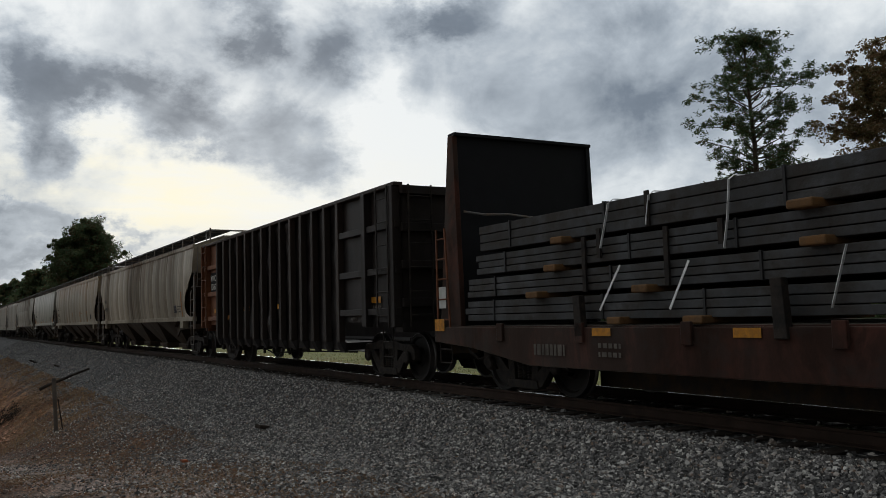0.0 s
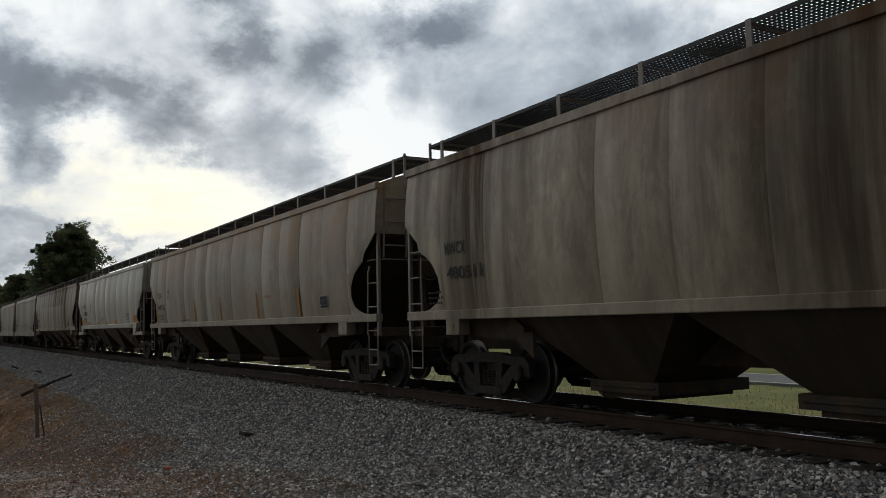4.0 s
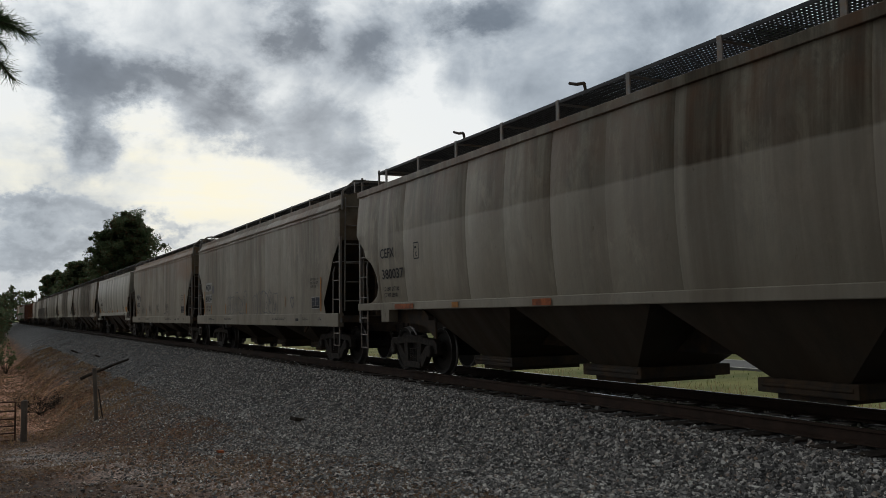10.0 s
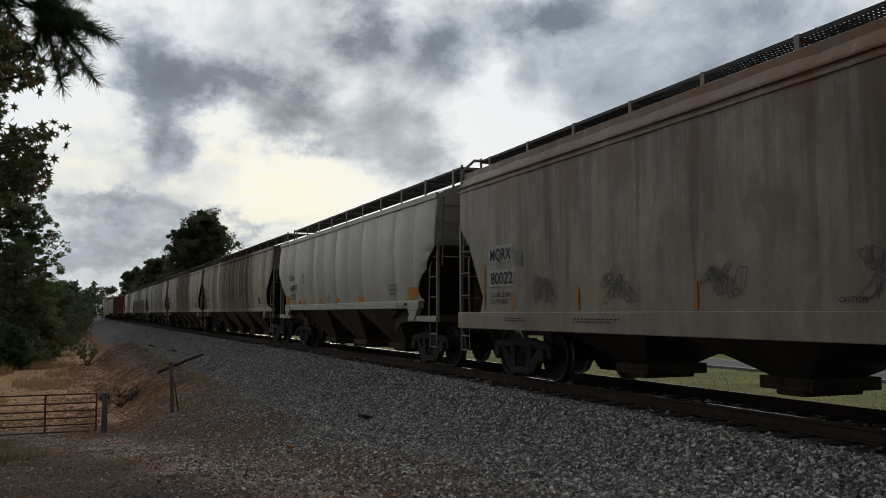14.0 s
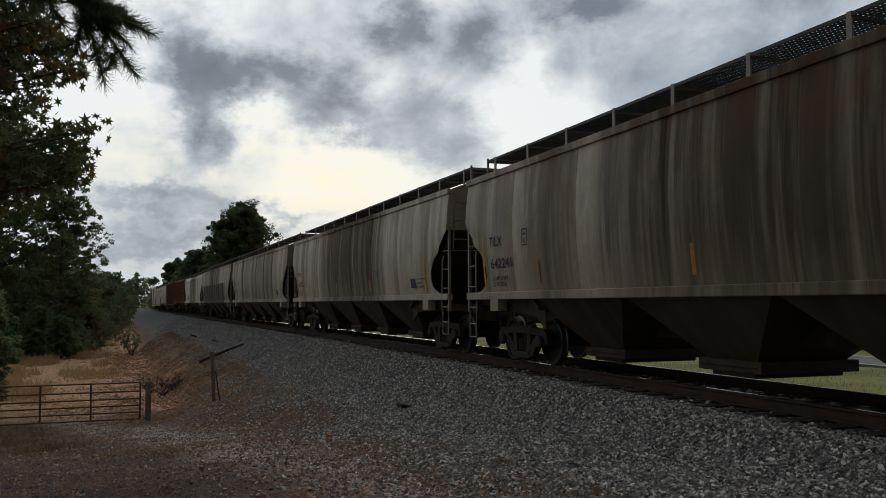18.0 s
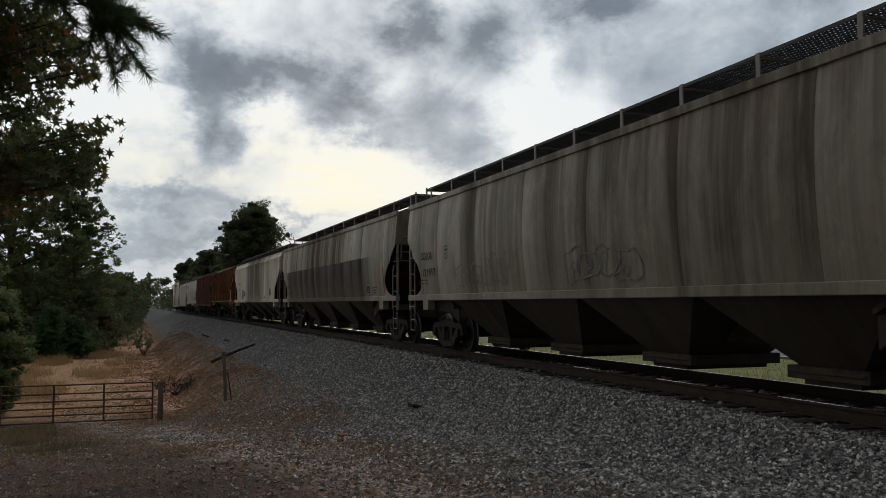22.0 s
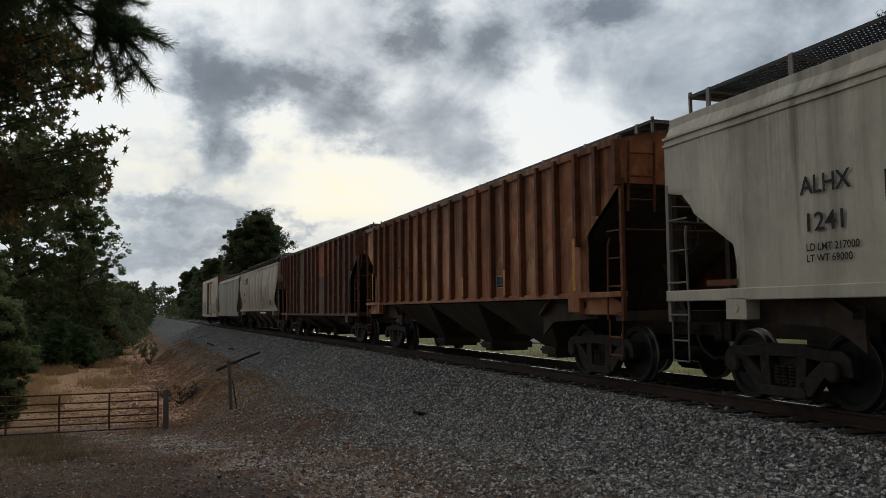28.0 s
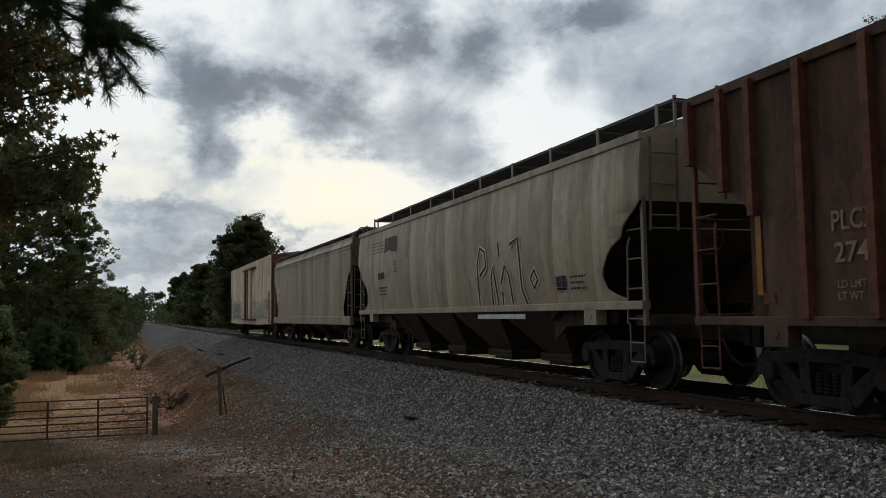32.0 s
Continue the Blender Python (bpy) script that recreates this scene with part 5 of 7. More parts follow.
def lumber_car():
    rust = car_paint("oxide_flat_car", (0.050, 0.022, 0.018), 0.6, 0.4, 31.0, (0.05, 0.03, 0.02), patch=0.5, rough=0.8, fade=(0.13, 0.042, 0.028), gloss=0.12)
    wood = material("weathered_grey_board", (0.092, 0.095, 0.098), 0.85, 0.0, 0.4, 1.5, 30.0, 0.4, (0.055, 0.047, 0.04))
    block = material("yellow_pine_block", (0.15, 0.085, 0.04), 0.75, 0.0, 0.3, 4.0, 40.0, 0.2, (0.22, 0.11, 0.04))
    strap = material("bright_steel_strap", (0.80, 0.80, 0.80), 0.45, 0.25, 0.15, 6.0, 40.0, 0.05)
    car = new("flat_car")
    tagged(car, "rust-brown bulkhead flat car with a tall dark end wall", "flat car", "cars of the freight train")
    L = 20.4
    m = JOINTS[0] - L / 2
    h = L / 2 - 0.55
    deck = 1.06
    part("deck", Geo().box(-1.5, 1.5, -h, h, deck - 0.12, deck), rust, car, bevel=0.01)
    part("side_sill", Geo().slab([(h, deck - 0.02), (h, 0.80), (h - 1.2, 0.72), (h - 2.8, 0.50), (-h + 2.8, 0.50), (-h + 1.2, 0.72), (-h, 0.80), (-h, deck - 0.02)], -1.56, -1.44), rust, car, bevel=0.015)
    part("side_sill", Geo().box(1.44, 1.56, -h, h, 0.55, deck - 0.02), rust, car)
    for s in (-1, 1):
        e = s * h
        for x, mt in ((-1.46, rust), (1.35, BLACK)):
            part("bulkhead_side", Geo().slab([(e - s * 0.05, deck), (e - s * 0.75, deck), (e - s * 0.62, 4.25), (e - s * 0.45, 4.25)], x, x + 0.09), mt, car, bevel=0.01)
        part("bulkhead_wall", Geo().box(-1.41, 1.41, min(e - s * 0.52, e - s * 0.58), max(e - s * 0.52, e - s * 0.58), deck, 4.24), BLACK, car)
        for z in (1.8, 2.5, 3.2, 3.9):
            part("wall_rib", Geo().box(-1.41, 1.41, min(e - s * 0.44, e - s * 0.52), max(e - s * 0.44, e - s * 0.52), z - 0.06, z + 0.06), rust, car)
        part("top_rail", Geo().box(-1.44, 1.44, min(e - s * 0.42, e - s * 0.66), max(e - s * 0.42, e - s * 0.66), 4.24, 4.3), BLACK, car, bevel=0.01)
        ladder(car, (((-1.53, e - s * 0.09, 1.0), (-1.53, e - s * 0.09, 2.7)), ((-1.53, e - s * 0.5, 1.0), (-1.53, e - s * 0.38, 2.7))), 5, RIB_ORANGE, "side_ladder")
        stirrup(car, e - s * 0.1, e - s * 0.5, -1.5, 0.45, 0.9, IRON)
        coupler(car, s * L / 2 - s * 0.02, s)
        truck(car, e - s * 1.9)
    part("centre_sill", Geo().box(-0.45, 0.45, -h + 3.0, h - 3.0, 0.16, 1.0), DARK, car)
    part("chain", Geo().path([(-1.3, h - 0.66, 2.96), (-0.9, h - 0.68, 2.92), (-0.4, h - 0.68, 2.94), (0.1, h - 0.68, 2.9)], 0.02, 6), GALV, car)
    sd = lambda z: 1.56
    decal("notice", h - 0.1, h - 0.36, 1.36, 1.72, lambda z: 1.505, PLATE, car)
    for i in range(3):
        decal("small_writing", h - 0.13, h - 0.33, 1.42 + i * 0.1, 1.46 + i * 0.1, lambda z: 1.505, INK, car, 0.009)
    decal("reflector", h - 0.05, h - 0.38, 0.98, 1.18, sd, AMBER, car)
    for y in (5.40, 3.10, 0.7, -1.8):
        decal("reflector", y, y - 0.36, 0.93, 1.03, sd, AMBER, car)
    bars(car, sd, 6.69, 0.66, 1, OLDWHITE, 1.05, high=0.15)
    bars(car, sd, 5.28, 0.78, 2, OLDWHITE, 0.6, 0.11, 0.06)
    for y in np.arange(-h + 2.0, h - 1.0, 1.9):
        part("stake_pocket", Geo().box(-1.60, -1.55, y - 0.08, y + 0.08, 0.84, 1.10), rust, car, bevel=0.01)
    for y, z1 in ((5.66, 1.45), (2.50, 1.52), (-0.9, 1.5), (-4.2, 1.5)):
        part("stake", Geo().slab([(y - 0.09, 0.92), (y + 0.07, 0.92), (y + 0.09, z1), (y - 0.05, z1)], -1.60, -1.50), IRON, car, bevel=0.01)
    CARS.append((car, m))
    # the load rides on the car: bundles of boards in four tiers
    rng = random.Random(5)
    tier_z = deck + 0.08
    for tier in range(4):
        th = (0.32, 0.30, 0.31, 0.40)[tier]
        ends = [h - (0.8, 0.85, 1.15, 1.3)[tier], h - 9.4 - 0.1 * tier, -h + 0.9]
        for b in range(2):
            y1, y0 = ends[b] - (0.06 if b else 0), ends[b + 1]
            bundle = new("lumber_bundle")
            tagged(bundle, "grey weathered boards strapped in a long bundle", "lumber", "bundles of boards on the flat car")
            for c in range(3):
                zc = tier_z + c * th / 3
                part("board", Geo().box(-1.40 - rng.uniform(0, 0.02), -1.05, y0 + rng.uniform(0, 0.1), y1 - rng.uniform(0, 0.12), zc, zc + th / 3 - 0.012), wood, bundle, bevel=0.008)
                for q in range(3):
                    x0 = -1.04 + q * 0.82
                    part("board", Geo().box(x0, x0 + 0.80, y0 + rng.uniform(0, 0.1), y1 - rng.uniform(0, 0.12), zc, zc + th / 3 - 0.012), wood, bundle)
            for y in (y0 + 0.7, y0 + 3.0 + rng.uniform(-0.5, 0.5), y1 - 3.2 + rng.uniform(-0.5, 0.5), y1 - 0.9):
                part("band", Geo().box(-1.428, 1.43, y - 0.016, y + 0.016, tier_z - 0.004, tier_z + th + 0.004), GRATE, bundle)
            CARS.append((bundle, m))
        for y in ((5.0, 3.67, -1.2, -5.5), (6.7, 4.5, -2.0, -6.0), (6.3, 2.1, -3.0, -6.6), (6.1, 2.2, -2.4, -6.2))[tier]:
            k = part("dunnage_block", Geo().box(-1.52 - rng.uniform(0, 0.06), 1.4, y - 0.14, y + 0.14 + rng.uniform(-0.03, 0.03), tier_z - 0.068, tier_z + 0.025), block, None, bevel=0.02)
            tagged(k, "yellow pine spacer block between the bundles", "wood block", "spacer blocks of the lumber load")
            CARS.append((k, m))
        tier_z += th + 0.055
    for pts in (((-1.455, 5.37, 1.25), (-1.455, 4.95, 1.80)), ((-1.455, 4.12, 1.24), (-1.455, 3.79, 1.78)), ((-1.455, 2.01, 1.21), (-1.455, 1.82, 1.79)), ((-1.455, -1.6, 1.2), (-1.455, -1.9, 1.8)),
                ((-1.455, 5.31, 2.04), (-1.455, 5.20, 2.35), (-1.44, 5.14, 2.60), (-1.38, 5.11, 2.648), (0.2, 4.75, 2.65), (1.40, 4.5, 2.645)),
                ((-1.455, 4.45, 2.25), (-1.44, 4.40, 2.60), (-1.38, 4.38, 2.648), (0.2, 4.10, 2.65), (1.40, 3.9, 2.645)),
                ((-1.455, 3.27, 1.87), (-1.455, 3.2, 2.2), (-1.44, 3.17, 2.60), (-1.38, 3.15, 2.648), (0.2, 2.9, 2.65), (1.40, 2.7, 2.645))):
        g = Geo()
        for a, b in zip(pts, pts[1:]):
            g.bar(a, b, 0.008 if abs(a[0] - b[0]) < 0.02 else 0.03, 0.03 if abs(a[0] - b[0]) < 0.02 else 0.008)
        k = part("tie_strap", g, strap, None)
        tagged(k, "bright steel strap over the lumber load", "strap", "straps of the lumber load")
        CARS.append((k, m))
    for y, z0, z1 in ((5.67, 1.50, 2.22), (4.15, 1.52, 2.20), (3.32, 1.92, 2.20), (5.36, 1.92, 2.30), (0.95, 1.45, 2.25), (4.44, 2.24, 2.66)):
        k = part("dark_band", Geo().box(-1.452, -1.425, y - 0.035, y + 0.035, z0, z1), IRON, None)
        tagged(k, "dark steel band round a bundle of boards", "strap", "bands of the lumber load")
        CARS.append((k, m))


lumber_car()


def box_car():
    L, m = span(17)
    cream = car_paint("peeling_cream", (0.80, 0.73, 0.60), 0.05, 0.08, 41.0, (0.28, 0.13, 0.06), top=0.9, wash=(2.1, -7.5, 3.0, 0.4, (0.42, 0.52, 0.58)), lift=1.0)
    rust = car_paint("rust_boxcar_end", (0.27, 0.12, 0.07), 0.4, 0.4, 42.0)
    car = new("box_car")
    tagged(car, "cream box car with peeling paint and pale blue sprayed letters", "box car", "cars of the freight train")
    h = (L - 1.3) / 2
    side = lambda z: 1.53
    n = 12
    for i in range(n):
        a, b = -h + 2 * h * i / n, -h + 2 * h * (i + 1) / n
        part("side_sheet", Geo().sheet([[(-1.50, a, z), (-1.53, a + 0.05, z), (-1.53, b - 0.05, z), (-1.50, b, z)] for z in (0.82, 2.2, 3.3, 4.55)]), cream, car, fix=False)
    part("far_side", Geo().box(1.46, 1.53, -h, h, 0.85, 4.55), rust, car)
    part("roof", Geo().add([(-1.53, -h, 4.55), (0, -h, 4.75), (1.53, -h, 4.55), (-1.53, h, 4.55), (0, h, 4.75), (1.53, h, 4.55)], [(0, 1, 4, 3), (1, 2, 5, 4), (0, 2, 1), (3, 4, 5)]), GALV, car)
    for s in (-1, 1):
        e = s * h
        part("end_wall", Geo().box(-1.5, 1.5, min(e, e - s * 0.06), max(e, e - s * 0.06), 0.85, 4.57), rust, car)
        for z in np.arange(1.4, 4.2, 0.36):
            part("end_rib", Geo().box(-1.4, 1.4, min(e, e + s * 0.06), max(e, e + s * 0.06), z - 0.07, z + 0.07), rust, car, bevel=0.03)
        ladder(car, (((-1.57, e - s * 0.08, 0.9), (-1.57, e - s * 0.08, 2.6)), ((-1.57, e - s * 0.5, 0.9), (-1.57, e - s * 0.5, 2.6))), 5, RIB_ORANGE, "side_ladder")
        coupler(car, s * L / 2 - s * 0.02, s)
        truck(car, e - s * 1.8)
    part("side_sill", Geo().slab([(-h, 0.98), (h, 0.98), (h, 0.86), (h - 3.5, 0.78), (-h + 3.5, 0.78), (-h, 0.86)], -1.56, -1.44), cream, car)
    part("underframe", Geo().box(-0.4, 0.4, -h + 0.5, h - 0.5, 0.6, 1.0), DARK, car)
    door = part("door", Geo().box(-1.62, -1.54, -1.6, 1.5, 1.1, 4.1), cream, car, bevel=0.01)
    for y in (-0.5, 0.1, 0.6):
        part("door_rod", Geo().rod((-1.65, y, 1.1), (-1.65, y, 4.15), 0.035, 8), RIB_ORANGE, door)
    part("door_rail", Geo().box(-1.68, -1.53, -3.4, 1.8, 4.12, 4.2).box(-1.68, -1.53, -3.4, 1.8, 1.02, 1.1), RIB_ORANGE, car)
    sprayed_letters(car, side, h - 1.0, 1.2, 5, 1.0, 1.0, 15, SKYBLUE, 0.05)
    for q in range(7):
        scrawl(car, side, [(-h + 1.2 + q * 0.85 + 0.35 * math.cos(a * 1.6 + q), 1.65 + 0.5 * math.sin(a + q * 0.7)) for a in np.linspace(0, 5, 12)], SCRAWL, 0.04)
    part("end_light", Geo().box(-0.1, 0.1, h + 0.02, h + 0.2, 1.1, 1.5), AMBER, car, bevel=0.01)
    CARS.append((car, m))


box_car()


# ---- ground ----
def ground_z(x, y):
    """Height of the ground: the bank of the line, the ramp where the viewer stands, the field beyond."""
    d = line_x(y) - x
    if d < 0:
        e = -d
        z = float(np.interp(e, [0, 1.75, 2.0, 3.4, 7, 12, 22, 30, 60, 400, 1500], [-0.2, -0.2, -0.28, -0.85, -1.25, -0.98, -0.96, -0.75, -0.3, 1.0, 1.5]))
        return z
    near = float(np.interp(d, [0, 1.75, 1.95, 3.0, 6.4, 9.0, 400], [-0.2, -0.2, -0.27, -0.74, -1.58, -2.5, -300]))
    far = float(np.interp(d, [0, 1.75, 1.95, 3.0, 5.0, 5.7, 7.0, 400], [-0.2, -0.2, -0.27, -0.74, -1.52, -1.85, -2.95, -300]))
    f = min(1.0, max(0.0, (y - 24.0) / 10.0))
    bank = near + (far - near) * f
    base = float(np.interp(y, [-300, -2, 2, 8, 12, 20, 27, 30, 34, 45, 80, 1500], [-0.6, -0.38, -0.38, -0.52, -0.80, -1.62, -2.38, -2.62, -2.78, -2.9, -2.9, -1.5]))
    k = 0.25
    z = max(bank, base) + 0.25 * k * max(0.0, k - abs(bank - base)) / k
    return z


def rough_z(x, y):
    d = abs(line_x(y) - x)
    amp = 0.0 if d < 1.9 else min(1.0, (d - 1.9) * 0.6)
    n = noise.noise(Vector((x * 0.55, y * 0.55, 0))) * 0.09 + noise.noise(Vector((x * 1.9, y * 1.9, 4))) * 0.035 + noise.noise(Vector((x * 5, y * 5, 8))) * 0.012
    return ground_z(x, y) + n * amp


def ground_material():
    m = bpy.data.materials.new("ballast_dirt_and_grass")
    m.use_nodes = True
    k = Nodes(m.node_tree)
    bsdf = k.n["Principled BSDF"]
    co = k.n.new("ShaderNodeTexCoord").outputs["Object"]
    sep = k.node("ShaderNodeSeparateXYZ", Vector=co)
    x, y = sep.outputs[0], sep.outputs[1]
    yy = k.math("SUBTRACT", k.math("MINIMUM", y, STRAIGHT_Y), BEND_Y)
    past = k.math("MULTIPLY", k.math("MAXIMUM", k.math("SUBTRACT", y, STRAIGHT_Y), 0.0), 2 * BEND * (STRAIGHT_Y - BEND_Y))
    d = k.math("SUBTRACT", k.math("SUBTRACT", k.math("SUBTRACT", LINE_X, k.math("MULTIPLY", k.math("MULTIPLY", yy, yy), BEND)), past), x)
    n1 = k.noise(co, 0.7, 5.0, 0.6)
    n2 = k.noise(co, 4.0, 6.0, 0.65)
    n3 = k.noise(co, 24.0, 5.0, 0.7)
    cells = k.n.new("ShaderNodeTexVoronoi")
    cells.inputs["Scale"].default_value = 17.0
    k.put(cells.inputs["Vector"], co)
    stone = k.mix(cells.outputs["Color"], (0.06, 0.06, 0.063), (0.30, 0.30, 0.31))
    sm = k.node("ShaderNodeSeparateColor", Color=cells.outputs["Color"])
    stone = k.mix(sm.outputs[0], (0.07, 0.07, 0.074), (0.27, 0.265, 0.26))
    gap = k.ramp(cells.outputs["Distance"], (0.25, 1.0), (0.75, 0.15))
    stone = k.mix(1.0, stone, gap, "MULTIPLY")
    dirt = k.mix(k.ramp(n2, (0.35, 0.0), (0.68, 1.0)), (0.013, 0.009, 0.007), (0.085, 0.053, 0.036))
    litter = k.mix(k.ramp(n3, (0.45, 0.0), (0.60, 1.0)), dirt, (0.19, 0.105, 0.055))
    soil = k.mix(k.ramp(n1, (0.42, 0.0), (0.60, 1.0)), dirt, litter)
    # dark leaf mould left of the lane, with the trees' shade painted in
    mould_and_shade = k.math("MULTIPLY", k.ramp(k.math("ADD", k.math("MULTIPLY", k.math("ADD", x, k.math("MULTIPLY", k.math("SUBTRACT", y, 24.0), 0.2)), 0.1), 0.5), (0.28, 1.0), (0.40, 0.0)), k.ramp(n2, (0.30, 0.5), (0.6, 1.0)))
    soil = k.mix(k.math("MULTIPLY", mould_and_shade, 0.8), soil, (0.020, 0.014, 0.010))
    # golden litter on the upper bank
    gold = k.mix(k.ramp(n3, (0.34, 0.0), (0.62, 1.0)), (0.065, 0.038, 0.020), (0.36, 0.22, 0.11))
    on_bank = k.math("MULTIPLY", k.ramp(k.math("MULTIPLY", d, 0.1), (0.40, 0.0), (0.50, 1.0), (0.62, 1.0), (0.74, 0.0)), k.ramp(k.noise(co, 0.9, 4.0, 0.6), (0.42, 0.0), (0.58, 1.0)))
    far_bank = k.ramp(k.math("MULTIPLY", y, 0.0125), (0.30, 0.4), (0.46, 0.9))
    soil = k.mix(k.math("MULTIPLY", on_bank, far_bank), soil, gold)
    # the lane of crushed stone up from the gate
    lane = k.math("ABSOLUTE", k.math("SUBTRACT", x, k.math("ADD", -1.75, k.math("MULTIPLY", k.math("MAXIMUM", k.math("SUBTRACT", 30.0, y), 0.0), 0.205))))
    lane = k.ramp(k.math("ADD", k.math("MULTIPLY", lane, 0.30), k.math("MULTIPLY", k.math("SUBTRACT", n2, 0.5), 0.55)), (0.10, 1.0), (0.40, 0.0))
    pale = k.mix(k.ramp(n3, (0.3, 0.0), (0.7, 1.0)), (0.095, 0.092, 0.090), (0.32, 0.315, 0.31))
    near = k.ramp(k.math("MULTIPLY", y, 0.0125), (0.60, 1.0), (0.85, 0.0))
    soil = k.mix(k.math("MULTIPLY", k.math("MULTIPLY", lane, near), 0.9), soil, pale)
    # the clearing behind the gate: pinkish sand, then straw towards the woods
    behind = k.ramp(k.math("ADD", k.math("MULTIPLY", y, 0.0125), k.math("MULTIPLY", k.math("SUBTRACT", n1, 0.5), 0.05)), (0.385, 0.0), (0.43, 1.0))
    flat = k.ramp(k.math("ADD", k.math("MULTIPLY", d, 0.1), k.math("MULTIPLY", k.math("SUBTRACT", n2, 0.5), 0.16)), (0.62, 0.0), (0.72, 1.0))
    sand = k.mix(k.ramp(n2, (0.36, 0.0), (0.62, 1.0)), (0.15, 0.088, 0.062), (0.52, 0.36, 0.265))
    sand = k.mix(k.math("MULTIPLY", k.ramp(n3, (0.5, 0.0), (0.6, 1.0)), 0.5), sand, (0.10, 0.05, 0.03))
    straw = k.mix(k.ramp(n3, (0.3, 0.0), (0.7, 1.0)), (0.12, 0.075, 0.04), (0.42, 0.30, 0.17))
    west = k.ramp(k.math("ADD", k.math("MULTIPLY", d, 0.1), k.math("MULTIPLY", k.math("SUBTRACT", n1, 0.5), 0.5)), (0.85, 0.0), (1.05, 1.0))
    soil = k.mix(k.math("MULTIPLY", behind, flat), soil, k.mix(west, sand, straw))
    peb = k.n.new("ShaderNodeTexVoronoi")
    peb.inputs["Scale"].default_value = 34.0
    k.put(peb.inputs["Vector"], co)
    speck = k.ramp(k.node("ShaderNodeSeparateColor", Color=peb.outputs["Color"]).outputs[1], (0.0, 0.45), (0.55, 1.0), (0.85, 1.5), (1.0, 2.6))
    soil = k.mix(1.0, soil, speck, "MULTIPLY")
    soil = k.mix(1.0, soil, (1.22, 0.98, 0.86), "MULTIPLY")
    edge = k.math("ADD", d, k.math("MULTIPLY", k.math("SUBTRACT", n2, 0.5), 2.2))
    edge = k.math("ADD", edge, k.math("MULTIPLY", k.math("SUBTRACT", n1, 0.5), 1.5))
    reach = k.math("ADD", 4.75, k.math("MULTIPLY", k.math("SUBTRACT", y, 24.0), 0.03, clamp=True))
    left = k.ramp(k.math("ADD", k.math("MULTIPLY", k.math("SUBTRACT", edge, reach), 0.35), 0.5), (0.35, 0.0), (0.65, 1.0))
    col = k.mix(left, stone, soil)
    grass = k.mix(k.ramp(n1, (0.35, 0.0), (0.65, 1.0)), (0.075, 0.11, 0.028), (0.20, 0.21, 0.065))
    grass = k.mix(k.math("MULTIPLY", n3, 0.5), grass, (0.30, 0.25, 0.11))
    right = k.ramp(k.math("ADD", k.math("MULTIPLY", d, 0.2), 1.2), (0.40, 1.0), (0.56, 0.0))
    col = k.mix(right, col, grass)
    k.put(bsdf.inputs["Base Color"], col)
    bsdf.inputs["Roughness"].default_value = 0.92
    bsdf.inputs["Specular IOR Level"].default_value = 0.2
    hgt = k.math("ADD", k.math("MULTIPLY", cells.outputs["Distance"], k.math("SUBTRACT", 0.0, k.math("SUBTRACT", 1.0, left))), k.math("MULTIPLY", n3, 0.8))
    bp = k.node("ShaderNodeBump", Strength=0.7, Distance=0.04, Height=hgt)
    k.l.new(bp.outputs[0], bsdf.inputs["Normal"])
    return m


def steps(*runs):
    out = []
    for a, b, s in runs:
        out += list(np.arange(a, b, s))
    return out + [runs[-1][1]]


def ground():
    xs = steps((-1500, -300, 300), (-300, -60, 40), (-60, -16, 5), (-16, -4, 0.8), (-4, 7.2, 0.22), (7.2, 13, 0.45), (13, 40, 3), (40, 200, 20), (200, 1800, 400))
    ys = steps((-900, -100, 200), (-100, -20, 20), (-20, 0, 3), (0, 30, 0.25), (30, 70, 0.9), (70, 160, 5), (160, 400, 30), (400, 2600, 400))
    g = Geo()
    w = len(xs)
    vs = [(x, y, rough_z(x, y)) for y in ys for x in xs]
    fs = [(j * w + i, j * w + i + 1, (j + 1) * w + i + 1, (j + 1) * w + i) for j in range(len(ys) - 1) for i in range(w - 1)]
    g.add(vs, fs)
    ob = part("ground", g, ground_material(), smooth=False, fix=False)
    ob.data.shade_smooth()
    tagged(ob, "ballast bank, brown leaf-strewn dirt and a mown field", "ground", kind="structure")


ground()


def fast_mesh(name, quads, mat):
    """A mesh from an array of four-cornered faces, n x 4 x 3."""
    n = len(quads)
    me = bpy.data.meshes.new(name)
    me.vertices.add(4 * n)
    me.vertices.foreach_set("co", np.ascontiguousarray(quads, dtype=np.float32).ravel())
    me.loops.add(4 * n)
    me.loops.foreach_set("vertex_index", np.arange(4 * n, dtype=np.int32))
    me.polygons.add(n)
    me.polygons.foreach_set("loop_start", np.arange(0, 4 * n, 4, dtype=np.int32))
    me.update(calc_edges=True)
    me.materials.append(mat)
    return me


def unit(v):
    return v / np.maximum(np.linalg.norm(v, axis=-1, keepdims=True), 1e-9)


def leaf_quads(rng, centres, size, flat=0.5, long=1.0, droop=0.0):
    """One leaf of diamond shape at each centre, turned at random."""
    n = len(centres)
    a = unit(rng.normal(size=(n, 3)) * np.array([1, 1, flat]))
    a[:, 2] -= droop
    a = unit(a)
    b = unit(np.cross(a, rng.normal(size=(n, 3))))
    s = (size * rng.uniform(0.6, 1.3, size=(n, 1)))
    return np.stack([centres - a * s * long, centres + b * s * 0.55, centres + a * s * long, centres - b * s * 0.55], axis=1)


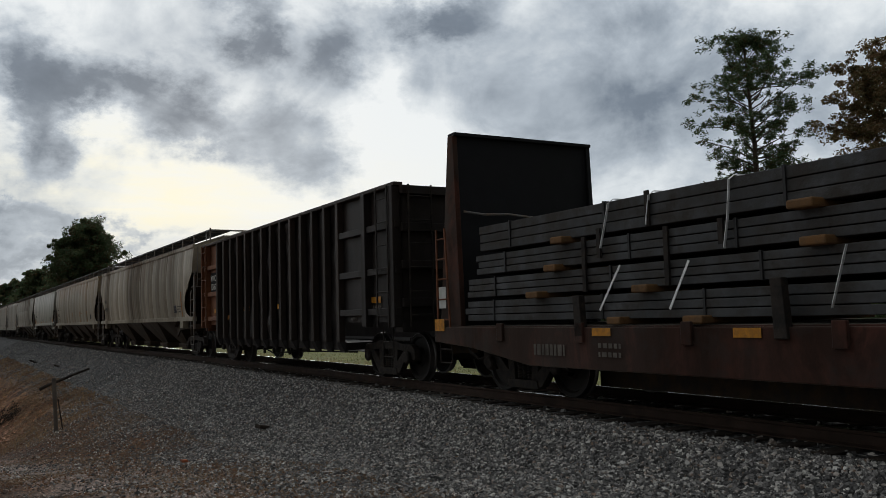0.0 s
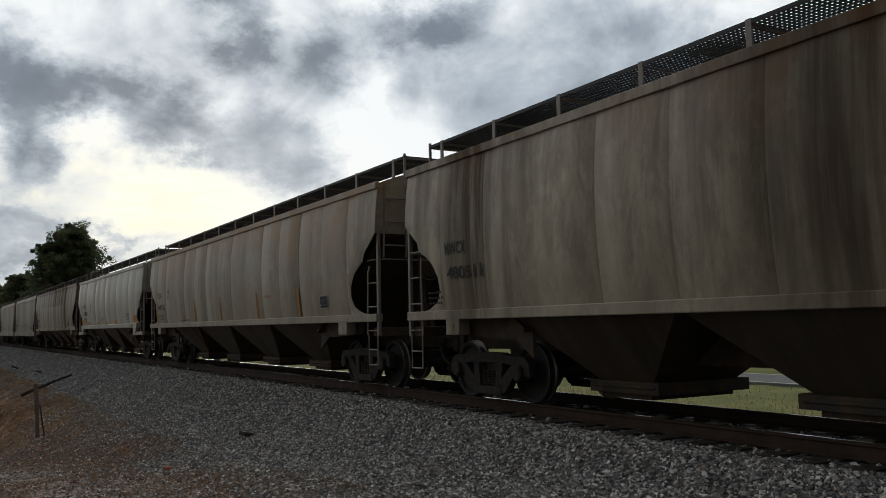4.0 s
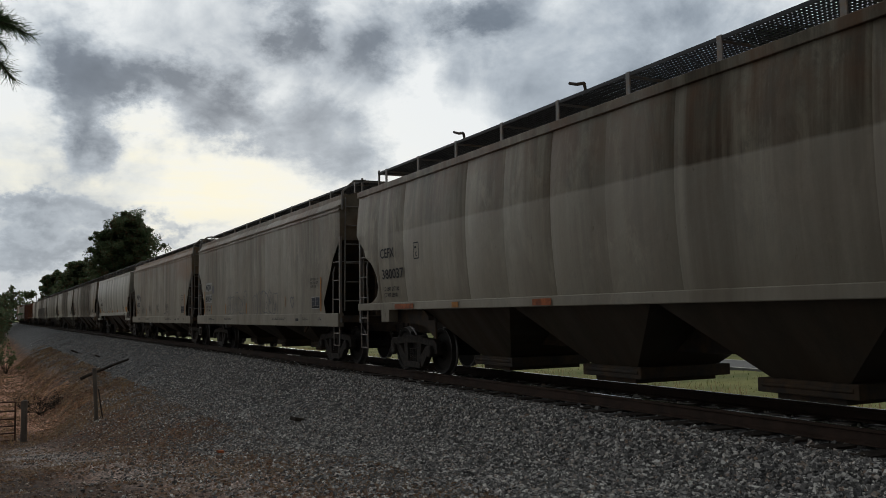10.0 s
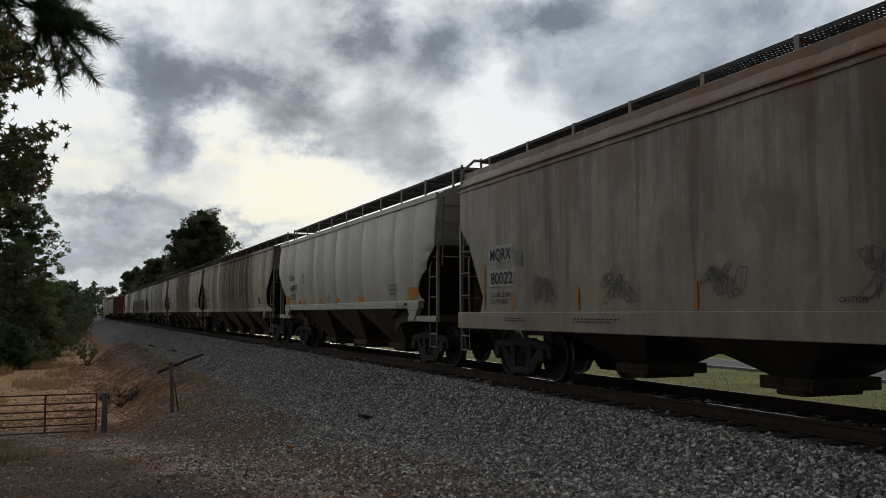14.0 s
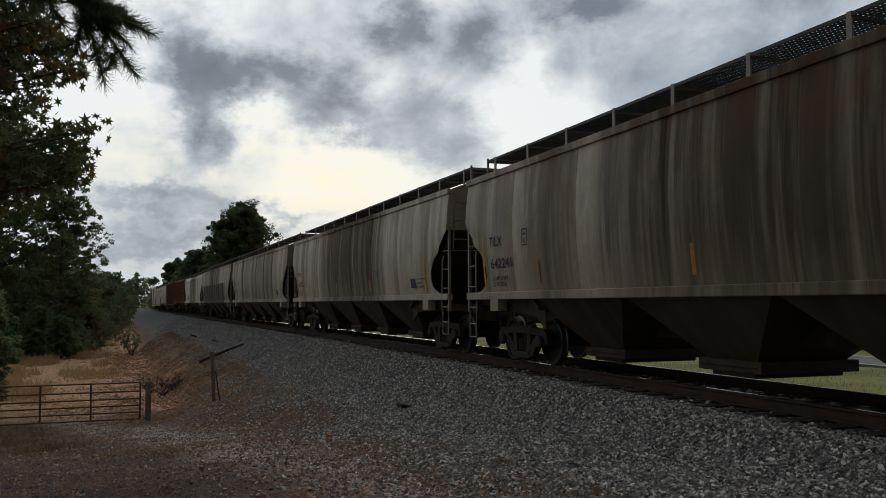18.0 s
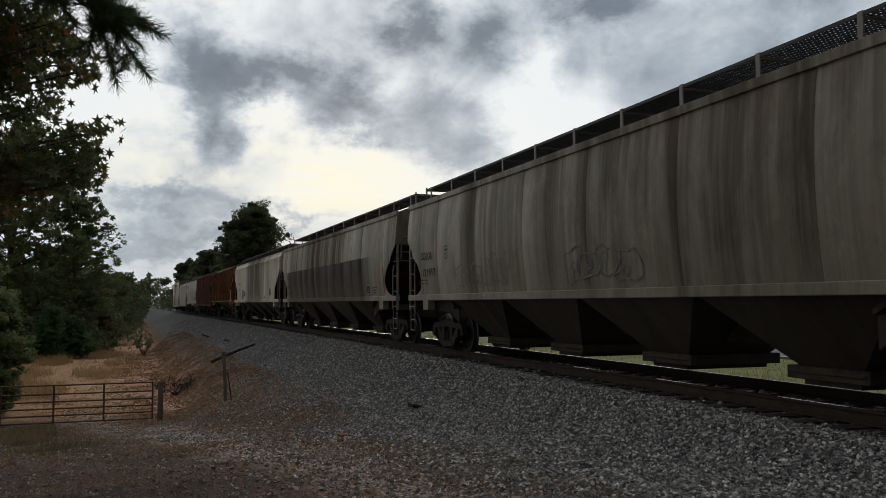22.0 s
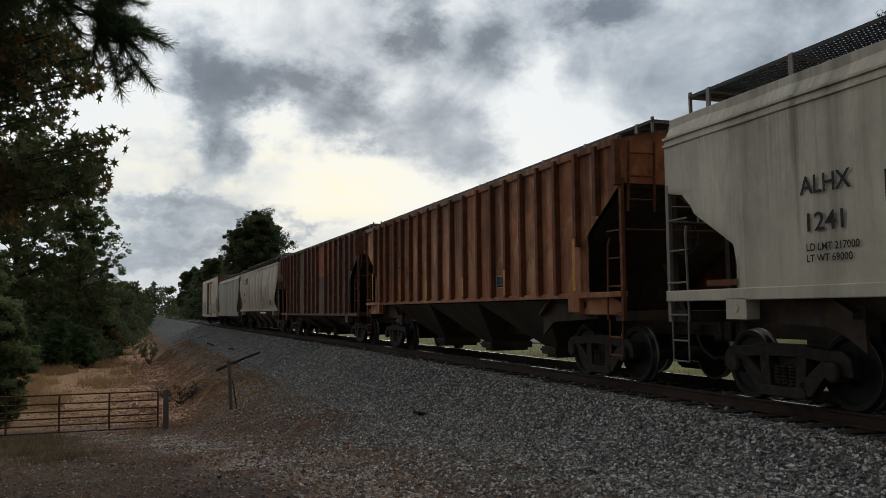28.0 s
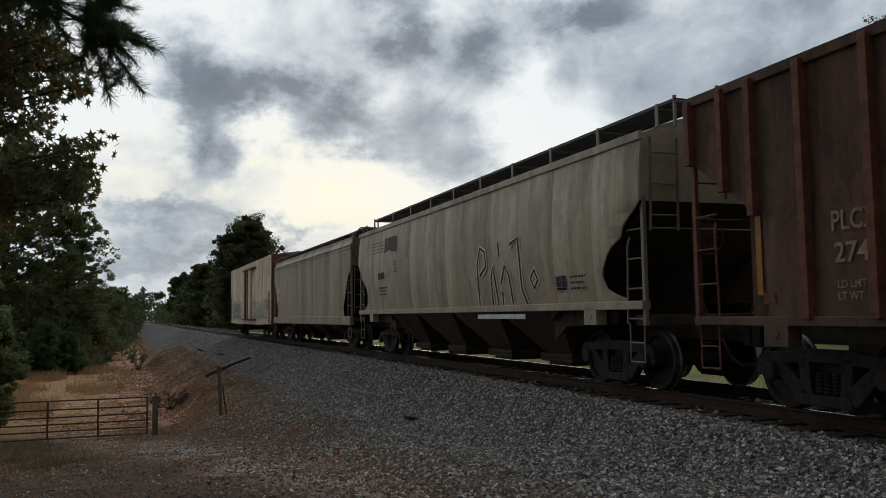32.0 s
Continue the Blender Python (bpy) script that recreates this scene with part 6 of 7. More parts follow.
def in_clumps(rng, clumps, per):
    """Points scattered inside clumps (x, y, z, rx, ry, rz), thicker near their skins."""
    c = np.repeat(np.array(clumps, dtype=float), per, axis=0)
    d = unit(rng.normal(size=(len(c), 3)))
    r = rng.uniform(0.25, 1.0, size=(len(c), 1)) ** 0.6
    return c[:, :3] + d * r * c[:, 3:]


BARK = material("grey_brown_bark", (0.10, 0.075, 0.055), 0.9, 0.0, 0.4, 3.0, 25.0, 0.6, (0.05, 0.04, 0.03))
PINE = leaf_material("pine_needles", (0.045, 0.078, 0.036), (0.095, 0.135, 0.055), (0.10, 0.075, 0.03), 0.08)
OAK = leaf_material("dark_green_leaves", (0.09, 0.145, 0.062), (0.19, 0.225, 0.10), (0.18, 0.13, 0.05), 0.06)
AUTUMN = leaf_material("turning_leaves", (0.11, 0.095, 0.045), (0.22, 0.165, 0.078), (0.17, 0.10, 0.05), 0.3)
SAPLING = leaf_material("young_pine_needles", (0.06, 0.12, 0.045), (0.11, 0.18, 0.07), (0.12, 0.12, 0.05), 0.1)
WOODS = leaf_material("far_woods_leaves", (0.07, 0.115, 0.058), (0.145, 0.18, 0.085), (0.12, 0.075, 0.04), 0.18)


def limb_path(rng, start, way, length, n=5, sag=0.0, wob=0.15):
    pts = [Vector(start)]
    d = Vector(way).normalized()
    for i in range(n):
        d = (d + Vector([rng.normal() * wob for _ in range(3)]) + Vector((0, 0, -sag))).normalized()
        pts.append(pts[-1] + d * length / n)
    return pts


def tapered(g, pts, r0, r1, n=7):
    """One unbroken tapering tube along the points."""
    pts = [Vector(p) for p in pts]
    m = len(pts) - 1
    vs, fs = [], []
    for i, p in enumerate(pts):
        d = (pts[min(i + 1, m)] - pts[max(i - 1, 0)]).normalized()
        a = d.cross(Vector((0.3, 0.9, 0.1)))
        if a.length < 0.15:
            a = d.cross(Vector((0, 0, 1)))
        a.normalize()
        b = d.cross(a)
        r = r0 + (r1 - r0) * i / m
        vs += [tuple(p + (a * math.cos(k * math.tau / n) + b * math.sin(k * math.tau / n)) * r) for k in range(n)]
    for i in range(m):
        fs += [(i * n + k, i * n + (k + 1) % n, (i + 1) * n + (k + 1) % n, (i + 1) * n + k) for k in range(n)]
    fs += [tuple(range(n))[::-1], tuple(m * n + k for k in range(n))]
    g.add(vs, fs)


def tree(name, label, x, y, high, bare, spread, leaf, seed, clump_n=46, per=90, size=0.16, shape="round", lean=0.0, base=None, flat=0.6, long=1.0, trunk_r=None, clump=1.0, even=False):
    """Trunk, limbs and a crown of many small leaves in clumps along the limbs."""
    rng = np.random.default_rng(seed)
    z0 = (ground_z(x, y) if base is None else base) - 0.1
    t = new(name)
    tagged(t, label, "tree")
    t.matrix_basis = pose(x, y, z0)
    g = Geo()
    trunk = limb_path(rng, (0, 0, 0), (lean, 0, 1), high * 0.94, 9, 0, 0.03)
    r = trunk_r or high * 0.017
    tapered(g, trunk, r, r * 0.22, 9)
    part("trunk", g, BARK, t, smooth=True)
    clumps = []
    limbs = Geo()
    for i in range(clump_n):
        f = bare + (1 - bare) * (i + rng.uniform(0, 1)) / clump_n
        k = min(f * 9, 8.99)
        p = trunk[int(k)].lerp(trunk[int(k) + 1], k - int(k))
        u = (f - bare) / (1 - bare)
        if shape == "round":
            w = spread * (0.35 + 0.65 * math.sin(math.pi * (0.12 + 0.80 * u)))
        elif shape == "pine":
            w = spread * (0.55 + 0.45 * math.sin(math.pi * (0.25 + 0.6 * u))) * (1.0 if u < 0.8 else (1.15 - u) * 2.2)
        else:
            w = spread * (1.02 - u * 0.9)
        if even:
            w = spread * math.sqrt(max(0.05, 1 - max(0.0, (u - 0.35) / 0.65) ** 2)) * (0.7 + 0.3 * min(1.0, u * 4))
        ang = i * 2.4 + rng.normal() * 0.5
        w *= rng.uniform(0.72, 1.0) if even else rng.uniform(0.45, 1.1)
        pts = limb_path(rng, p, (math.cos(ang), math.sin(ang), 0.12 if even else 0.25 + 0.5 * u), w, 4, 0.02, 0.2)
        tapered(limbs, pts, r * 0.28 * (1 - 0.6 * u), 0.012, 5)
        s = (0.13 * spread + 0.2) * clump
        if shape == "pine":
            for q, b in ((pts[-1], 1.0), (pts[-1], 0.8), (pts[-2], 0.85), (pts[-3], 0.6)):
                for _ in range(3):
                    c = q + Vector([rng.normal() * s * 0.85, rng.normal() * s * 0.85, rng.normal() * s * 0.36 + 0.1])
                    e = s * b * rng.uniform(0.26, 0.56)
                    clumps.append((*c, e * 1.2, e * 1.2, e * rng.uniform(0.45, 0.7)))
            continue
        for q, b in ((pts[-1], 1.0), (pts[-2], 0.9), (pts[2], 0.8)):
            for _ in range(3):
                c = q + Vector([rng.normal() * s * 0.62, rng.normal() * s * 0.62, rng.normal() * s * 0.4])
                e = s * b * rng.uniform(0.35, 0.85)
                clumps.append((*c, e * rng.uniform(0.7, 1.3), e * rng.uniform(0.7, 1.3), e * rng.uniform(0.5, 0.9)))
    part("branchwork", limbs, BARK, t, smooth=True)
    c = in_clumps(rng, clumps, max(12, per * 2 // 5))
    if shape == "pine":
        c = c + rng.normal(size=c.shape) * 0.09
    ob = new("crown", fast_mesh("crown", leaf_quads(rng, c, size, flat, long), leaf))
    ob.parent = t
    return t


def woods(name, label, pts, leaf, seed, per=260, size=0.45, bare=0.12):
    """A far stand of trees, too many to count."""
    rng = np.random.default_rng(seed)
    clumps, g = [], Geo()
    for x, y, high, wide in pts:
        z = ground_z(x, y)
        g.rod((x, y, z - 0.2), (x, y, z + high * 0.8), 0.02 * high, 5, 0.05)
        for i in range(9):
            u = rng.uniform(bare, 1.0)
            w = wide * (1.0 - 0.75 * max(0, u - 0.35))
            clumps.append((x + rng.normal() * w * 0.45, y + rng.normal() * w * 0.45, z + high * u * 0.94, w * rng.uniform(0.3, 0.55), w * rng.uniform(0.3, 0.55), w * rng.uniform(0.25, 0.45)))
    ob = new(name, fast_mesh(name, leaf_quads(rng, in_clumps(rng, clumps, per // 9), size, 0.7), leaf))
    tagged(ob, label, "woods", kind="stuff")
    tr = part("woods_trunks", g, BARK)
    tagged(tr, "thin bare trunks of the far woods", "woods", kind="stuff")


# ---- the line itself ----
RAIL = material("rusty_rail", (0.036, 0.023, 0.017), 0.8, 0.0, 0.35, 2.0, 40.0, 0.2, (0.06, 0.035, 0.025))
HEAD = material("worn_rail_head", (0.55, 0.54, 0.53), 0.2, 1.0, 0.15, 3.0, 40.0, 0.04)
TIE = material("tarred_tie", (0.026, 0.021, 0.018), 0.85, 0.0, 0.4, 2.0, 30.0, 0.4, (0.09, 0.07, 0.055))


def swept(outline, off, y0, y1, step):
    """A rail shape carried along the curve."""
    ys = steps((y0, y1, step))
    n = len(outline)
    vs, fs = [], []
    for y in ys:
        x = line_x(y) + off
        vs += [(x + a, y, b) for a, b in outline]
    for j in range(len(ys) - 1):
        fs += [(j * n + i, j * n + (i + 1) % n, (j + 1) * n + (i + 1) % n, (j + 1) * n + i) for i in range(n)]
    return Geo().add(vs, fs)


def railway():
    prof = [(-0.07, -0.17), (0.07, -0.17), (0.07, -0.155), (0.012, -0.135), (0.012, -0.045), (0.036, -0.035), (0.036, -0.004), (-0.036, -0.004), (-0.036, -0.035), (-0.012, -0.045), (-0.012, -0.135), (-0.07, -0.155)]
    for off in (-0.755, 0.755):
        r = part("rail", swept(prof, off, -120, 420, 3.0), RAIL)
        tagged(r, "rust-brown steel rail with a bright worn head", "rail", "rails of the line", "structure")
        h = part("rail_head", swept([(-0.031, -0.004), (0.031, -0.004), (0.026, 0.0), (-0.026, 0.0)], off, -120, 420, 3.0), HEAD, r)
    me = Geo().box(-1.3, 1.3, -0.115, 0.115, -0.345, -0.172).mesh("tie")
    finish(me, TIE, False)
    track = new("ties")
    tagged(track, "dark tarred wooden ties bedded in ballast", "railway ties", kind="structure")
    y, i = -12.0, 0
    rng = random.Random(3)
    while y < 130:
        t = new("tie", me)
        t.parent = track
        t.matrix_basis = pose(line_x(y) + rng.uniform(-0.03, 0.03), y, rng.uniform(-0.012, 0.006), 0, 0, line_turn(y) + rng.uniform(-1, 1))
        y += 0.53


railway()


def stones():
    """Loose ballast and gravel."""
    rng = np.random.default_rng(11)
    # a broken block: eight corners, twelve faces
    block = np.array([(x, y, z) for z in (-1, 1) for y in (-1, 1) for x in (-1, 1)], dtype=float) * 0.66
    tri = np.array([(0, 2, 3), (0, 3, 1), (4, 5, 7), (4, 7, 6), (0, 1, 5), (0, 5, 4), (2, 6, 7), (2, 7, 3), (0, 4, 6), (0, 6, 2), (1, 3, 7), (1, 7, 5)])
    mat = bpy.data.materials.new("crushed_grey_stone")
    mat.use_nodes = True
    k = Nodes(mat.node_tree)
    rnd = k.n.new("ShaderNodeNewGeometry").outputs["Random Per Island"]
    co = k.n.new("ShaderNodeTexCoord").outputs["Object"]
    col = k.ramp(rnd, (0.0, (0.032, 0.030, 0.029)), (0.42, (0.145, 0.138, 0.13)), (0.72, (0.34, 0.32, 0.30)), (0.88, (0.80, 0.77, 0.71)), (1.0, (0.27, 0.17, 0.11)))
    col = k.mix(k.math("MULTIPLY", k.noise(co, 30.0, 4.0, 0.6), 0.5), col, (0.08, 0.08, 0.08))
    b = k.n["Principled BSDF"]
    k.put(b.inputs["Base Color"], col)
    b.inputs["Roughness"].default_value = 0.75

    brown = mat.copy()
    brown.name = "brown_pebble"
    for nd in brown.node_tree.nodes:
        if nd.type == "VALTORGB":
            for el, c in zip(nd.color_ramp.elements, ((0.085, 0.055, 0.040), (0.15, 0.105, 0.078), (0.27, 0.20, 0.15), (0.66, 0.55, 0.45), (0.32, 0.17, 0.09))):
                el.color = (*c, 1)

    def lay(name, label, spots, lo, hi, mat=mat):
        n = len(spots)
        s = rng.uniform(lo, hi, size=(n, 1, 1)) * rng.uniform(0.38, 1.4, size=(n, 1, 3))
        v = block[None] * s * rng.uniform(0.5, 1.35, size=(n, 8, 3))
        q = unit(rng.normal(size=(n, 4)))
        w, x, y, z = q.T
        rot = np.stack([1 - 2 * (y * y + z * z), 2 * (x * y - z * w), 2 * (x * z + y * w), 2 * (x * y + z * w), 1 - 2 * (x * x + z * z), 2 * (y * z - x * w), 2 * (x * z - y * w), 2 * (y * z + x * w), 1 - 2 * (x * x + y * y)], axis=1).reshape(n, 3, 3)
        v = np.einsum("nij,nkj->nki", rot, v) + np.array(spots)[:, None]
        f = (tri[None] + (np.arange(n) * 8)[:, None, None]).reshape(-1)
        me = bpy.data.meshes.new(name)
        me.vertices.add(8 * n)
        me.vertices.foreach_set("co", v.astype(np.float32).ravel())
        me.loops.add(len(f))
        me.loops.foreach_set("vertex_index", f.astype(np.int32))
        me.polygons.add(len(f) // 3)
        me.polygons.foreach_set("loop_start", np.arange(0, len(f), 3, dtype=np.int32))
        me.update(calc_edges=True)
        me.shade_flat()
        me.materials.append(mat)
        tagged(new(name, me), label, "gravel", kind="stuff")

    spots = []
    for y0, y1, per, d0, d1 in ((3.5, 17, 1350, 1.2, 5.7), (17, 34, 620, 1.2, 5.7), (34, 62, 150, 1.2, 5.4), (62, 100, 50, 1.2, 5.2)):
        n = int((y1 - y0) * (d1 - d0) * per)
        ys, ds = rng.uniform(y0, y1, n), rng.uniform(d0, d1, n)
        keep = rng.uniform(size=n) < np.clip((d1 + 0.35 * np.sin(ys * 0.9) - ds) / 1.3, 0.05, 1)
        for y, d in zip(ys[keep], ds[keep]):
            x = line_x(y) - d
            spots.append((x, y, rough_z(x, y) + 0.004))
    n = 5200
    for y, d in zip(rng.uniform(6, 34, n), 5.3 + np.abs(rng.normal(size=n)) * 1.1):
        x = line_x(y) - d
        spots.append((x, y, rough_z(x, y) + 0.004))
    lay("ballast_stones", "loose crushed grey ballast stones", spots, 0.013, 0.030)
    spots = []
    grey = []
    n = 70000
    ys, xs = rng.uniform(4, 31, n), rng.uniform(-5, 4.8, n)
    for x, y, u in zip(xs, ys, rng.uniform(size=n)):
        if line_x(y) - x > 3.6:
            off = abs(x - (-1.75 + (30 - y) * 0.205))
            if off < 1.0 and u < 0.9 - 0.7 * off:
                grey.append((x, y, rough_z(x, y) + 0.002))
            elif u < 0.42:
                spots.append((x, y, rough_z(x, y) + 0.002))
    lay("lane_stone", "crushed grey stone worn into the lane", grey, 0.007, 0.02)
    for _ in range(9000):
        y, d = rng.uniform(4, 34), 3.6 + abs(rng.normal()) * 2.0
        spots.append((line_x(y) - d, y, rough_z(line_x(y) - d, y) + 0.003))
    lay("dirt_pebbles", "scattered brown pebbles on dirt", spots, 0.007, 0.022, brown)
    spots = []
    for _ in range(5000):
        y, d = rng.uniform(3.5, 40), rng.uniform(-1.6, 1.25)
        spots.append((line_x(y) - d, y, -0.205 + rng.uniform(-0.02, 0.015)))
    lay("crib_stones", "ballast stones between the ties", spots, 0.025, 0.045)


stones()

# ---- woods and trees ----
def star_leaves(rng, centres, size):
    """Five-fingered leaves: three crossed slivers in one plane."""
    n = len(centres)
    nrm = unit(rng.normal(size=(n, 3)) * np.array([1, 1, 0.8]))
    a = unit(np.cross(nrm, rng.normal(size=(n, 3))))
    b = np.cross(nrm, a)
    s = size * rng.uniform(0.7, 1.25, size=(n, 1))
    out = []
    for k in range(3):
        u = a * math.cos(k * math.pi / 3) + b * math.sin(k * math.pi / 3)
        v = np.cross(nrm, u)
        out.append(np.stack([centres - u * s, centres + v * s * 0.30, centres + u * s, centres - v * s * 0.30], axis=1))
    return np.concatenate(out)


def needle_tuft(rng, p, way, n, long):
    """Long needles that burst from the end of a twig."""
    d = unit(rng.normal(size=(n, 3)) * 0.55 + np.array(way)[None] * 0.75)
    side = unit(np.cross(d, rng.normal(size=(n, 3)))) * 0.0034
    p = np.array(p)[None] - np.array(way)[None] * rng.uniform(0, 0.22, size=(n, 1))
    L = long * rng.uniform(0.7, 1.1, size=(n, 1))
    return np.stack([p - side, p + side, p + d * L + side * 0.3, p + d * L - side * 0.3], axis=1)


tree("tall_pine", "tall old pine with a bare trunk and a broken flat crown", 45.8, 38.7, 21.3, 0.42, 4.3, PINE, 21, 66, 105, 0.06, "pine", 0.0, long=2.4, trunk_r=0.30, clump=0.85)
tree("turning_oak", "oak with thinning brown autumn leaves", 53.7, 32.7, 18.2, 0.25, 5.6, AUTUMN, 22, 130, 220, 0.10, clump=0.85)
tree("far_oak", "bushy tree top far behind the line", 74.0, 90.0, 15.5, 0.3, 4.0, OAK, 23, 40, 160, 0.26)
tree("lone_pine", "tall dark rounded pine beside the line", 15.3, 140.0, 18.8, 0.10, 5.4, WOODS, 24, 190, 260, 0.16, clump=1.35, even=True)
tree("lone_pine", "dark rounded tree beside the line", 13.0, 170.0, 12.8, 0.10, 5.2, WOODS, 27, 110, 200, 0.20, clump=1.2, even=True)
tree("line_tree", "dark spreading tree beside the line", 13.0, 208.0, 12.6, 0.1, 6.0, WOODS, 25, 100, 150, 0.36)
tree("line_tree", "dark spreading tree beside the line", 12.0, 250.0, 12.6, 0.1, 6.4, WOODS, 26, 90, 150, 0.42)
rng0 = np.random.default_rng(77)
far_y = [float(y) for y in rng0.uniform(150, 380, 90)]
woods("far_woods", "dark woods along the far end of the line", [(line_x(y) + float(q), y, float(h), 5.0) for y, q, h in zip(far_y, rng0.uniform(7, 26, 90), rng0.uniform(7.0, 10.5, 90))], WOODS, 31, 560, 0.42, 0.0)


def left_stand(n, a0, a1, y0, y1, h0, h1):
    out = []
    for _ in range(n):
        y = rng0.uniform(y0, y1)
        out.append((float(math.tan(radians(rng0.uniform(a0, a1))) * y), float(y), float(rng0.uniform(h0, h1)), 3.0))
    return out


woods("left_woods", "dense dark woods on the low side of the line", left_stand(44, -12, -3.6, 82, 130, 8.0, 12.0) + left_stand(30, -3.8, -1.6, 130, 210, 8.0, 11.0) + left_stand(22, -1.9, -0.35, 175, 260, 6.0, 10.0), WOODS, 32, 1000, 0.24)
woods("undergrowth", "dark green bushes and saplings along the clearing", left_stand(70, -12, -3.4, 72, 92, 2.2, 4.6) + left_stand(12, -3.2, -1.9, 92, 130, 1.8, 3.6), WOODS, 36, 700, 0.14)
woods("bank_bushes", "dark bushes at the foot of the bank far up the line", [(line_x(y) - q, y, hh, 1.8) for y, q, hh in ((104.0, 9.6, 3.2), (109.0, 8.8, 3.6), (114.0, 9.2, 4.2), (120.0, 8.4, 4.6), (126.0, 8.2, 5.4), (133.0, 7.8, 6.0), (141.0, 7.8, 6.6), (150.0, 7.4, 7.2))], WOODS, 37, 700, 0.16)
tree("feathery_tree", "loose small-leaved tree at the edge of the clearing", -5.6, 78.0, 13.6, 0.10, 4.2, OAK, 41, 90, 150, 0.10, clump=0.75)
tree("feathery_tree", "loose small-leaved tree at the edge of the clearing", -10.6, 76.0, 18.4, 0.12, 5.4, OAK, 42, 120, 190, 0.11, clump=0.8)
tree("feathery_tree", "small-leaved tree with some brown leaves beside the clearing", -4.6, 84.0, 5.2, 0.12, 2.0, AUTUMN, 43, 50, 120, 0.11)
for i, (x, y, h) in enumerate(((-6.9, 69.0, 4.0), (-5.2, 71.0, 3.2), (-8.4, 66.0, 4.4), (-3.9, 84.0, 3.4))):
    tree("pine_sapling", "young green pine at the edge of the clearing", x, y, h, 0.08, 1.25, SAPLING, 90 + i, 60, 130, 0.075, "cone", long=1.6)
far_y = [float(y) for y in rng0.uniform(190, 400, 90)]
woods("distant_woods", "hazy tree line at the end of the line", [(line_x(y) - float(q), y, float(h), 7.0) for y, q, h in zip(far_y, rng0.uniform(8, 60, 90), rng0.uniform(9, 13, 90))] + [(float(x), 440.0 + 6 * (i % 5), 15.0 + 1.5 * (i % 3), 8.0) for i, x in enumerate(np.linspace(-40, 40, 26))], WOODS, 33, 700, 0.6, 0.0)
woods("field_woods", "row of trees beyond the mown field", [(float(x), float(y), float(h), 4.0) for x, y, h in zip(rng0.uniform(36, 64, 280), rng0.uniform(-10, 190, 280), rng0.uniform(7.0, 9.0, 280))], WOODS, 34, 420, 0.36, 0.0)


def near_tree():
    """The tree that overhangs the lane: star-leaved boughs."""
    rng = np.random.default_rng(51)
    x, y = -3.4, 10.9
    t = new("sweetgum")
    tagged(t, "dark star-leaved tree with reddish tips overhanging the lane", "tree")
    z0 = ground_z(x, y) - 0.1
    g = Geo()
    trunk = limb_path(rng, (x, y, z0), (0.02, 0, 1), 8.5, 9, 0, 0.03)
    tapered(g, trunk, 0.16, 0.05, 9)
    part("trunk", g, BARK, t, smooth=True)
    limbs, spots = Geo(), []
    for i in range(280):
        el = rng.uniform(7.0, 26)
        edge = float(np.interp(el, [3, 6.5, 8.6, 9.6, 10.8, 11.8, 13.0, 14.0, 15.5, 17, 22], [-5.2, -4.6, -3.0, -3.9, -1.9, -3.7, -2.1, -3.2, -4.6, -5.4, -6.0]))
        az = rng.uniform(-20, edge - 1.2) if i % 3 else edge - 0.35 - abs(rng.normal()) * 0.8
        if el > 10 and noise.noise(Vector((az * 0.42, el * 0.42, 2.0))) < -0.12:
            continue
        d = 10.4 + rng.normal() * 0.6
        tip = Vector((d * math.sin(radians(az)), d * math.cos(radians(az)), 1.23 + d * math.tan(radians(el))))
        f = min(max((tip.z - z0 - 1.0) / 8.5, 0.1), 0.95) * 9
        p = trunk[int(f)].lerp(trunk[int(f) + 1], f - int(f))
        mid = p.lerp(tip, 0.55) + Vector((0, 0, 0.18))
        tapered(limbs, [p, mid, tip], 0.03, 0.006, 5)
        for q, n, r in ((tip, 26, 0.13), (mid.lerp(tip, 0.55), 28, 0.20), (mid, 18, 0.26)):
            c = np.array(q)[None] + np.clip(rng.normal(size=(n, 3)), -1.6, 1.6) * r * np.array([1, 1, 0.7])
            spots.append(c)
    part("branchwork", limbs, BARK, t, smooth=True)
    c = np.concatenate(spots)
    ob = new("foliage", fast_mesh("foliage", star_leaves(rng, c, 0.070), GUM))
    ob.parent = t


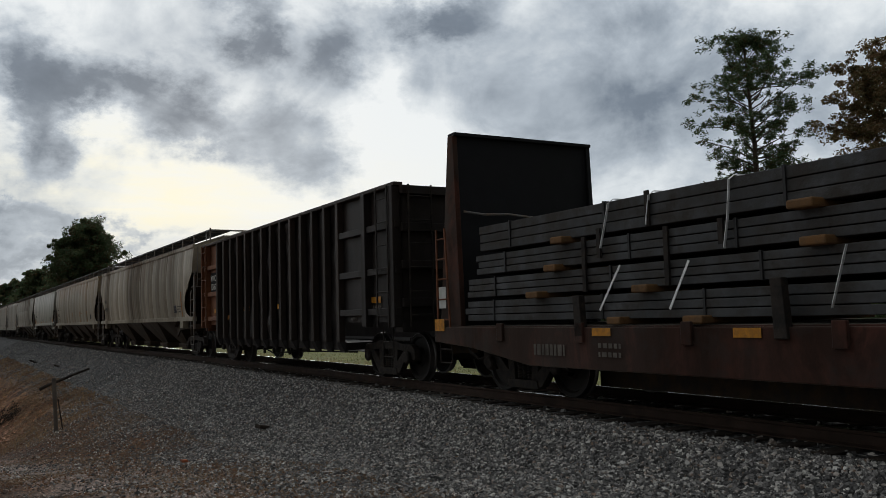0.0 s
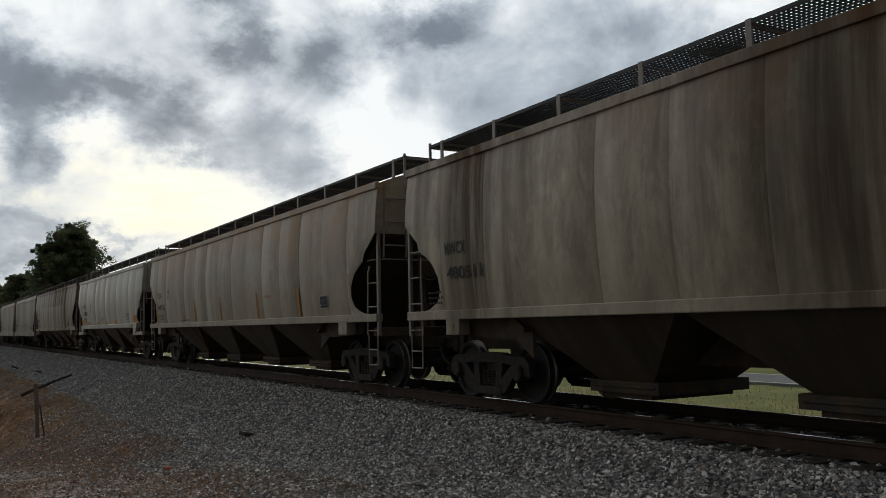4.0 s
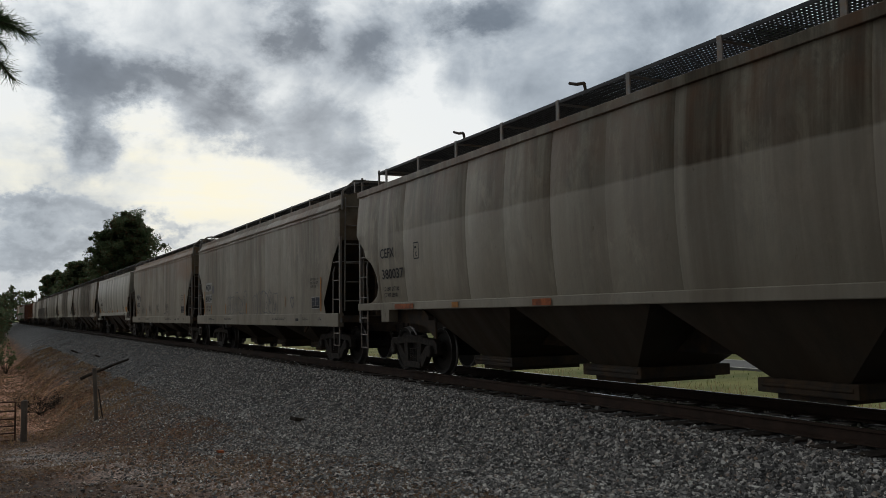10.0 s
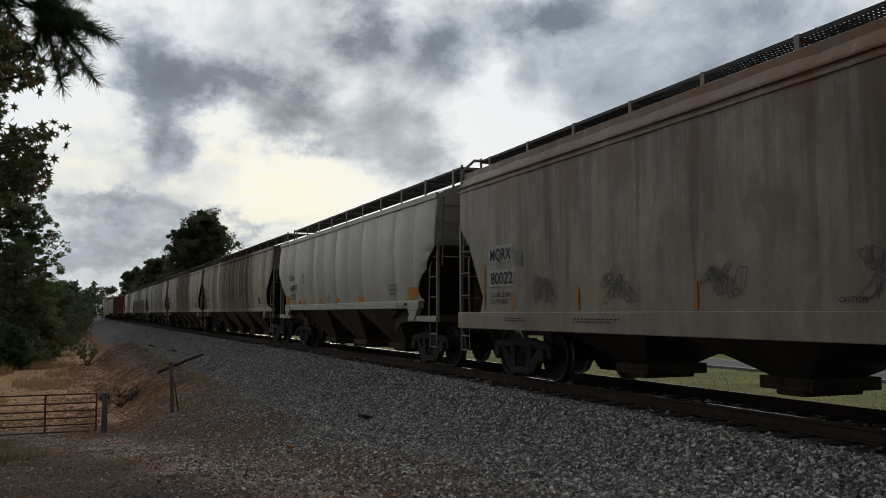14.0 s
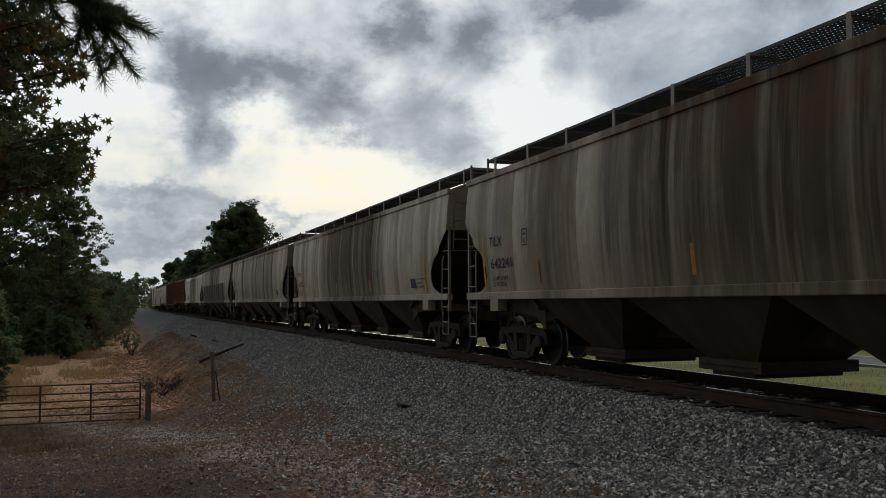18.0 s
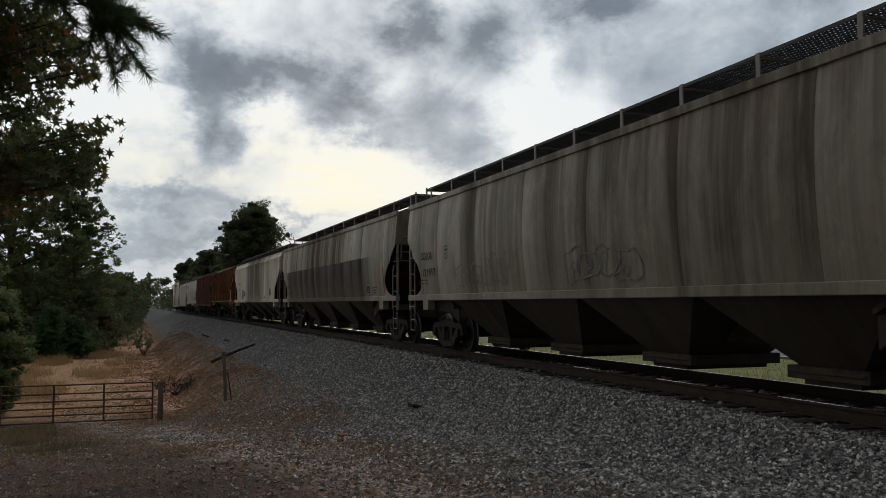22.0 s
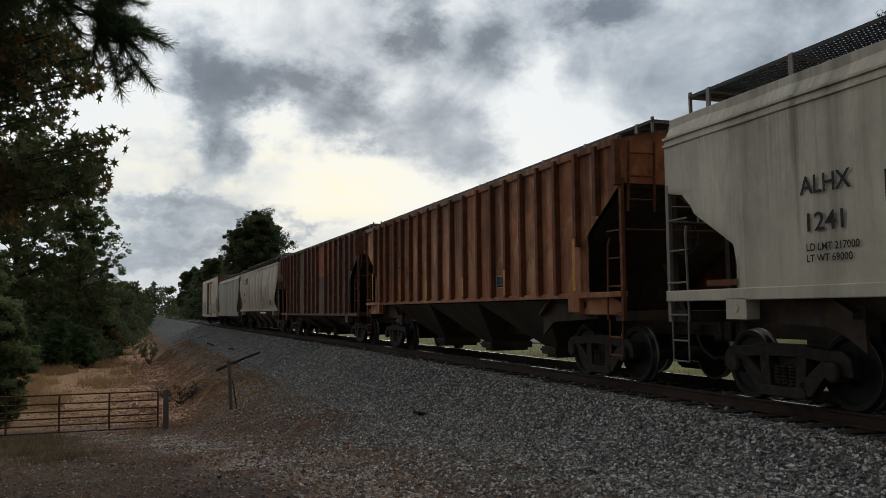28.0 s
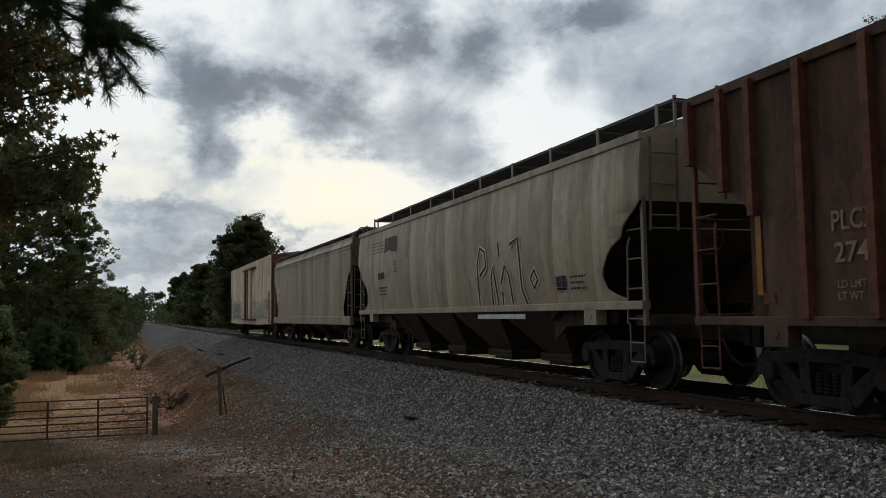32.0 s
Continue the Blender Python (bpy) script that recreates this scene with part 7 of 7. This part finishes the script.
def near_pine():
    """The pine whose lowest bough hangs into view."""
    rng = np.random.default_rng(52)
    t = new("overhanging_pine")
    tagged(t, "pine bough with long needle tufts hanging over the lane", "tree")
    x, y = -3.0, 9.0
    z0 = ground_z(x, y) - 0.1
    g = Geo()
    trunk = limb_path(rng, (x, y, z0), (0, 0, 1), 9.5, 9, 0, 0.02)
    tapered(g, trunk, 0.18, 0.08, 10)
    part("trunk", g, BARK, t, smooth=True)
    limbs, quads = Geo(), []
    root = trunk[5]
    a, b, c = Vector((-1.9, 9.1, 4.75)), Vector((-1.1, 9.3, 4.55)), Vector((-0.55, 9.4, 4.28))
    tapered(limbs, [root, a, b, c], 0.05, 0.018, 7)
    tips = [(0.14, 9.45, 4.10), (-0.02, 9.4, 3.62), (-0.34, 9.4, 3.52), (-0.18, 9.5, 4.36), (-0.5, 9.3, 3.95), (-0.72, 9.3, 4.05), (-0.42, 9.5, 4.62), (-0.95, 9.2, 4.25), (-0.75, 9.4, 4.75),
            (-1.3, 9.2, 4.3), (-1.1, 9.2, 4.85), (-1.6, 9.1, 4.5), (-1.5, 9.3, 5.0), (-0.3, 9.3, 4.1), (-0.1, 9.4, 3.95), (-0.55, 9.4, 4.45), (-0.3, 9.3, 4.85), (-0.8, 9.3, 4.45), (-1.2, 9.4, 4.6), (-0.2, 9.35, 4.62), (0.02, 9.5, 4.22), (-0.6, 9.2, 4.95), (-1.0, 9.3, 5.0), (-1.8, 9.2, 4.8), (-0.62, 9.35, 3.78), (-0.15, 9.3, 5.0)]
    for i, p in enumerate(tips):
        p = Vector(p)
        s = (c if p.x > -0.7 else b if p.x > -1.25 else a)
        mid = s.lerp(p, 0.5) + Vector((0, 0, 0.05))
        tapered(limbs, [s, mid, p], 0.012, 0.006, 5)
        d = (p - mid).normalized()
        for f in (0.45, 0.58, 0.71, 0.84, 0.95, 1.0):
            quads.append(needle_tuft(rng, s.lerp(p, f), d, 60, 0.155))
        for _ in range(3):
            q = s.lerp(p, rng.uniform(0.2, 0.9))
            e = q + Vector((rng.normal() * 0.16, rng.normal() * 0.16, rng.normal() * 0.13 - 0.03))
            tapered(limbs, [q, e], 0.005, 0.003, 4)
            quads.append(needle_tuft(rng, e, (e - q).normalized(), 70, 0.15))
            quads.append(needle_tuft(rng, q.lerp(e, 0.6), (e - q).normalized(), 50, 0.15))
    part("branchwork", limbs, BARK, t, smooth=True)
    ob = new("foliage", fast_mesh("foliage", np.concatenate(quads), PINE))
    ob.parent = t


GUM = leaf_material("star_leaves", (0.075, 0.105, 0.046), (0.16, 0.17, 0.075), (0.30, 0.14, 0.055), 0.04)
near_tree()
near_pine()
tree("lane_bush", "dark bush behind the gate", -5.6, 35.0, 4.6, 0.05, 1.4, OAK, 44, 70, 160, 0.07)
tree("lane_bush", "tall dark bush behind the gate", -7.4, 40.0, 7.5, 0.05, 1.8, OAK, 45, 90, 160, 0.08)


# ---- low growth ----
STRAW = leaf_material("dry_grass", (0.34, 0.23, 0.12), (0.55, 0.40, 0.22), (0.28, 0.17, 0.09), 0.4)
TURF = leaf_material("green_grass", (0.10, 0.14, 0.04), (0.22, 0.235, 0.08), (0.28, 0.22, 0.11), 0.3)
DULL = leaf_material("dull_grass", (0.055, 0.058, 0.028), (0.12, 0.105, 0.052), (0.20, 0.14, 0.08), 0.3)
LITTER = leaf_material("fallen_leaves", (0.15, 0.10, 0.066), (0.42, 0.31, 0.205), (0.20, 0.11, 0.065), 0.3)


def blades(name, label, spots, lo, hi, mat, seed, wide=0.006, lean=0.35):
    rng = np.random.default_rng(seed)
    p = np.array(spots)
    n = len(p)
    d = unit(rng.normal(size=(n, 3)) * np.array([lean, lean, 0.0]) + np.array([0, 0, 1.0]))
    L = rng.uniform(lo, hi, size=(n, 1))
    s = unit(np.cross(d, rng.normal(size=(n, 3)))) * wide
    ob = new(name, fast_mesh(name, np.stack([p - s, p + s, p + d * L + s * 0.2, p + d * L - s * 0.2], axis=1), mat))
    tagged(ob, label, "grass", kind="stuff")


def low_growth():
    rng = np.random.default_rng(61)
    sp = []
    for _ in range(26000):
        y = rng.uniform(40, 92)
        x = line_x(y) - 8.2 - 7.5 * rng.uniform() ** 0.8
        if noise.noise(Vector((x * 0.35, y * 0.16, 3))) > 0.12 + 0.05 * (x + 2.5):
            sp.append((x, y, rough_z(x, y)))
    blades("dry_grass", "tall dry straw-coloured grass behind the gate", sp, 0.2, 0.7, STRAW, 62, 0.014)
    sp = []
    for _ in range(9000):
        y = rng.uniform(24, 85)
        x = line_x(y) - rng.uniform(4.3, 9.0)
        if noise.noise(Vector((x * 0.6, y * 0.4, 7))) > 0.08:
            sp.append((x, y, rough_z(x, y)))
    blades("bank_grass", "thin dry weeds on the bank", sp, 0.1, 0.35, STRAW, 63, 0.007)
    sp = []
    for _ in range(24000):
        y = rng.uniform(2, 70)
        x = line_x(y) + 2.6 + abs(rng.normal()) * 5.0
        sp.append((x, y, rough_z(x, y)))
    blades("field_grass", "mown green grass with dry stems beyond the line", sp, 0.04, 0.12, TURF, 64, 0.012)
    sp = []
    for _ in range(7000):
        y = rng.uniform(6, 60)
        x = line_x(y) + 2.6 + rng.uniform(0, 2.6)
        if noise.noise(Vector((x * 0.5, y * 0.25, 9))) > 0.05:
            sp.append((x, y, rough_z(x, y)))
    blades("tall_dry_grass", "tall dry grass along the far side of the ballast", sp, 0.3, 0.75, STRAW, 65, 0.01)
    sp = []
    for cx, cy, r, n in ((-2.9, 21.5, 0.9, 2600), (-3.9, 24.0, 1.1, 2200), (-2.2, 18.0, 0.5, 700), (-1.3, 14.5, 0.5, 500), (-3.0, 27.0, 0.8, 900)):
        for _ in range(n):
            x, y = cx + rng.normal() * r * 0.6, cy + rng.normal() * r * 0.6
            sp.append((x, y, rough_z(x, y) - 0.01))
    blades("lane_grass", "dark green grass tufts beside the lane", sp, 0.08, 0.26, DULL, 66, 0.005, 0.6)
    n = 120000
    ys = rng.uniform(4, 40, n)
    ds = 4.4 + 8.5 * rng.uniform(size=n) ** 1.6
    c = []
    for y, d in zip(ys, ds):
        x = line_x(y) - d
        if noise.noise(Vector((x * 0.5, y * 0.5, 1))) > rng.uniform(-0.5, 0.45):
            c.append((x, y, rough_z(x, y) + 0.014))
    d = []
    for _ in range(30000):
        y = rng.uniform(28, 80)
        x = line_x(y) - 4.2 - abs(rng.normal()) * 3.2
        if noise.noise(Vector((x * 0.7, y * 0.35, 5))) > rng.uniform(-0.6, 0.3):
            d.append((x, y, rough_z(x, y) + 0.02))
    ob = new("bank_litter", fast_mesh("bank_litter", leaf_quads(rng, np.array(d), 0.05, 0.3, 1.4), LITTER))
    tagged(ob, "dry brown litter and stems on the bank", "leaves", kind="stuff")
    ob = new("leaf_litter", fast_mesh("leaf_litter", leaf_quads(rng, np.array(c), 0.021, 0.3), LITTER))
    tagged(ob, "brown fallen leaves strewn over the dirt", "leaves", kind="stuff")


low_growth()


def bush(name, label, x, y, high, wide, mat, seed, per=500, size=0.05):
    rng = np.random.default_rng(seed)
    b = new(name)
    tagged(b, label, "bush")
    b.matrix_basis = pose(x, y, ground_z(x, y) - 0.05)
    tw = Geo()
    cl = []
    for i in range(26):
        a = rng.uniform(0, math.tau)
        tip = limb_path(rng, (0, 0, 0), (math.cos(a) * wide / high, math.sin(a) * wide / high, 1.0), high * rng.uniform(0.6, 1.1), 4, 0.05, 0.25)
        tapered(tw, tip, 0.014, 0.004, 5)
        cl.append((*tip[-1], 0.16, 0.16, 0.14))
        cl.append((*tip[-2], 0.16, 0.16, 0.14))
    part("branchwork", tw, BARK, b)
    ob = new("foliage", fast_mesh("foliage", leaf_quads(rng, in_clumps(rng, cl, per // 26), size, 0.7), mat))
    ob.parent = b


DEAD = leaf_material("dead_brush", (0.022, 0.017, 0.013), (0.05, 0.036, 0.026))
bush("brush_clump", "dark tangle of dead brush on the bank", 1.25, 40.0, 1.25, 1.4, DEAD, 71, 700, 0.035)
bush("low_bush", "small dark green bush at the foot of the bank", -0.15, 72.0, 2.1, 0.9, OAK, 72, 900, 0.06)


def road():
    """The road across the field, with its pale edge lines."""
    asphalt = material("worn_asphalt", (0.13, 0.13, 0.13), 0.85, 0.0, 0.2, 1.0, 50.0, 0.15, (0.17, 0.165, 0.16))
    line = material("road_line_paint", (0.6, 0.58, 0.5), 0.7, 0.0, 0.25, 3.0, 40.0, 0.05)

    def strip(a, b, lift):
        ys = steps((-300, -40, 40), (-40, 120, 4), (120, 1200, 60))
        return Geo().add([p for y in ys for p in ((24.6 + a, y, ROAD_Z + lift - 0.3), (24.6 + a, y, ROAD_Z + lift), (24.6 + b, y, ROAD_Z + lift), (24.6 + b, y, ROAD_Z + lift - 0.3))],
                         [(4 * i + k, 4 * i + k + 1, 4 * i + 5 + k, 4 * i + 4 + k) for i in range(len(ys) - 1) for k in range(3)])
    r = part("road", strip(-1.75, 1.75, 0.0), asphalt)
    tagged(r, "narrow grey asphalt road across the field", "road", kind="structure")
    for a, b in ((-1.66, -1.54), (1.54, 1.66)):
        part("road_line", strip(a, b, 0.006), line, r)


ROAD_Z = -0.88
road()


def sedan(name, label, paint_col):
    """A plain sedan, nose towards -y."""
    paint = material(name + "_paint", paint_col, 0.3, 0.4, 0.1, 2.0, 60.0, 0.02, coat=0.5)
    glass = material(name + "_glass", (0.02, 0.022, 0.025), 0.08, 0.0, 0.1, 2.0, 30.0, 0.0)
    rubber = material("tyre_rubber", (0.02, 0.02, 0.02), 0.85, 0.0, 0.2, 6.0, 60.0, 0.1)
    alloy = material("alloy_rim", (0.55, 0.56, 0.57), 0.3, 0.9, 0.1, 6.0, 60.0, 0.02)
    car = new(name)
    tagged(car, label, "car")
    lower = [(-2.3, 0.35), (-2.36, 0.55), (-2.25, 0.75), (-1.2, 0.92), (1.5, 0.95), (2.2, 0.92), (2.33, 0.7), (2.3, 0.35)]
    part("body", Geo().slab(lower, -0.87, 0.87), paint, car, bevel=0.09)
    part("cabin", Geo().add([(s * w, y, z) for s in (-1, 1) for y, z, w in ((-1.15, 0.9, 0.80), (-0.35, 1.40, 0.62), (1.0, 1.42, 0.62), (1.75, 0.94, 0.80))],
                            [(0, 1, 2, 3), (4, 7, 6, 5), (0, 4, 5, 1), (1, 5, 6, 2), (2, 6, 7, 3), (0, 3, 7, 4)]), glass, car, bevel=0.05)
    part("roof", Geo().box(-0.60, 0.60, -0.32, 0.98, 1.405, 1.44), paint, car, bevel=0.015)
    for y in (-1.12, 0.35, 1.7):
        part("pillar", Geo().bar((-0.80, y, 0.92), (-0.61, y + (0.75 if y < -1 else -0.7 if y > 1 else 0), 1.41), 0.07, 0.05), paint, car)
    for s in (-1, 1):
        part("headlight", Geo().box(s * 0.72 - 0.14, s * 0.72 + 0.14, -2.30, -2.12, 0.60, 0.74), PLATE, car, bevel=0.02)
        part("tail_light", Geo().box(s * 0.72 - 0.12, s * 0.72 + 0.12, 2.22, 2.32, 0.70, 0.85), OXIDE, car, bevel=0.02)
    for x in (-0.80, 0.80):
        for y in (-1.42, 1.35):
            w = part("wheel", Geo().turned([(-0.10, 0.2), (-0.10, 0.31), (-0.06, 0.325), (0.06, 0.325), (0.10, 0.31), (0.10, 0.2)], 24), rubber, car, m=pose(x, y, 0.325))
            g = Geo().turned([(-0.105, 0.06), (-0.11, 0.09), (-0.09, 0.20), (0.09, 0.20), (0.11, 0.09), (0.105, 0.06)], 20)
            part("rim", g, alloy, w)
            ROAD_WHEELS.append((w, x, y))
    return car


ROAD_WHEELS = []
PICKUP_WHEELS = []


def pickup():
    """A dark pickup truck, nose towards +y."""
    paint = material("pickup_paint", (0.022, 0.024, 0.03), 0.3, 0.2, 0.1, 2.0, 60.0, 0.02, coat=0.6)
    glass = material("pickup_glass", (0.03, 0.033, 0.036), 0.08, 0.0, 0.1, 2.0, 30.0, 0.0)
    rubber = material("pickup_tyre", (0.02, 0.02, 0.02), 0.85, 0.0, 0.2, 6.0, 60.0, 0.1)
    alloy = material("pickup_rim", (0.60, 0.61, 0.62), 0.3, 0.8, 0.1, 6.0, 60.0, 0.02)
    car = new("pickup_truck")
    tagged(car, "black pickup truck with bright rims driving along the road", "car")
    part("body", Geo().slab([(2.75, 0.45), (2.82, 0.75), (2.7, 1.02), (1.3, 1.12), (-2.75, 1.12), (-2.82, 0.5)], -0.95, 0.95), paint, car, bevel=0.08)
    part("cabin", Geo().add([(q * w, y, z) for q in (-1, 1) for y, z, w in ((1.35, 1.08, 0.86), (0.65, 1.76, 0.70), (-0.95, 1.78, 0.70), (-1.15, 1.08, 0.86))],
                            [(0, 1, 2, 3), (4, 7, 6, 5), (0, 4, 5, 1), (1, 5, 6, 2), (2, 6, 7, 3), (0, 3, 7, 4)]), glass, car, bevel=0.05)
    part("roof", Geo().box(-0.69, 0.69, -0.96, 0.62, 1.765, 1.81), paint, car, bevel=0.02)
    for y in (1.32, 0.1, -1.1):
        part("pillar", Geo().bar((-0.87, y, 1.08), (-0.70, y + (-0.65 if y > 1 else 0.12 if y < -1 else 0), 1.77), 0.08, 0.06), paint, car)
    for q in (-1, 1):
        part("headlight", Geo().box(q * 0.74 - 0.15, q * 0.74 + 0.15, 2.66, 2.82, 0.80, 0.96), PLATE, car, bevel=0.02)
        part("tail_light", Geo().box(q * 0.86 - 0.08, q * 0.86 + 0.08, -2.84, -2.76, 0.80, 1.08), OXIDE, car, bevel=0.02)
    part("bumper", Geo().box(-0.95, 0.95, -2.98, -2.80, 0.48, 0.66), alloy, car, bevel=0.03)
    for x in (-0.84, 0.84):
        for y in (1.75, -1.65):
            w = part("wheel", Geo().turned([(-0.12, 0.24), (-0.12, 0.38), (-0.07, 0.40), (0.07, 0.40), (0.12, 0.38), (0.12, 0.24)], 24), rubber, car, m=pose(x, y, 0.40))
            part("rim", Geo().turned([(-0.125, 0.06), (-0.13, 0.10), (-0.11, 0.25), (0.11, 0.25), (0.13, 0.10), (0.125, 0.06)], 20), alloy, w)
            PICKUP_WHEELS.append((w, x, y))
    return car


PICKUP = pickup()
SEDAN = sedan("sedan", "silver-grey sedan driving along the road", (0.34, 0.35, 0.36))
SILVER_WHEELS = list(ROAD_WHEELS)
ROAD_WHEELS.clear()
DARK_CAR = sedan("dark_sedan", "dark blue sedan with bright rims driving along the road", (0.03, 0.034, 0.045))


# ---- gate, post, brush ----
GATE = material("rusty_gate_steel", (0.075, 0.045, 0.032), 0.65, 0.4, 0.35, 3.0, 40.0, 0.15, (0.13, 0.06, 0.03))
POSTWOOD = material("weathered_post_wood", (0.15, 0.13, 0.11), 0.9, 0.0, 0.35, 3.0, 30.0, 0.4)


def gate():
    y, x1, x0 = 30.0, 0.22, -5.2
    z0 = -2.56
    gt = new("farm_gate")
    tagged(gt, "rusty six-bar steel tube farm gate, closed across the lane", "gate")
    for z in (0.02, 0.24, 0.46, 0.68, 0.92, 1.2):
        part("bar", Geo().rod((x0, y, z0 + z), (x1, y, z0 + z), 0.024, 8), GATE, gt, smooth=True)
    for x in (x0, x1):
        part("upright", Geo().rod((x, y, z0), (x, y, z0 + 1.2), 0.028, 8), GATE, gt, smooth=True)
    for x in (-1.28, -2.77, -4.3):
        part("brace", Geo().box(x - 0.03, x + 0.03, y - 0.035, y + 0.005, z0, z0 + 1.2), GATE, gt)
    p = part("gate_post", Geo().rod((0.47, y + 0.02, -3.0), (0.47, y + 0.02, z0 + 1.22), 0.10, 10, 0.09), POSTWOOD, smooth=True)
    tagged(p, "short weathered round wooden gate post", "post")


gate()


def stake():
    x, y = 2.12, 25.5
    z = ground_z(x, y)
    s = part("marker_stake", Geo().bar((x + 0.08, y, z - 0.2), (x, y, z + 1.52), 0.12, 0.10), POSTWOOD, None, bevel=0.015)
    tagged(s, "leaning grey wooden stake on the bank", "post")
    b = part("fallen_board", Geo().bar((x + 0.10, y - 0.1, z + 0.95), (x + 0.24, y - 0.1, z - 0.02), 0.07, 0.03), TIE, None)
    b.matrix_basis = pose(0, 0, 0)
    tagged(b, "thin dark board leaning on the stake", "board")
    g = Geo()
    rng = np.random.default_rng(4)
    tapered(g, limb_path(rng, (x - 0.35, y + 0.1, z + 1.22), (1, 0.0, 0.35), 1.35, 6, 0.0, 0.05), 0.045, 0.03, 6)
    st = part("dead_branch", g, TIE, None, smooth=True)
    tagged(st, "dark dead branch caught on the top of the stake", "branch")
    w = part("white_marker", Geo().box(-0.48, -0.36, 150.0, 150.1, ground_z(-0.42, 150) - 0.1, ground_z(-0.42, 150) + 1.2), PLATE, None)
    tagged(w, "small white marker post beside the line", "post")


stake()


def debris():
    for x, y, L, a in ((5.05, 16.0, 0.55, 30), (3.9, 60.0, 1.6, 65), (4.4, 50.0, 0.7, 50)):
        z = ground_z(x, y) + 0.05
        b = part("tie_splinter", Geo().box(-L / 2, L / 2, -0.07, 0.07, -0.03, 0.04), TIE, None, bevel=0.015, m=pose(x, y, z, 6, 12, a))
        tagged(b, "dark splinter of an old tie on the ballast", "wood scrap", "scraps on the bank")
    b = part("orange_scrap", Geo().box(-0.05, 0.05, -0.04, 0.04, -0.01, 0.03), OXIDE, None, bevel=0.01, m=pose(3.1, 14.2, ground_z(3.1, 14.2) + 0.04, 10, 5, 20))
    tagged(b, "small orange plastic scrap in the dirt", "scrap")


debris()


def motions():
    times_ = [0, 2, 4, 6, 8, 10, 12, 14, 16, 18, 20, 22, 24, 26, 28, 30, 32]
    for ob, mid in CARS:
        rows = []
        for t in times_:
            y = mid - SPEED * t
            rows.append((t, pose(line_x(y), y, 0, 0, 0, line_turn(y))))
        walk(ob, rows)
    walk(SEDAN, [(t, pose(24.6, 37.6 - 20.6 * (t - 29.0), ROAD_Z)) for t in times_])
    # the faster dark car keeps to its lane and passes the silver one far up the road
    rows = []
    for t in times_:
        y = 38.5 - 34.0 * (t - 22.0)
        rows.append((t, pose(23.8 - 2.6 * min(1.0, max(0.0, (y - 170) / 100)), y, ROAD_Z)))
    walk(DARK_CAR, rows)
    spin = math.degrees(34.0 / 0.325)
    for w, x, y in ROAD_WHEELS:
        walk(w, [(i / 75, pose(x, y, 0.325, (spin * i / 75) % 360.0)) for i in range(32 * 75 + 1)])
    walk(PICKUP, [(t, pose(25.5, 34.6 + 34.0 * (t - 7.5), ROAD_Z)) for t in times_])
    spin = math.degrees(34.0 / 0.40)
    for w, x, y in PICKUP_WHEELS:
        walk(w, [(i / 60, pose(x, y, 0.40, (-spin * i / 60) % 360.0)) for i in range(32 * 60 + 1)])
    spin = math.degrees(20.6 / 0.325)
    for w, x, y in SILVER_WHEELS:
        walk(w, [(i / 50, pose(x, y, 0.325, (spin * i / 50) % 360.0)) for i in range(32 * 50 + 1)])
    # wheels roll without slipping
    turn = math.degrees(SPEED / WHEEL_R)
    for w, a in WHEELSETS:
        walk(w, [(i / 15, pose(0, a, WHEEL_R, (turn * i / 15) % 360.0)) for i in range(32 * 15 + 1)])


motions()
